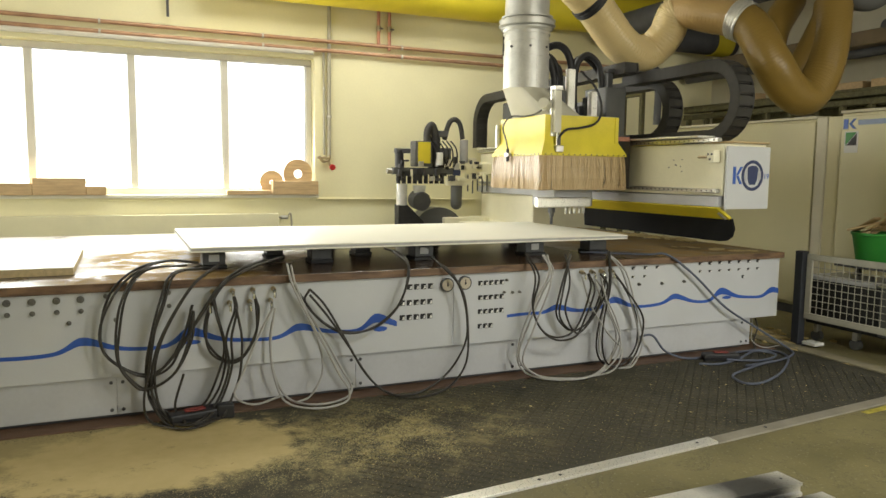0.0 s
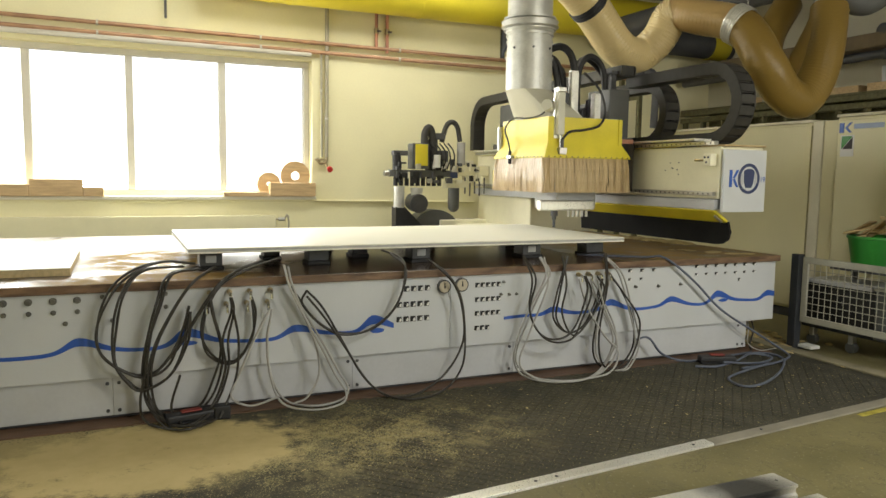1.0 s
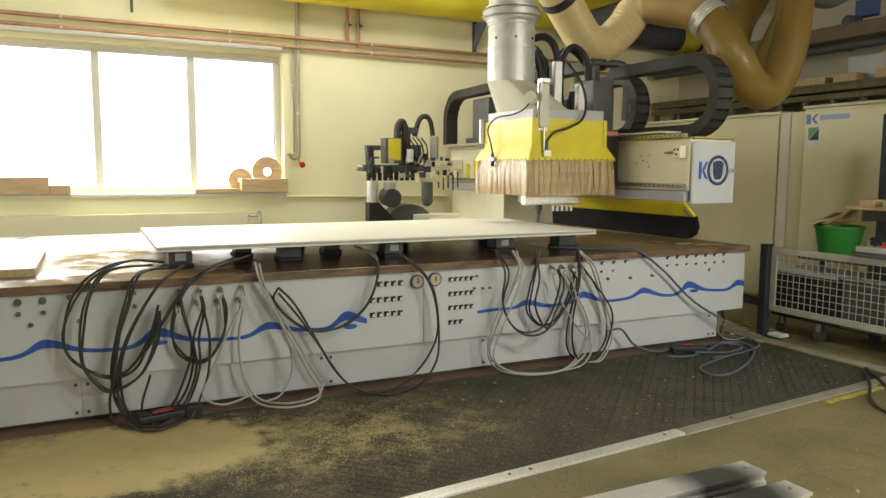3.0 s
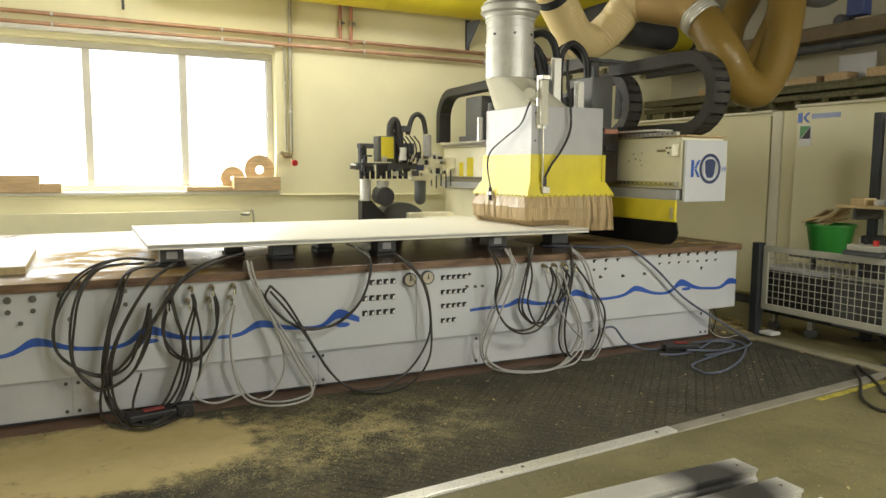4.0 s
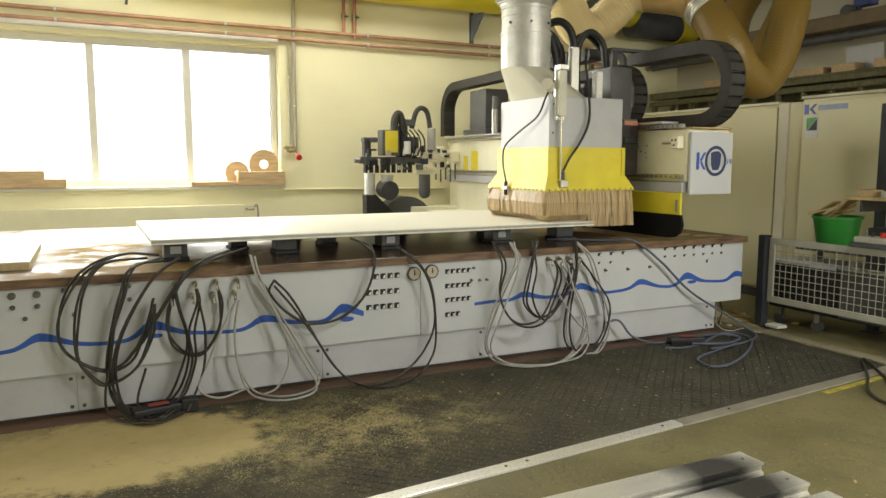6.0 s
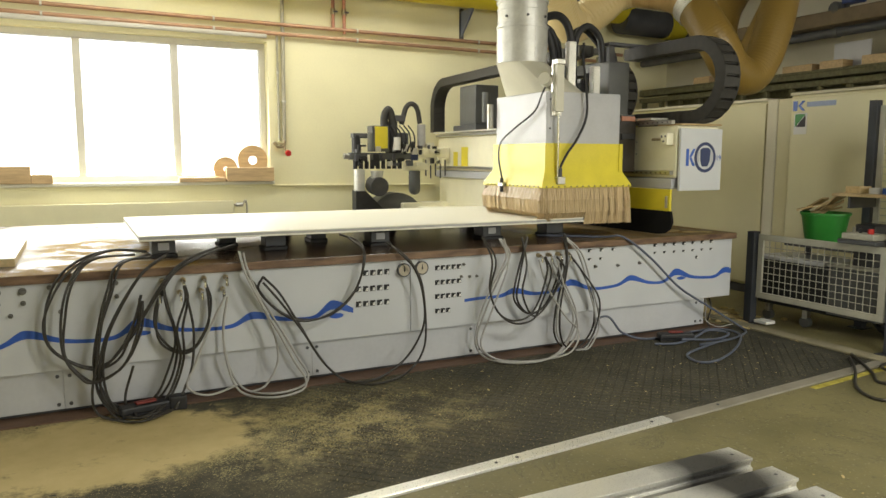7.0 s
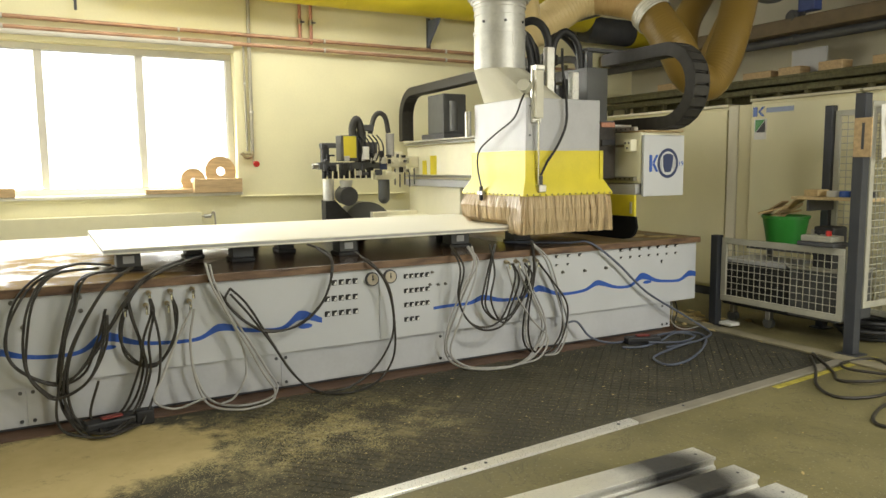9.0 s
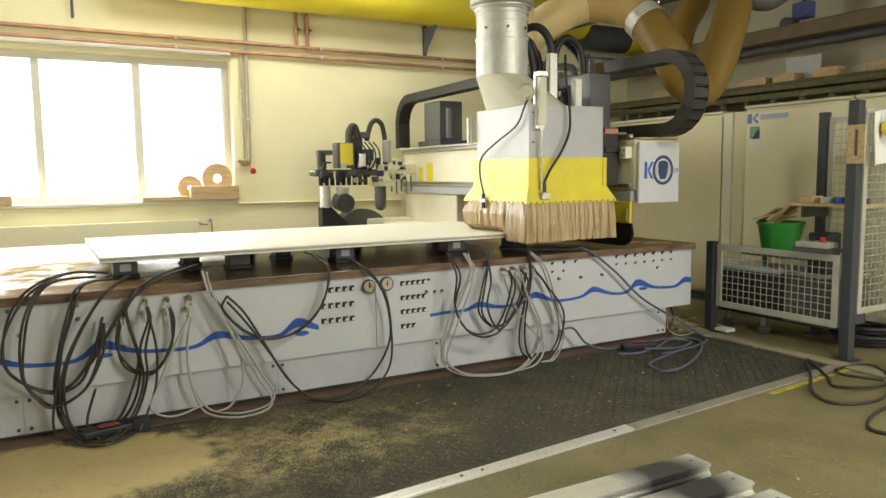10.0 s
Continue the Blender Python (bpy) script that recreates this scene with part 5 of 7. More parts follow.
part("rod", cy((1.21, WALL_Y - 0.12, 3.31), (1.21, WALL_Y - 0.12, CEIL), 0.016, 10), M_DARK, rod)
wall_pipe("thin pipe low along the wall", (2.98, WALL_Y - 0.03, 1.17), (5.3, WALL_Y - 0.03, 1.15), 0.013, M_WALL)


def radiator(x0, x1, z0, z1):
    r = thing("radiator", "cream enamelled panel radiator under the window", "radiator")
    part("panel", bx(x0, x1, WALL_Y - 0.14, WALL_Y - 0.11, z0, z1, 0.01, 2), M_RAD, r)
    n = int((x1 - x0) / 0.05)
    bm = bmesh.new()
    for k in range(n):
        x = x0 + 0.03 + k * (x1 - x0 - 0.05) / n
        box(bm, x, x + 0.022, WALL_Y - 0.1425, WALL_Y - 0.1402, z0 + 0.05, z1 - 0.05)
    tagged(part("flute", bm, M_RAD, r), kind="stuff")
    part("top_grille", bx(x0, x1, WALL_Y - 0.105, WALL_Y - 0.02, z1 - 0.03, z1, 0.004), M_RAD, r)
    part("bracket", bx(x0 + 0.3, x0 + 0.36, WALL_Y - 0.105, WALL_Y, z0 + 0.1, z1 - 0.035), M_RAD, r)
    part("supply", tube([(x1, WALL_Y - 0.12, z1 - 0.05), (x1 + 0.1, WALL_Y - 0.12, z1 - 0.05), (x1 + 0.16, WALL_Y - 0.12, z1 - 0.07), (x1 + 0.16, WALL_Y - 0.1, 0.02)], 0.012, 8, 5), M_GREYPIPE, r, "", 50)
    part("thermostat", cy((x1 + 0.03, WALL_Y - 0.12, z1 - 0.05), (x1 + 0.11, WALL_Y - 0.12, z1 - 0.05), 0.025, 12), M_STEEL, r, "", 40)


radiator(-2.6, 2.47, 0.42, 0.99)

# offcuts and rings on the window sill
SY, SZ = WALL_Y + 0.0, WIN[2] + 0.0


def sill_block(x0, x1, h, d=0.14, dy=0.0):
    o = thing("wood_offcut", "brown wooden offcut lying on the window sill", "offcut", "offcuts on the sill")
    part("block", bx(x0, x1, SY - 0.12 + dy, SY - 0.12 + dy + d, SZ - 0.003, SZ + h, 0.004), M_OAK, o)


sill_block(-0.85, -0.27, 0.13)
sill_block(-0.265, 0.275, 0.19)
sill_block(0.28, 0.49, 0.10)
sill_block(1.84, 2.38, 0.05)
sill_block(2.40, 2.985, 0.17)
for x, r, hole in ((2.42, 0.15, 0.03), (2.76, 0.19, 0.055)):
    o = thing("wood_ring", "round wooden disc with centre hole leaning in the window", "wooden disc", "rings on the sill")
    bm = bmesh.new()
    n = 36
    rows = [[bm.verts.new((x + rr * math.cos(2 * math.pi * k / n), yy, SZ + r + rr * math.sin(2 * math.pi * k / n) + (0.07 if r > 0.16 else 0.0))) for k in range(n)] for rr, yy in ((r, SY + 0.06), (r, SY + 0.09), (hole, SY + 0.09), (hole, SY + 0.06))]
    for a, b in zip(rows, rows[1:] + rows[:1]):
        for k in range(n):
            bm.faces.new((a[k], a[(k + 1) % n], b[(k + 1) % n], b[k]))
    part("disc", bm, M_OAK, o, "", 40)
    part("rest_block", bx(x - 0.05, x + 0.05, SY + 0.05, SY + 0.1, SZ - 0.003, SZ + (0.07 if r > 0.16 else 0.003), 0.001), M_OAK, o)


# ---------- switch cabinets behind the gantry ----------
def cabinet(label, x, y0, y1, h, paint):
    c = thing("switch_cabinet", label, "cabinet")
    part("body", bx(x, x + 0.6, y0, y1, 0.1, h, 0.006), paint, c)
    part("plinth", bx(x + 0.02, x + 0.58, y0 + 0.01, y1 - 0.01, 0.0, 0.1), M_DARK, c)
    part("door", bx(x - 0.022, x - 0.002, y0 + 0.02, y1 - 0.02, 0.13, h - 0.03, 0.006, 2), paint, c)
    part("top_trim", bx(x - 0.03, x + 0.6, y0, y1, h + 0.001, h + 0.03, 0.004), M_WALL2, c, "pale top trim")
    return c


cabinet("tall beige steel switch cabinet", 7.5, 0.93, 3.3, 2.14, M_CAB)
cab2 = cabinet("tall beige steel switch cabinet with blue lettering and sticker", 7.46, -0.58, 0.62, 2.17, M_CAB_LIT)
part("corner_post", bx(7.47, 7.50, 0.80, 0.925, 0.1, 2.15, 0.005), M_WALL2, cab2, "pale corner strip")
part("filler_panel", bx(7.485, 7.51, 0.622, 0.798, 0.1, 2.15, 0.003), M_CAB, cab2, "beige filler panel")
cabinet("tall beige steel switch cabinet behind the tall fence", 7.46, -1.9, -0.60, 2.17, M_CAB_LIT)
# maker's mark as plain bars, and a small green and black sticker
part("logo_bar", bx(7.433, 7.4375, 0.53, 0.58, 2.01, 2.11), M_BLUE, cab2)
bm = bmesh.new()
prism(bm, [(0.52, 2.06), (0.47, 2.11), (0.44, 2.11), (0.49, 2.06), (0.44, 2.01), (0.47, 2.01)], 7.433, 7.4375, "x")
part("logo_bar", bm, M_BLUE, cab2)
part("lettering_bar", bx(7.434, 7.4375, 0.10, 0.42, 2.045, 2.095), mat("pale_blue_film", (0.30, 0.36, 0.52), 0.5), cab2)
part("sticker", bx(7.434, 7.4375, 0.41, 0.56, 1.77, 1.985), M_PAPER, cab2, "white sticker")
bm = bmesh.new()
prism(bm, [(0.545, 1.975), (0.425, 1.975), (0.545, 1.845)], 7.431, 7.4335, "x")
part("sticker_mark", bm, M_GREEN, cab2)
bm = bmesh.new()
prism(bm, [(0.425, 1.965), (0.425, 1.845), (0.535, 1.845)], 7.431, 7.4335, "x")
part("sticker_mark", bm, M_BLACK, cab2)


# ---------- safety fence ----------
def post(x, y, h, s=0.06):
    p = thing("fence_post", "anthracite square steel fence post bolted to the floor", "fence post", "fence posts")
    part("tube", bx(x - s / 2, x + s / 2, y - s / 2, y + s / 2, 0.01, h, 0.004), M_POST, p)
    part("foot_plate", bx(x - s, x + s, y - s, y + s, 0.0, 0.01, 0.002), M_POST, p)
    part("cap", bx(x - s / 2, x + s / 2, y - s / 2, y + s / 2, h, h + 0.008, 0.002), M_BLACK, p)


M_FENCE = mat("light_grey_powder_coat", (0.42, 0.41, 0.34), 0.5, var=0.12)


def mesh_panel(axis, at, a0, a1, z0, z1, label, frame=0.045, pitch=0.058):
    f = thing("mesh_panel", label, "fence panel")
    def bar(p, q, za, zb, t=0.012):
        return bx(p, q, at - t, at + t, za, zb, 0.003) if axis == "x" else bx(at - t, at + t, p, q, za, zb, 0.003)
    part("rail", bar(a0, a1, z1 - frame, z1), M_FENCE, f)
    part("rail", bar(a0, a1, z0, z0 + frame), M_FENCE, f)
    part("stile", bar(a0, a0 + frame, z0 + frame, z1 - frame), M_FENCE, f)
    part("stile", bar(a1 - frame, a1, z0 + frame, z1 - frame), M_FENCE, f)
    n = int((a1 - a0 - 2 * frame) / pitch)
    for k in range(1, n):
        a = a0 + frame + k * (a1 - a0 - 2 * frame) / n
        p0, p1 = ((a, at, z0 + frame), (a, at, z1 - frame)) if axis == "x" else ((at, a, z0 + frame), (at, a, z1 - frame))
        part("wire", cy(p0, p1, 0.0034, 6), M_FENCE, f)
    n = int((z1 - z0 - 2 * frame) / pitch)
    for k in range(1, n):
        z = z0 + frame + k * (z1 - z0 - 2 * frame) / n
        p0, p1 = ((a0 + frame, at + 0.006, z), (a1 - frame, at + 0.006, z)) if axis == "x" else ((at + 0.006, a0 + frame, z), (at + 0.006, a1 - frame, z))
        part("wire", cy(p0, p1, 0.0034, 6), M_FENCE, f)


post(6.285, 0.01, 0.85, 0.08)
post(6.33, -1.30, 2.04, 0.085)
foot_block = thing("foot_block", "small white plastic block lying beside the fence post", "block")
part("block", bx(6.26, 6.38, -0.20, -0.06, 0.0205, 0.05, 0.006, 2), M_PAPER, foot_block)
mesh_panel("y", 6.30, -1.238, -0.04, 0.25, 0.838, "low light grey wire mesh fence panel", 0.055)
mesh_panel("x", -1.335, 6.385, 7.7, 0.37, 1.99, "tall pale wire mesh fence panel", 0.05)
post(7.02, -0.58, 2.02, 0.075)
mesh_panel("y", 7.02, -1.30, -0.63, 0.2, 1.98, "tall wire mesh fence panel behind the shelf", 0.05)


# ---------- behind the fence ----------
pump = thing("vacuum_pump", "black boxed vacuum pump with grey lid on castors", "vacuum pump")
part("housing", bx(6.55, 7.0, -0.95, 0.16, 0.16, 0.58, 0.01), M_BLACK, pump)
part("lid", bx(6.52, 7.02, -0.55, 0.17, 0.582, 0.612, 0.006, 2), M_GREYBOX, pump, "grey sheet lid")
part("side_box", bx(6.50, 7.0, -1.05, -0.60, 0.18, 0.60, 0.008), M_MOTOR, pump, "dark grey side box")
part("side_lid", bx(6.48, 7.0, -1.07, -0.59, 0.602, 0.62, 0.004), M_FENCE, pump)
for y in (-0.35, 0.05):
    part("castor_fork", bx(6.56, 6.62, y - 0.025, y + 0.025, 0.08, 0.16, 0.006), M_STEEL, pump)
    part("castor_wheel", cy((6.565, y, 0.05), (6.615, y, 0.05), 0.05, 16), M_MOTOR, pump, "grey castor wheel", 40)
stand = thing("bucket_stand", "dark low stand behind the fence", "stand")
part("top", bx(6.62, 7.05, -0.75, -0.05, 0.72, 0.75, 0.004), M_DARK, stand)
for y in (-0.72, -0.08):
    part("leg", bx(6.9, 6.94, y - 0.02, y + 0.02, 0.614, 0.72), M_DARK, stand)

bucket = thing("bucket", "green plastic bucket full of pale wood strips", "bucket", at=(6.83, -0.305, 0.752))
bm = bmesh.new()
n = 28
rows = [[bm.verts.new((r * math.cos(2 * math.pi * k / n), r * math.sin(2 * math.pi * k / n), z)) for k in range(n)] for r, z in ((0.0, 0.0), (0.155, 0.0), (0.20, 0.26), (0.212, 0.262), (0.212, 0.285), (0.20, 0.285), (0.15, 0.02), (0.0, 0.02))]
for a, b in zip(rows, rows[1:]):
    for k in range(n):
        bm.faces.new((a[k], a[(k + 1) % n], b[(k + 1) % n], b[k]))
bmesh.ops.remove_doubles(bm, verts=bm.verts, dist=0.0005)
part("pail", bm, M_GREEN, bucket, "", 40)
rng = random.Random(21)
for k in range(9):
    strip = bx(-0.15, 0.15, -0.035, 0.035, -0.008, 0.008, 0.002)
    ob = part("wood_strip", strip, M_PINE if k % 2 else M_MDF, bucket, "pale wood strip")
    ob.matrix_local = pose(rng.uniform(-0.05, 0.05), rng.uniform(-0.08, 0.10), 0.27 + 0.014 * k, rng.uniform(-14, 14), rng.uniform(14, 34), 90 + rng.uniform(-50, 50))

ctrl = thing("control_box", "pale control box with red button standing on the fence rail", "control box", at=(6.31, -0.98, 0.846))
part("case", bx(-0.09, 0.12, -0.20, 0.12, 0.0, 0.035, 0.006), M_DARK, ctrl)
part("upper_case", bx(-0.07, 0.10, -0.17, 0.10, 0.036, 0.085, 0.008, 2), M_FENCE, ctrl)
part("red_button", cy((0.0, -0.10, 0.085), (0.0, -0.10, 0.125), 0.022, 14), M_RED, ctrl, "red button", 40)
part("key_switch", cy((0.0, 0.04, 0.085), (0.0, 0.04, 0.13), 0.012, 10), M_STEEL, ctrl)
part("key_switch", cy((0.02, 0.0, 0.085), (0.02, 0.0, 0.12), 0.012, 10), M_BLACK, ctrl)
dbox = thing("black_case", "black plastic case behind the fence", "case")
part("case", bx(6.55, 6.75, -0.96, -0.78, 0.622, 0.98, 0.015, 2), M_BLACK, dbox)

shelf = thing("wall_shelf", "raw wooden shelf board fixed to the fence", "shelf")
part("board", bx(6.62, 7.0, -1.22, -0.50, 1.20, 1.225, 0.003), M_PINE, shelf)
part("bracket", bx(6.64, 7.0, -0.66, -0.64, 1.10, 1.20, 0.003), M_DARK, shelf)
part("hanger", bx(6.96, 6.985, -1.25, -1.21, 1.0, 1.2), M_DARK, shelf)
for k, (y, r, m) in enumerate(((-0.79, 0.05, M_PAPER), (-0.90, 0.045, M_BLUE), (-1.01, 0.05, M_PAPER), (-1.12, 0.05, M_BLACK))):
    o = thing("tape_roll", "roll of tape lying on the shelf", "tape roll", "rolls on the shelf", (6.78, y, 1.226))
    bm = bmesh.new()
    n = 24
    rows = [[bm.verts.new((rr * math.cos(2 * math.pi * q / n), rr * math.sin(2 * math.pi * q / n), z)) for q in range(n)] for rr, z in ((r, 0), (r, 0.05), (r * 0.6, 0.05), (r * 0.6, 0))]
    for a, b in zip(rows, rows[1:] + rows[:1]):
        for q in range(n):
            bm.faces.new((a[q], a[(q + 1) % n], b[(q + 1) % n], b[q]))
    part("roll", bm, m, o, "", 40)
blk = thing("wood_block", "pale wooden block lying on the shelf", "block")
part("block", bx(6.7, 6.86, -0.70, -0.57, 1.226, 1.285, 0.003), M_PINE, blk)
cl = thing("hanging_cloth", "white cloth hung on the fence", "cloth")
bm = bmesh.new()
rows = []
for i in range(14):
    z = 1.98 - i * 0.032
    rows.append([bm.verts.new((6.40 + 0.026 * k, -1.395 - 0.018 * math.sin(k * 0.9 + i * 0.12) * (0.3 + i / 14) + t, z - 0.004 * abs(k - 6))) for k in range(13) for t in (0, -0.004)])
for a, b in zip(rows, rows[1:]):
    for k in range(0, 24, 2):
        bm.faces.new((a[k], a[k + 2], b[k + 2], b[k]))
        bm.faces.new((a[k + 1], b[k + 1], b[k + 3], a[k + 3]))
part("fabric", bm, M_PAPER, cl, "", 60)
cup = thing("ear_protector", "yellow ear protector cup hung on the fence", "ear protector")
part("cup", cy((6.50, -1.43, 1.83), (6.50, -1.50, 1.83), 0.062, 20), M_YEL, cup, "", 40)
part("cushion", cy((6.50, -1.418, 1.83), (6.50, -1.43, 1.83), 0.055, 20), M_BLACK, cup, "", 40)
part("headband", tube([(6.50, -1.45, 1.88), (6.50, -1.46, 1.96), (6.56, -1.45, 2.0)], 0.01, 8, 5), M_BLACK, cup, "", 50)
tag = thing("wood_tag", "small wooden board tied to the fence post", "wood tag")
part("board", bx(6.285, 6.30, -1.40, -1.26, 1.56, 1.86, 0.003), M_OAK, tag)
part("slot", bx(6.281, 6.2845, -1.345, -1.325, 1.62, 1.82), M_DARK, tag)

# ---------- end wall: rack, beams and pipes ----------
rack = thing("timber_rack", "dark timber rack with stored laths on the end wall", "rack")
for z in (2.40, 2.50):
    part("beam", bx(8.9, 9.05, -3.0, 4.6, z, z + 0.07, 0.006), M_GREENWOOD, rack, "dark weathered beam")
part("shelf_board", bx(8.9, 9.58, -3.0, 4.6, 2.572, 2.60, 0.003), M_GREENWOOD, rack)
for k in range(20):
    y = -2.9 + 0.39 * k
    part("strut", bx(8.92, 9.0, y, y + 0.05, 2.3, 2.40, 0.004), M_GREENWOOD, rack)
part("back_beam", bx(9.5, 9.6, -3.0, 4.6, 2.2, 2.57, 0.004), M_GREENWOOD, rack)
for y, w, h in ((1.55, 0.42, 0.09), (1.14, 0.30, 0.10), (0.60, 0.30, 0.11), (3.2, 0.3, 0.1), (-0.1, 0.35, 0.1)):
    o = thing("timber_piece", "short brown timber piece lying on the rack", "timber piece", "timber on the rack")
    part("piece", bx(8.95, 9.15, y, y + w, 2.601, 2.60 + h, 0.004), M_OAK, o)
ebeam = structure("beam", bx(8.85, 9.6, -8.9, 4.7, 3.10, 3.27, 0.01), mat("brown_painted_beam", (0.20, 0.15, 0.09), 0.7, var=0.15), "brown painted beam along the end wall")
epipe = thing("wall_pipe", "dark grey pipe along the end wall", "pipe")
part("pipe", cy((8.95, -8.5, 3.02), (8.95, 4.6, 3.02), 0.055, 18), M_DARK, epipe, "", 40)
for y in (-1.0, 1.2, 3.2):
    part("clamp", cy((8.95, y, 3.02), (8.95, y + 0.05, 3.02), 0.065, 18), M_MOTOR, epipe, "", 40)
plate = thing("wall_plate", "grey sheet plate leaning on the end wall", "plate")
part("sheet", bx(9.15, 9.165, 0.93, 1.40, 2.602, 2.92, 0.002), M_GREYBOX, plate)
part("ledge", bx(9.165, 9.2, 1.1, 1.2, 2.602, 2.8), M_DARK, plate)
spk = thing("blue_device", "blue device box hung under the ceiling", "device")
part("box", bx(8.9, 9.05, 0.95, 1.17, 3.33, 3.52, 0.01), mat("blue_box_paint", (0.06, 0.09, 0.26), 0.45), spk)
part("arm", bx(8.95, 8.98, 1.04, 1.07, 3.52, CEIL), M_DARK, spk)
part("lens", cy((8.86, 1.22, 3.28), (8.98, 1.22, 3.28), 0.085, 18), M_DARK, spk, "", 40)
part("ring", cy((8.85, 1.22, 3.28), (8.862, 1.22, 3.28), 0.05, 18), M_MOTOR, spk, "", 40)
part("bridge", bx(8.92, 8.96, 1.10, 1.2, 3.26, 3.36), M_DARK, spk)
for x, z, r in ((8.2, 3.95, 0.09), (7.8, 3.80, 0.05)):
    o = thing("ceiling_pipe", "dark pipe run under the ceiling", "pipe")
    part("pipe", cy((x, -8.5, z), (x, 4.6, z), r, 18), M_DARK, o, "", 40)
    for y in (-2, 1, 3.5):
        part("hanger", cy((x, y, z + r), (x, y, CEIL), 0.012, 8), M_DARK, o)
o = thing("pipe_rack", "dark steel frame and hoses behind the gantry", "rack")
for y in (3.5, 3.9, 4.3):
    part("upright", bx(7.2, 7.26, y, y + 0.06, 0, 2.9, 0.004), M_GREENWOOD, o)
part("crossbar", bx(7.2, 7.26, 3.56, 4.3, 2.6, 2.66, 0.004), M_GREENWOOD, o)
part("pipe", tube([(7.3, 3.3, 2.2), (7.3, 3.3, 2.8), (7.3, 3.5, 2.98), (7.3, 4.3, 3.0)], 0.05, 12, 6), M_DARK, o, "", 50)


# ---------- foreground bars ----------
def profile_bar(y0, y1, x1, z):
    b = thing("aluminium_bar", "smeared aluminium profile bar lying on the floor", "metal bar", "bars on the floor")
    bm = bmesh.new()
    w = y1 - y0
    prism(bm, [(y0, 0.0), (y1, 0.0), (y1, z * 0.5), (y1 - 0.014, z * 0.55), (y1 - 0.014, z * 0.8), (y1 - 0.002, z * 0.84), (y1 - 0.002, z), (y0 + 0.002, z), (y0 + 0.002, z * 0.84), (y0 + 0.014, z * 0.8),
              (y0 + 0.014, z * 0.55), (y0, z * 0.5)], x1 - 3.2, x1, "x")
    bmesh.ops.bevel(bm, geom=list(bm.edges), offset=0.0012, segments=1, affect="EDGES")
    part("profile", bm, M_BAR, b)
    part("screw", cy((x1 - 0.06, (y0 + y1) / 2, z - 0.007), (x1 - 0.06, (y0 + y1) / 2, z + 0.001), 0.008, 10), M_DARK, b)


def mat_bar():
    m = mat("smeared_aluminium", (0.80, 0.79, 0.74), 0.3, metal=0.55, var=0.06, scale=3, fine=110, bump=0.01, stretch=(1, 4, 4))
    n, l = m.node_tree.nodes, m.node_tree.links
    b = n["Principled BSDF"]
    old = b.inputs["Base Color"].links[0].from_socket
    v = n["Texture Coordinate"].outputs["Object"]
    # one dark band across the bars near their ends, wavy at its edge
    wavy = n.new("ShaderNodeVectorMath")
    wavy.operation = "MULTIPLY_ADD"
    wob = n.new("ShaderNodeTexNoise")
    wob.inputs["Scale"].default_value, wob.inputs["Detail"].default_value = 4.0, 1.0
    l.new(v, wob.inputs["Vector"])
    l.new(wob.outputs["Color"], wavy.inputs[0])
    wavy.inputs[1].default_value = (0.22, 0.0, 0.0)
    l.new(v, wavy.inputs[2])
    dark_band = blob_mask(n, l, wavy.outputs[0], 3.37, -2.55, 0.27, 1.6, 0.6)
    l.new(mix(n, l, op(n, l, "MULTIPLY", dark_band, 0.93), old, (0.03, 0.03, 0.032)), b.inputs["Base Color"])
    return m


M_BAR = mat_bar()
profile_bar(-2.37, -2.22, 3.56, 0.10)
profile_bar(-2.62, -2.47, 3.56, 0.10)
profile_bar(-2.86, -2.70, 3.56, 0.10)


# ---------- cables and hoses ----------
def cable(name, material, r, pts, label, category):
    c = thing(name, label, category, "cables before the table")
    part("sheath", tube(pts, r, 7, 6), material, c, "", 60)
    return c


coil = thing("hose_coil", "coil of black hose lying on the floor behind the fence", "hose coil")
for k in range(5):
    r = 0.20 + 0.035 * (k % 3)
    part("turn", tube([(7.0 + r * math.cos(a), -1.05 + r * math.sin(a), 0.03 + 0.035 * k) for a in [i * math.pi / 6 for i in range(13)]], 0.02, 8, 3), M_BLACK, coil, "", 60)
end_coil = thing("cable_coil", "dusty brown cable coil hung on the end of the table", "cable coil")
for k in range(4):
    r = 0.115 + 0.014 * (k % 3)
    part("turn", tube([(6.035 + 0.02 * k, 0.42 + r * math.cos(a), 0.42 + 0.8 * r * math.sin(a)) for a in [i * math.pi / 6 for i in range(13)]], 0.011, 8, 3), M_GREENWOOD, end_coil, "", 60)
part("hook", cy((5.985, 0.42, 0.52), (6.13, 0.42, 0.525), 0.008, 8), M_STEEL, end_coil)
heap = bmesh.new()
rng = random.Random(77)
for k in range(160):
    x, y = 6.05 + abs(rng.gauss(0, 0.25)), 0.55 + rng.gauss(0, 0.3)
    bmesh.ops.create_icosphere(heap, subdivisions=1, radius=rng.uniform(0.01, 0.04), matrix=Matrix.Translation((x, y, 0.004)) @ pose(0, 0, 0, 0, 0, rng.uniform(0, 180)) @ Matrix.Diagonal((rng.uniform(1, 2.2), 1, 0.5, 1)))
tagged(link_mesh("wood_dust", heap, M_DUST), "wood dust and chips heaped on the floor by the table end", "wood dust", kind="stuff")


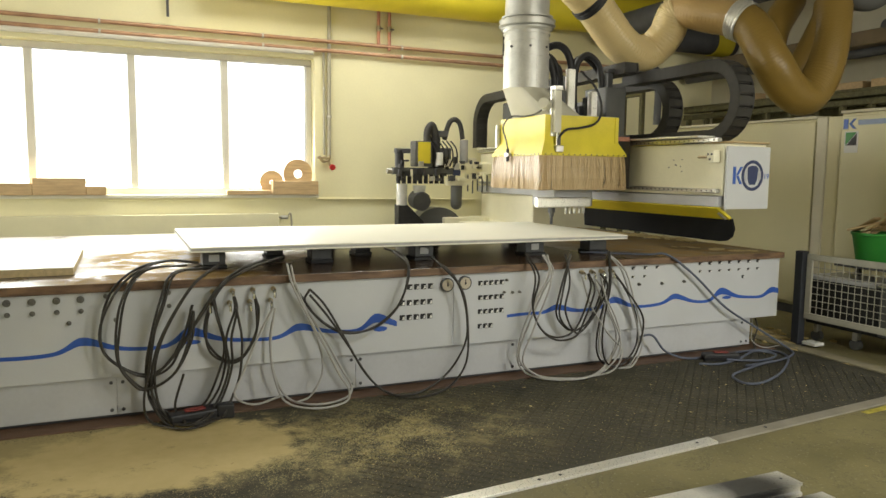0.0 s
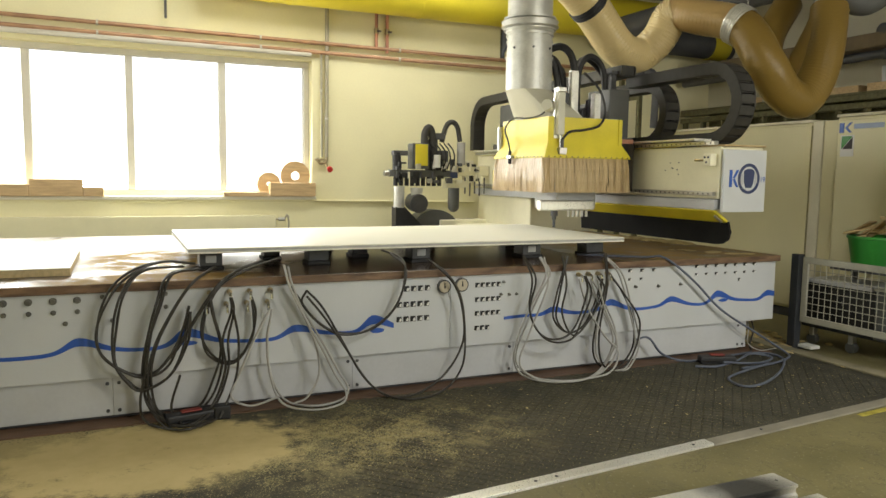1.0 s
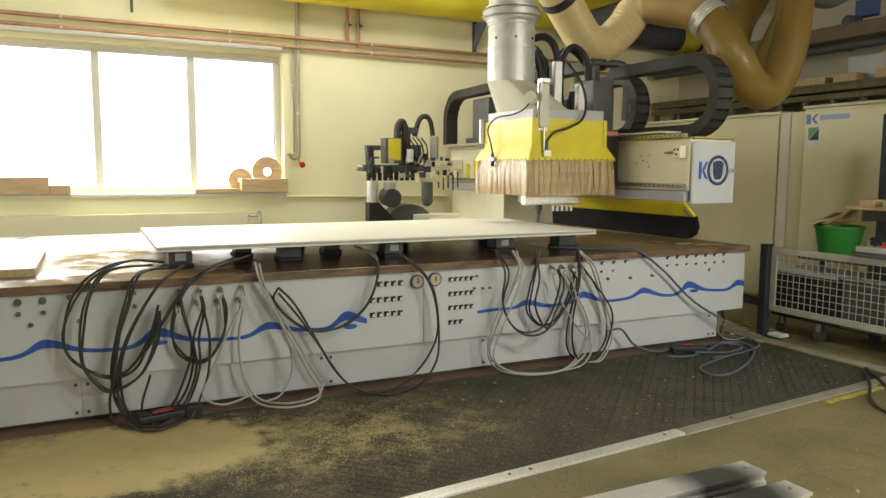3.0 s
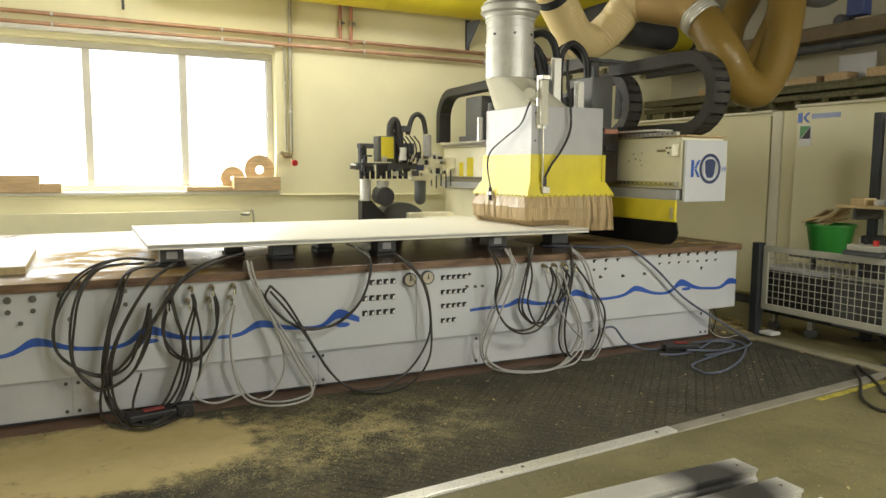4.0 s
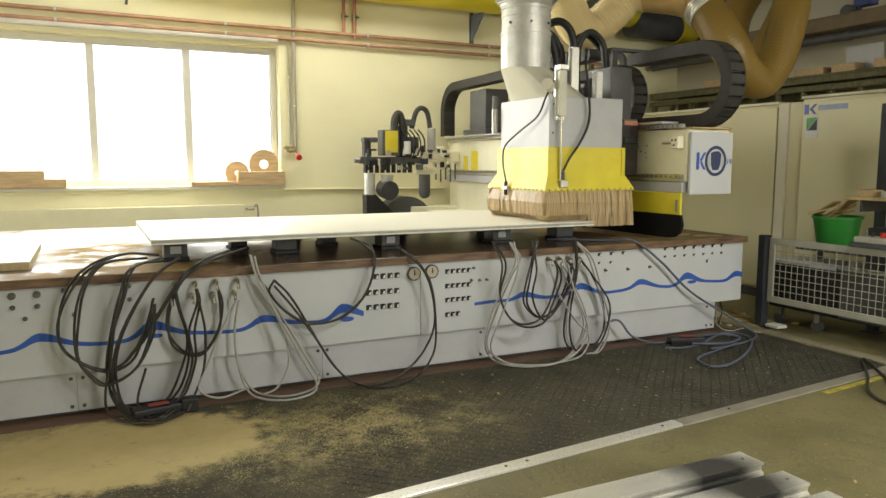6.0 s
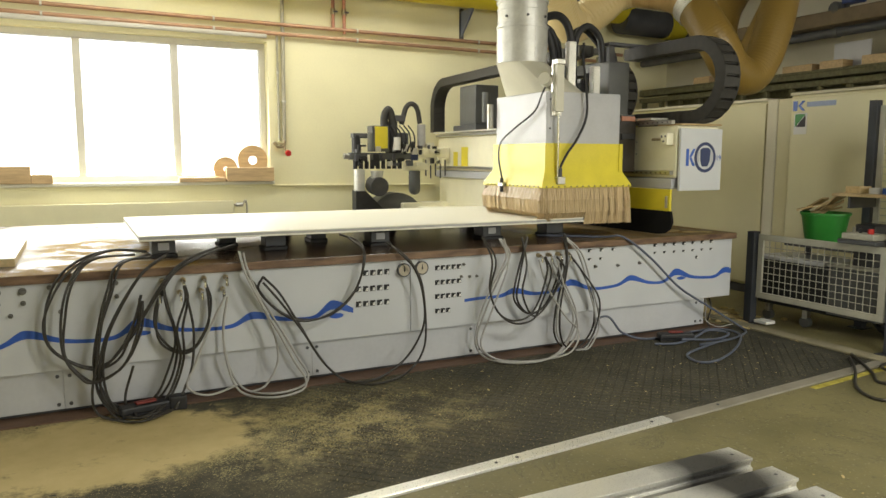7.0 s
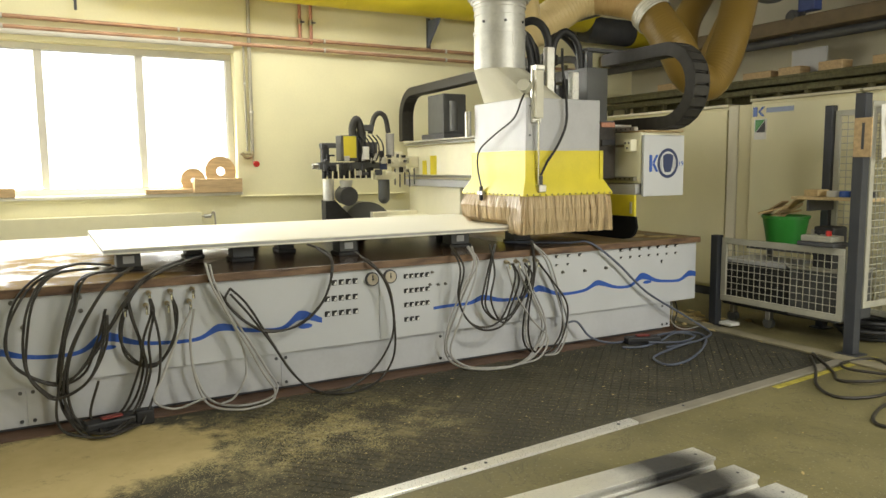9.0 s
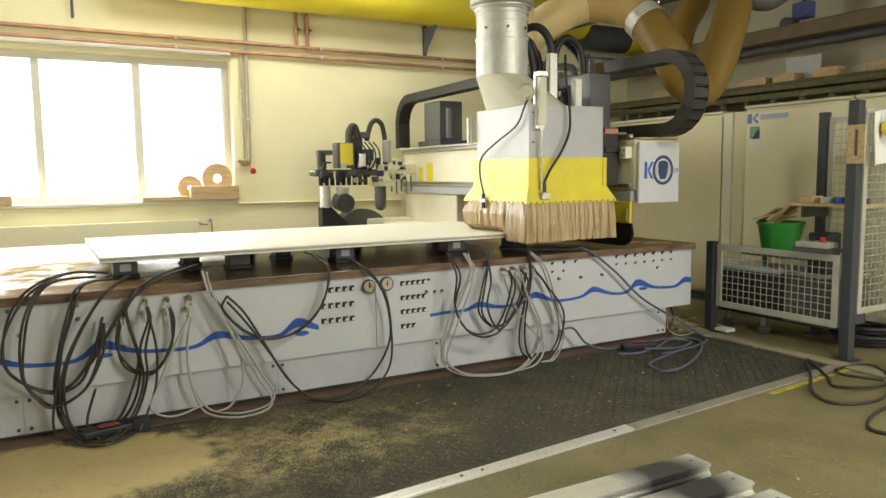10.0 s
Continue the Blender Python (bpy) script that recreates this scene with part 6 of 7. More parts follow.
cable("air_hose", M_CABLE, 0.0078, [(1.097, 0.16, 0.94), (0.894, 0.16, 0.959), (0.712, -0.03, 0.927), (0.585, -0.06, 0.803), (0.528, -0.06, 0.605), (0.543, -0.06, 0.452), (0.662, -0.06, 0.338), (0.786, -0.06, 0.301), (0.9, -0.06, 0.367), (1.003, -0.06, 0.569), (1.039, -0.06, 0.707)], "black rubber air hose looped down the table front", "air hose")
cable("air_hose", M_CABLE, 0.0078, [(1.028, 0.16, 0.925), (0.79, -0.03, 0.931), (0.677, -0.108, 0.805), (0.631, -0.108, 0.607), (0.618, -0.108, 0.405), (0.691, -0.108, 0.278), (0.783, -0.108, 0.223), (0.928, -0.108, 0.306), (1.03, -0.108, 0.507), (1.044, -0.108, 0.68)], "black rubber air hose looped down the table front", "air hose")
cable("air_hose", M_CABLE, 0.0078, [(1.114, 0.16, 0.922), (0.909, -0.156, 0.901), (0.874, -0.156, 0.768), (0.823, -0.156, 0.602), (0.785, -0.156, 0.367), (0.748, -0.156, 0.165), (0.776, -0.156, 0.041), (0.908, -0.318, 0.032), (1.015, -0.35, 0.032), (1.172, -0.232, 0.032)], "black rubber air hose looped down the table front", "air hose")
cable("air_hose", M_CABLE, 0.0078, [(1.113, -0.03, 0.927), (0.948, -0.03, 0.899), (0.877, -0.084, 0.722), (0.808, -0.084, 0.52), (0.777, -0.084, 0.315), (0.813, -0.084, 0.136), (0.89, -0.084, 0.038), (0.983, -0.157, 0.032), (1.105, -0.084, 0.065), (1.193, -0.084, 0.2), (1.231, -0.084, 0.413), (1.185, -0.084, 0.631), (1.164, -0.084, 0.756)], "black rubber air hose looped down the table front", "air hose")
cable("air_hose", M_CABLE, 0.0078, [(1.197, -0.03, 0.941), (1.053, -0.132, 0.857), (0.937, -0.132, 0.692), (0.837, -0.132, 0.494), (0.794, -0.132, 0.308), (0.81, -0.132, 0.116), (0.913, -0.237, 0.032), (1.039, -0.255, 0.032), (1.168, -0.132, 0.109), (1.24, -0.132, 0.316), (1.227, -0.132, 0.496), (1.281, -0.132, 0.669), (1.276, -0.132, 0.758)], "black rubber air hose looped down the table front", "air hose")
cable("air_hose", M_CABLE, 0.0078, [(1.637, 0.16, 0.957), (1.385, -0.03, 0.915), (1.242, -0.06, 0.837), (1.138, -0.06, 0.683), (1.108, -0.06, 0.526), (1.159, -0.06, 0.407), (1.239, -0.06, 0.342), (1.337, -0.06, 0.362), (1.416, -0.06, 0.501), (1.44, -0.06, 0.645), (1.413, -0.06, 0.749)], "black rubber air hose looped down the table front", "air hose")
cable("air_hose", M_CABLE, 0.0078, [(1.525, 0.16, 0.942), (1.316, -0.03, 0.901), (1.186, -0.108, 0.812), (1.032, -0.108, 0.577), (0.898, -0.108, 0.379), (0.816, -0.108, 0.3), (0.797, -0.108, 0.18), (0.885, -0.172, 0.032), (1.02, -0.3, 0.032), (1.156, -0.226, 0.032)], "black rubber air hose looped down the table front", "air hose")
cable("air_hose", M_CABLE, 0.0078, [(1.288, -0.156, 0.69), (1.318, -0.156, 0.493), (1.304, -0.156, 0.28), (1.257, -0.156, 0.141), (1.19, -0.217, 0.032)], "black rubber air hose looped down the table front", "air hose")
cable("air_hose", M_CABLE, 0.0078, [(1.03, -0.084, 0.694), (1.0, -0.084, 0.504), (0.899, -0.084, 0.373)], "black rubber air hose looped down the table front", "air hose")
cable("air_hose", M_CABLE, 0.0078, [(0.975, -0.132, 0.3), (0.921, -0.132, 0.102), (0.975, -0.261, 0.032)], "black rubber air hose looped down the table front", "air hose")
cable("air_hose", M_GREYCAB, 0.0074, [(1.628, -0.03, 0.931), (1.664, -0.06, 0.779), (1.773, -0.06, 0.586), (1.885, -0.06, 0.388), (1.981, -0.06, 0.206), (2.047, -0.06, 0.082), (1.979, -0.131, 0.032), (1.774, -0.19, 0.032), (1.619, -0.06, 0.053), (1.53, -0.06, 0.232), (1.508, -0.06, 0.457), (1.543, -0.06, 0.657)], "grey plastic hose hanging in a loop", "air hose")
cable("air_hose", M_GREYCAB, 0.0074, [(1.653, -0.03, 0.922), (1.661, -0.108, 0.823), (1.743, -0.108, 0.597), (1.816, -0.108, 0.404), (1.834, -0.108, 0.214), (1.757, -0.108, 0.07), (1.664, -0.108, 0.035)], "grey plastic hose hanging in a loop", "air hose")
cable("air_hose", M_GREYCAB, 0.0074, [(1.511, -0.156, 0.676), (1.411, -0.156, 0.486), (1.321, -0.156, 0.278), (1.268, -0.156, 0.14), (1.387, -0.156, 0.068), (1.564, -0.156, 0.106)], "grey plastic hose hanging in a loop", "air hose")
cable("cable", M_CABLE, 0.0078, [(1.761, -0.084, 0.77), (1.861, -0.084, 0.659), (1.975, -0.084, 0.462), (2.111, -0.084, 0.218), (2.232, -0.084, 0.068), (2.341, -0.234, 0.032), (2.527, -0.28, 0.032), (2.778, -0.095, 0.032), (2.892, -0.084, 0.183), (2.901, -0.084, 0.43), (2.862, -0.084, 0.677), (2.75, -0.084, 0.844), (2.656, -0.03, 0.921)], "black cable hanging in a wide loop before the table", "cable")
cable("cable", M_CABLE, 0.0078, [(1.75, -0.132, 0.741), (1.867, -0.132, 0.593), (2.0, -0.132, 0.394), (2.136, -0.132, 0.17), (2.291, -0.147, 0.032), (2.479, -0.193, 0.032), (2.716, -0.132, 0.122), (2.854, -0.132, 0.321), (2.868, -0.132, 0.523), (2.803, -0.132, 0.748), (2.664, -0.132, 0.893), (2.7, 0.16, 0.919)], "black cable hanging in a wide loop before the table", "cable")
cable("cable", M_CABLE, 0.0078, [(2.354, 0.16, 0.992), (2.481, 0.16, 0.939), (2.462, -0.03, 0.889), (2.422, -0.06, 0.699), (2.32, -0.06, 0.548), (2.159, -0.06, 0.462), (1.962, -0.06, 0.477), (1.81, -0.06, 0.583), (1.7, -0.06, 0.74), (1.635, -0.06, 0.835)], "black cable hanging in a wide loop before the table", "cable")
cable("cable", M_CABLE, 0.0078, [(2.417, 0.16, 0.969), (2.44, -0.108, 0.88), (2.364, -0.108, 0.632), (2.183, -0.108, 0.489), (1.987, -0.108, 0.466), (1.836, -0.108, 0.553), (1.726, -0.108, 0.691), (1.756, -0.108, 0.774)], "black cable hanging in a wide loop before the table", "cable")
cable("cable", M_CABLE, 0.0078, [(3.392, -0.03, 0.936), (3.403, -0.156, 0.783), (3.385, -0.156, 0.576), (3.452, -0.156, 0.403), (3.576, -0.156, 0.321), (3.725, -0.156, 0.339), (3.821, -0.156, 0.462), (3.889, -0.156, 0.674), (3.86, -0.156, 0.783)], "black cable looped below the table edge", "cable")
cable("cable", M_CABLE, 0.0078, [(3.787, -0.03, 0.922), (3.686, -0.084, 0.631), (3.667, -0.084, 0.459), (3.772, -0.084, 0.342), (3.899, -0.084, 0.376), (4.024, -0.084, 0.523), (4.078, -0.084, 0.741)], "black cable looped below the table edge", "cable")
cable("cable", M_CABLE, 0.0078, [(3.737, -0.03, 0.924), (3.717, -0.132, 0.722), (3.684, -0.132, 0.51), (3.791, -0.132, 0.328), (3.941, -0.132, 0.449), (4.062, -0.132, 0.661), (3.99, -0.132, 0.774)], "black cable looped below the table edge", "cable")
cable("cable", M_CABLE, 0.0076, [(4.126, -0.03, 0.932), (4.13, -0.06, 0.691), (4.047, -0.06, 0.383), (4.029, -0.06, 0.16), (4.114, -0.06, 0.038), (4.255, -0.09, 0.032), (4.41, -0.06, 0.172), (4.399, -0.06, 0.403), (4.278, -0.06, 0.638), (4.164, -0.06, 0.756)], "black cable looped below the table edge", "cable")
cable("air_hose", M_GREYCAB, 0.0074, [(3.538, -0.03, 0.922), (3.552, -0.108, 0.812), (3.474, -0.108, 0.646), (3.36, -0.108, 0.442), (3.295, -0.108, 0.193), (3.37, -0.108, 0.058), (3.499, -0.255, 0.032), (3.786, -0.303, 0.032), (4.104, -0.108, 0.074), (4.175, -0.108, 0.293), (4.003, -0.108, 0.616), (3.946, -0.108, 0.751)], "pale grey plastic hose hanging in a tangle", "air hose")
cable("air_hose", M_GREYCAB, 0.0074, [(3.577, -0.03, 0.921), (3.539, -0.156, 0.735), (3.404, -0.156, 0.406), (3.316, -0.156, 0.16), (3.472, -0.181, 0.032), (3.635, -0.308, 0.032), (4.027, -0.18, 0.032), (4.186, -0.156, 0.213), (4.05, -0.156, 0.534), (3.974, -0.156, 0.756)], "pale grey plastic hose hanging in a tangle", "air hose")
cable("air_hose", M_GREYCAB, 0.0074, [(4.127, -0.03, 0.91), (4.226, -0.084, 0.779), (4.318, -0.084, 0.55), (4.416, -0.084, 0.223), (4.318, -0.115, 0.032), (4.16, -0.179, 0.032)], "pale grey plastic hose hanging in a tangle", "air hose")
cable("air_hose", M_GREYCAB, 0.0074, [(3.826, -0.132, 0.76), (3.911, -0.132, 0.538), (4.077, -0.132, 0.306), (4.217, -0.132, 0.159), (4.089, -0.204, 0.032), (3.786, -0.303, 0.032)], "pale grey plastic hose hanging in a tangle", "air hose")
cable("air_hose", M_GREYCAB, 0.0074, [(4.165, -0.06, 0.734), (4.071, -0.06, 0.426), (4.056, -0.06, 0.157), (4.098, -0.12, 0.032), (3.853, -0.28, 0.032)], "pale grey plastic hose hanging in a tangle", "air hose")
cable("air_hose", M_CABLE, 0.0078, [(1.099, 0.16, 0.94), (0.91, 0.16, 0.959), (0.722, -0.03, 0.913), (0.603, -0.108, 0.796), (0.524, -0.108, 0.601), (0.55, -0.108, 0.448), (0.679, -0.108, 0.334), (0.795, -0.108, 0.298), (0.915, -0.108, 0.363), (0.994, -0.108, 0.565), (1.038, -0.108, 0.716)], "black rubber air hose looped down the table front", "air hose")
cable("air_hose", M_CABLE, 0.0078, [(1.023, 0.16, 0.925), (0.77, -0.03, 0.931), (0.659, -0.156, 0.807), (0.612, -0.156, 0.612), (0.615, -0.156, 0.411), (0.683, -0.156, 0.285), (0.759, -0.156, 0.233), (0.918, -0.156, 0.312), (1.008, -0.156, 0.512), (1.036, -0.156, 0.689)], "black rubber air hose looped down the table front", "air hose")
cable("air_hose", M_CABLE, 0.0078, [(1.106, -0.03, 0.927), (0.929, -0.03, 0.9), (0.853, -0.084, 0.737), (0.799, -0.084, 0.534), (0.765, -0.084, 0.33), (0.786, -0.084, 0.153), (0.881, -0.084, 0.054), (0.965, -0.106, 0.032), (1.088, -0.084, 0.082), (1.162, -0.084, 0.218), (1.22, -0.084, 0.428), (1.175, -0.084, 0.646), (1.157, -0.084, 0.757)], "black rubber air hose looped down the table front", "air hose")
cable("air_hose", M_CABLE, 0.0078, [(1.204, -0.03, 0.941), (1.057, -0.132, 0.856), (0.945, -0.132, 0.694), (0.848, -0.132, 0.495), (0.811, -0.132, 0.309), (0.835, -0.132, 0.115), (0.923, -0.233, 0.032), (1.066, -0.258, 0.032), (1.188, -0.132, 0.109), (1.259, -0.132, 0.317), (1.259, -0.132, 0.496), (1.296, -0.132, 0.67), (1.283, -0.132, 0.757)], "black rubber air hose looped down the table front", "air hose")
cable("air_hose", M_CABLE, 0.0078, [(1.636, 0.16, 0.957), (1.398, -0.03, 0.915), (1.228, -0.06, 0.824), (1.143, -0.06, 0.67), (1.116, -0.06, 0.512), (1.145, -0.06, 0.395), (1.246, -0.06, 0.327), (1.332, -0.06, 0.348), (1.417, -0.06, 0.487), (1.425, -0.06, 0.633), (1.413, -0.06, 0.749)], "black rubber air hose looped down the table front", "air hose")
cable("air_hose", M_CABLE, 0.0078, [(1.518, 0.16, 0.943), (1.312, -0.03, 0.901), (1.182, -0.108, 0.789), (1.024, -0.108, 0.554), (0.875, -0.108, 0.358), (0.794, -0.108, 0.279), (0.779, -0.108, 0.159), (0.871, -0.236, 0.032), (0.993, -0.357, 0.032), (1.151, -0.224, 0.032)], "black rubber air hose looped down the table front", "air hose")
cable("cable", M_CABLE, 0.0078, [(3.399, -0.03, 0.935), (3.434, -0.156, 0.782), (3.39, -0.156, 0.552), (3.473, -0.156, 0.378), (3.608, -0.156, 0.295), (3.769, -0.156, 0.312), (3.843, -0.156, 0.436), (3.926, -0.156, 0.648), (3.868, -0.156, 0.783)], "black cable looped below the table edge", "cable")
cable("cable", M_CABLE, 0.0078, [(3.782, -0.03, 0.922), (3.661, -0.084, 0.632), (3.64, -0.084, 0.463), (3.762, -0.084, 0.345), (3.902, -0.084, 0.378), (3.998, -0.084, 0.527), (4.073, -0.084, 0.742)], "black cable looped below the table edge", "cable")
cable("cable", M_CABLE, 0.0076, [(4.14, -0.03, 0.932), (4.09, -0.132, 0.703), (4.034, -0.132, 0.39), (4.037, -0.132, 0.167), (4.106, -0.132, 0.048), (4.267, -0.132, 0.033), (4.381, -0.132, 0.182), (4.408, -0.132, 0.408), (4.233, -0.132, 0.643), (4.124, -0.132, 0.768)], "black cable looped below the table edge", "cable")
cable("air_hose", M_GREYCAB, 0.0074, [(3.547, -0.03, 0.922), (3.616, -0.06, 0.803), (3.531, -0.06, 0.647), (3.428, -0.06, 0.439), (3.336, -0.06, 0.189), (3.425, -0.06, 0.051), (3.532, -0.227, 0.032), (3.844, -0.284, 0.032), (4.164, -0.06, 0.068), (4.243, -0.06, 0.289), (4.079, -0.06, 0.616), (3.989, -0.06, 0.742)], "pale grey plastic hose hanging in a tangle", "air hose")
cable("air_hose", M_GREYCAB, 0.0074, [(4.14, -0.03, 0.91), (4.242, -0.108, 0.781), (4.334, -0.108, 0.548), (4.436, -0.108, 0.222), (4.328, -0.136, 0.032), (4.171, -0.183, 0.032)], "pale grey plastic hose hanging in a tangle", "air hose")
cable("air_hose", M_GREYCAB, 0.0074, [(1.626, -0.03, 0.931), (1.643, -0.156, 0.794), (1.744, -0.156, 0.581), (1.847, -0.156, 0.387), (1.933, -0.156, 0.209), (2.003, -0.156, 0.087), (1.957, -0.211, 0.032), (1.758, -0.268, 0.032), (1.588, -0.156, 0.059), (1.513, -0.156, 0.234), (1.493, -0.156, 0.454), (1.523, -0.156, 0.675)], "grey plastic hose hanging in a loop", "air hose")
cable("cable", M_BLUECAB, 0.0095, [(4.2, 0.45, 0.873), (4.6, 0.10, 0.875), (4.72, -0.03, 0.88), (5.0, -0.06, 0.69), (5.32, -0.07, 0.42), (5.70, -0.10, 0.20), (5.95, -0.20, 0.03), (5.80, -0.36, 0.03), (5.49, -0.46, 0.03), (5.16, -0.48, 0.03)], "blue-grey cable trailing from the table to the floor", "cable")
cable("cable", M_BLUECAB, 0.0095, [(4.42, -0.05, 0.22), (4.55, -0.08, 0.24), (4.68, -0.10, 0.10), (4.90, -0.14, 0.03), (5.3, -0.12, 0.03), (5.72, -0.14, 0.03), (5.74, -0.36, 0.03), (5.37, -0.66, 0.03), (4.98, -0.86, 0.03), (4.78, -0.86, 0.03), (4.84, -0.66, 0.03), (5.14, -0.54, 0.03), (5.42, -0.50, 0.05)], "blue-grey cable coiled on the black mat", "cable")
cable("cable", M_CABLE, 0.007, [(5.86, 0.12, 0.285), (5.84, 0.06, 0.18), (5.76, 0.02, 0.06), (5.70, -0.06, 0.03), (5.55, -0.10, 0.03)], "thin black cable hanging under the table end", "cable")
cable("cable", M_GREYCAB, 0.005, [(5.80, 0.10, 0.285), (5.76, 0.04, 0.20), (5.74, 0.02, 0.08), (5.80, -0.06, 0.027), (6.0, -0.05, 0.027)], "thin grey cable hanging under the table end", "cable")
cable("cable", M_BLUECAB, 0.0095, [(4.85, -0.30, 0.03), (5.02, -0.36, 0.03), (5.3, -0.28, 0.03), (5.55, -0.20, 0.05), (5.68, -0.30, 0.03), (5.42, -0.40, 0.03), (5.1, -0.34, 0.05)], "blue-grey cable coiled on the black mat", "cable")
for k, pts in enumerate(([(5.9, -1.25, 0.03), (5.6, -1.5, 0.035), (5.3, -1.72, 0.012), (5.2, -1.95, 0.012), (5.5, -2.05, 0.012), (5.9, -1.9, 0.012), (6.2, -1.7, 0.03), (6.5, -1.62, 0.012)],
                         [(6.0, -1.20, 0.03), (5.72, -1.55, 0.012), (5.55, -1.72, 0.012), (5.7, -1.9, 0.034), (6.05, -1.8, 0.012), (6.25, -1.55, 0.03), (6.0, -1.45, 0.012), (5.8, -1.62, 0.034), (5.9, -1.85, 0.034)],
                         [(6.3, -1.85, 0.012), (5.7, -2.1, 0.012), (5.2, -2.2, 0.012), (4.92, -2.35, 0.012), (5.05, -2.55, 0.012), (5.4, -2.65, 0.012), (5.9, -2.6, 0.012)])):
    cable("cable", M_CABLE, 0.011, pts, "black cable coiled on the concrete floor", "cable")
for x, y, rz in ((1.04, -0.17, 12), (5.14, -0.24, -20)):
    p = thing("hand_valve", "black foot switch with red button lying under the cables", "switch", at=(x, y, 0.02), rz=rz)
    part("body", bx(-0.16, 0.14, -0.045, 0.045, 0.014, 0.06, 0.012, 2), M_BLACK, p)
    part("red_cap", bx(-0.07, 0.05, -0.024, 0.024, 0.061, 0.074, 0.006, 2), M_DARKRED, p, "red cap")
    part("foot", bx(-0.15, 0.13, -0.04, 0.04, 0.0, 0.014), M_BLACK, p)
bracket = thing("plug_housing", "black plug housing hanging at the cable end", "plug")
part("shell", bx(1.16, 1.26, -0.2, -0.12, 0.012, 0.10, 0.01, 2), M_BLACK, bracket)

# chips strewn on the mat and the floor
rng = random.Random(31)
bm = bmesh.new()
for k in range(190):
    u = rng.random()
    if u < 0.75:
        x, y, z = rng.uniform(0.9, 5.9), rng.uniform(-1.35, -0.2), 0.0195
    else:
        x, y, z = rng.uniform(2.2, 6.0), rng.uniform(-3.6, -1.7), 0.002
    s = rng.uniform(0.002, 0.006) * (1.8 if rng.random() < 0.06 else 1)
    bmesh.ops.create_icosphere(bm, subdivisions=1, radius=s, matrix=Matrix.Translation((x, y, z)) @ pose(0, 0, 0, 0, 0, rng.uniform(0, 180)) @ Matrix.Diagonal((rng.uniform(1, 3), 1, 0.35, 1)))
tagged(link_mesh("wood_chips", bm, M_DUST), "pale wood chips strewn over mat and floor", "wood chips", kind="stuff")
# cables leaving the head down to the hood
def cable_pair(up, down, r, n):
    """A cable in short stiff pieces, with its line for the raised and for the lowered hood."""
    lines = []
    for pts in (up, down):
        line = smooth_path(pts, 10)
        run = [0.0]
        for p, q in zip(line, line[1:]):
            run.append(run[-1] + (q - p).length)
        lines.append((line, run))
    def at(i, f):
        line, run = lines[i]
        s = run[-1] * f
        j = max(k for k in range(len(run) - 1) if run[k] <= s + 1e-9)
        return line[j].lerp(line[j + 1], (s - run[j]) / (run[j + 1] - run[j]))
    seg = max(run[-1] for _, run in lines) / n
    me = bpy.data.meshes.new("cable_piece")
    bm = cy((0, 0, -seg * 0.56), (0, 0, seg * 0.56), r, 8)
    bm.to_mesh(me)
    bm.free()
    me.materials.append(M_BLACK)
    me.shade_smooth()
    me.set_sharp_from_angle(angle=radians(60))
    made = []
    for k in range(n):
        ob = new("cable_piece", me)
        ob.parent = head
        def rows(u, k=k):
            a, b = at(0, k / n).lerp(at(1, k / n), u), at(0, (k + 1) / n).lerp(at(1, (k + 1) / n), u)
            return Matrix.Translation((a + b) / 2) @ (b - a).to_track_quat("Z", "Y").to_matrix().to_4x4()
        made.append((ob, rows))
    return made


HEAD_CABLES = cable_pair(
    [(4.20, 0.08, 2.22), (4.11, 0.15, 2.08), (4.08, 0.35, 2.05), (4.06, 0.60, 2.06), (4.05, 0.73, 1.97), (4.05, 0.67, 1.86), (4.035, 0.60, 1.76)],
    [(4.20, 0.08, 2.22), (4.11, 0.10, 2.05), (4.10, 0.20, 1.90), (4.08, 0.45, 1.78), (4.06, 0.66, 1.66), (4.05, 0.68, 1.52), (4.035, 0.60, 1.355)], 0.0075, 26)
HEAD_CABLES += cable_pair(
    [(4.50, 0.10, 2.45), (4.62, 0.03, 2.30), (4.68, 0.02, 2.12), (4.62, 0.01, 1.99), (4.45, 0.0, 1.94), (4.30, 0.0, 1.92), (4.235, 0.02, 1.85)],
    [(4.50, 0.10, 2.45), (4.44, 0.02, 2.30), (4.48, 0.02, 2.05), (4.49, 0.03, 1.85), (4.40, 0.02, 1.68), (4.29, 0.01, 1.55), (4.235, 0.02, 1.445)], 0.0105, 26)


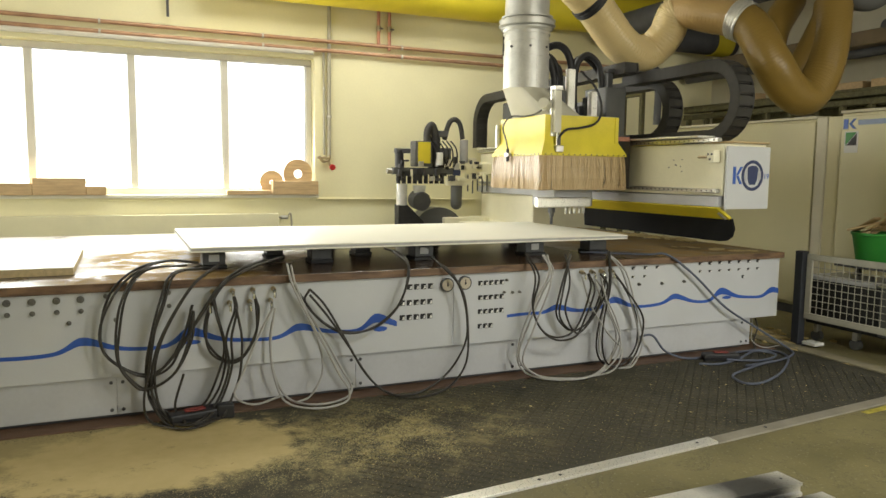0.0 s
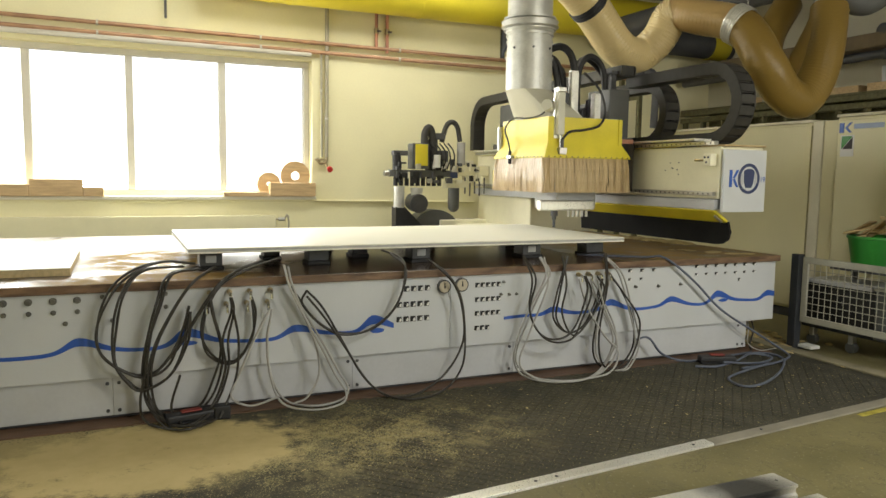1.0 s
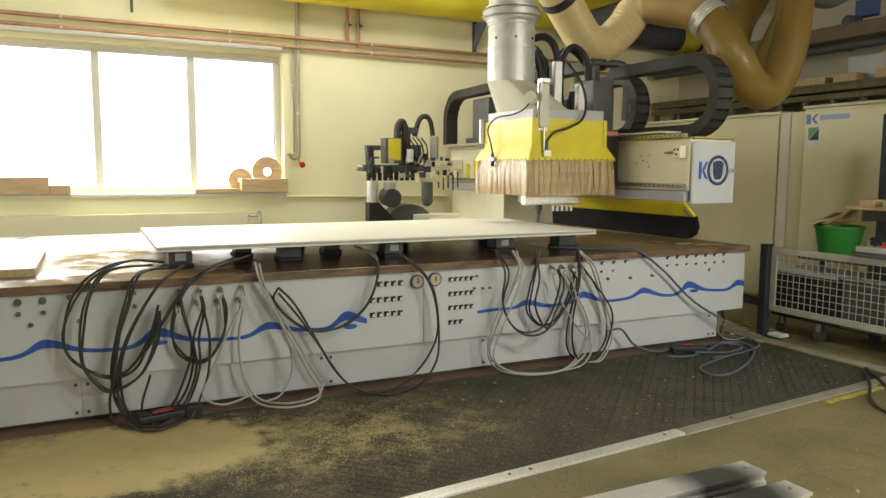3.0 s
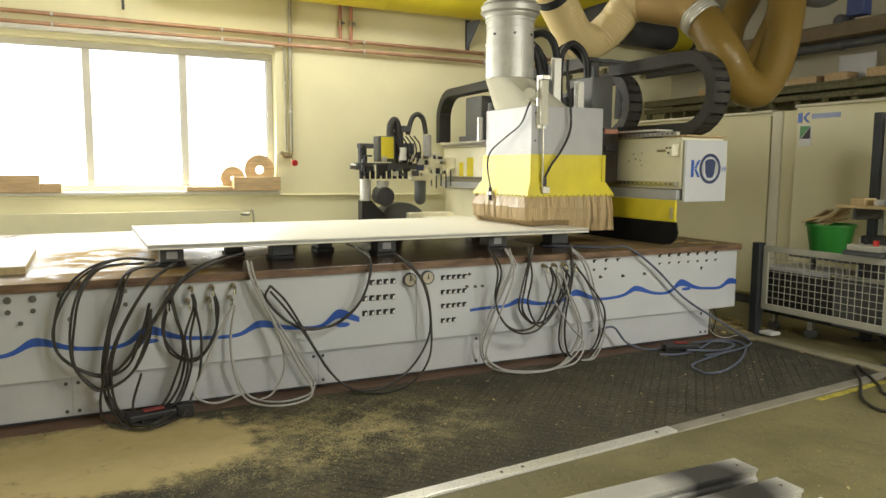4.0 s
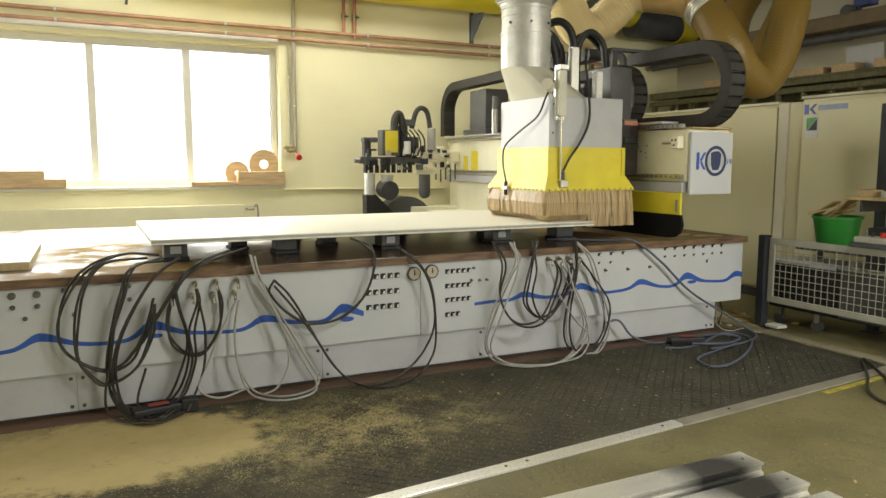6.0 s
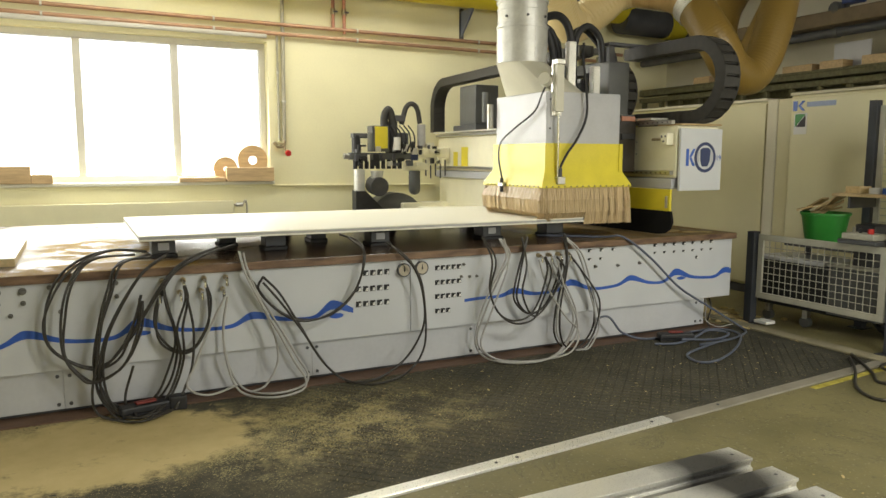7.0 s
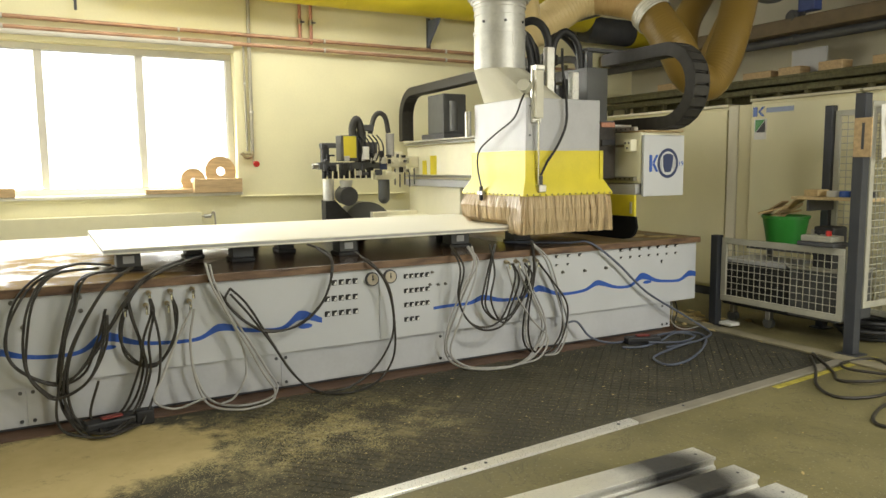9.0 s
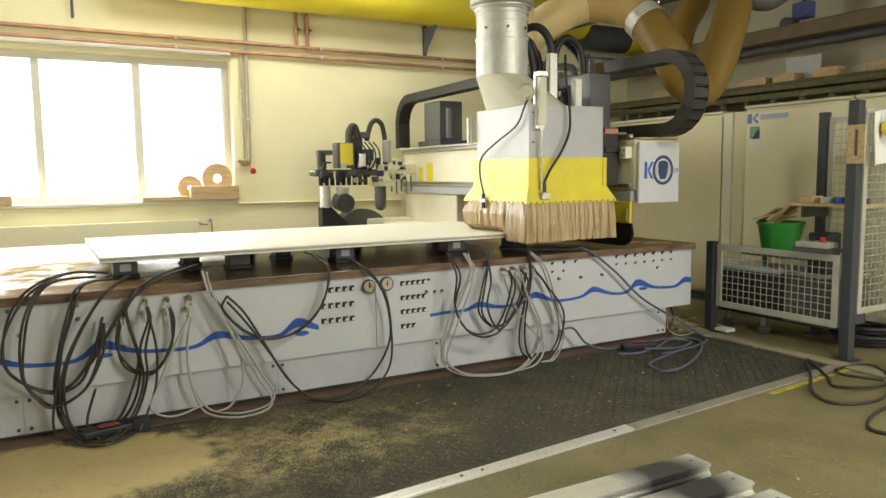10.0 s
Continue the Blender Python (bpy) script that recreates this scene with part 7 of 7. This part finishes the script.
# ---------- what moves ----------
def motions():
    def head_y(t):
        return 0.87 - 0.0995 * t
    times = [0, 2, 4, 6, 8, 10]
    walk(head, [(t, pose(0, head_y(t), 0)) for t in times])
    hood_z = ((0, 1.69), (2.4, 1.69), (2.8, 1.68), (3.2, 1.48), (3.6, 1.295), (3.8, 1.285), (6, 1.283), (10, 1.28))
    walk(hood, [(t, pose(0, 0, z)) for t, z in hood_z])
    for ob, rows in HEAD_CABLES:
        walk(ob, [(t, rows((1.69 - z) / 0.41)) for t, z in hood_z])
    def hood_at(t):
        for (t0, z0), (t1, z1) in zip(hood_z, hood_z[1:]):
            if t0 <= t <= t1:
                return z0 + (z1 - z0) * (t - t0) / (t1 - t0)
    def room_under(c, t):
        """Free height below the rim: down to the panel, or past its edges down to the table."""
        x, y, z = c.x, c.y + head_y(t), c.z + hood_at(t)
        off = max((x - 4.46) / 0.13, (0.22 - y) / 0.13, 0.0)
        return z - 1.036 + min(off, 1.0) * 0.17
    for pieces, c, turn, va, vb in TUFTS:
        rows = [(t, tuft_poses(c, turn, va, vb, room_under(c, t))) for t in (0, 2.8, 3.2, 3.35, 3.45, 3.6, 3.8, 4.5, 5, 5.5, 6, 6.25, 6.5, 6.75, 7, 7.25, 7.5, 7.75, 8, 8.25, 8.5, 9, 9.5, 10)]
        for k, ob in enumerate(pieces):
            walk(ob, [(t, m[k]) for t, m in rows])
    walk(flap, [(t, pose(BX - 0.02, 0, 1.27, 0, a, 0)) for t, a in ((0, -58), (2.4, -58), (2.8, -56), (3.3, -25), (3.7, -2), (4, 0), (10, 0))])
    walk(curtain, [(t, pose(0, 0, -0.185, 0, a, 0)) for t, a in ((0, 52), (2.4, 52), (2.8, 50), (3.3, 22), (3.7, 2), (4, 0), (10, 0))])
    for k, ob in enumerate(CHAIN_LINKS):
        walk(ob, [(t, chain_pose((k + 0.5) * PITCH, 0.24 + (head_y(t) - 0.87) / 2)) for t in range(11)])
    far = [hose_rows((0.87 - head_y(t)) / 0.995) for t in (0, 2.5, 5, 7.5, 10)]
    for k, ob in enumerate(HOSE_RINGS):
        walk(ob, [(t, far[i][k]) for i, t in enumerate((0, 2.5, 5, 7.5, 10))])


motions()
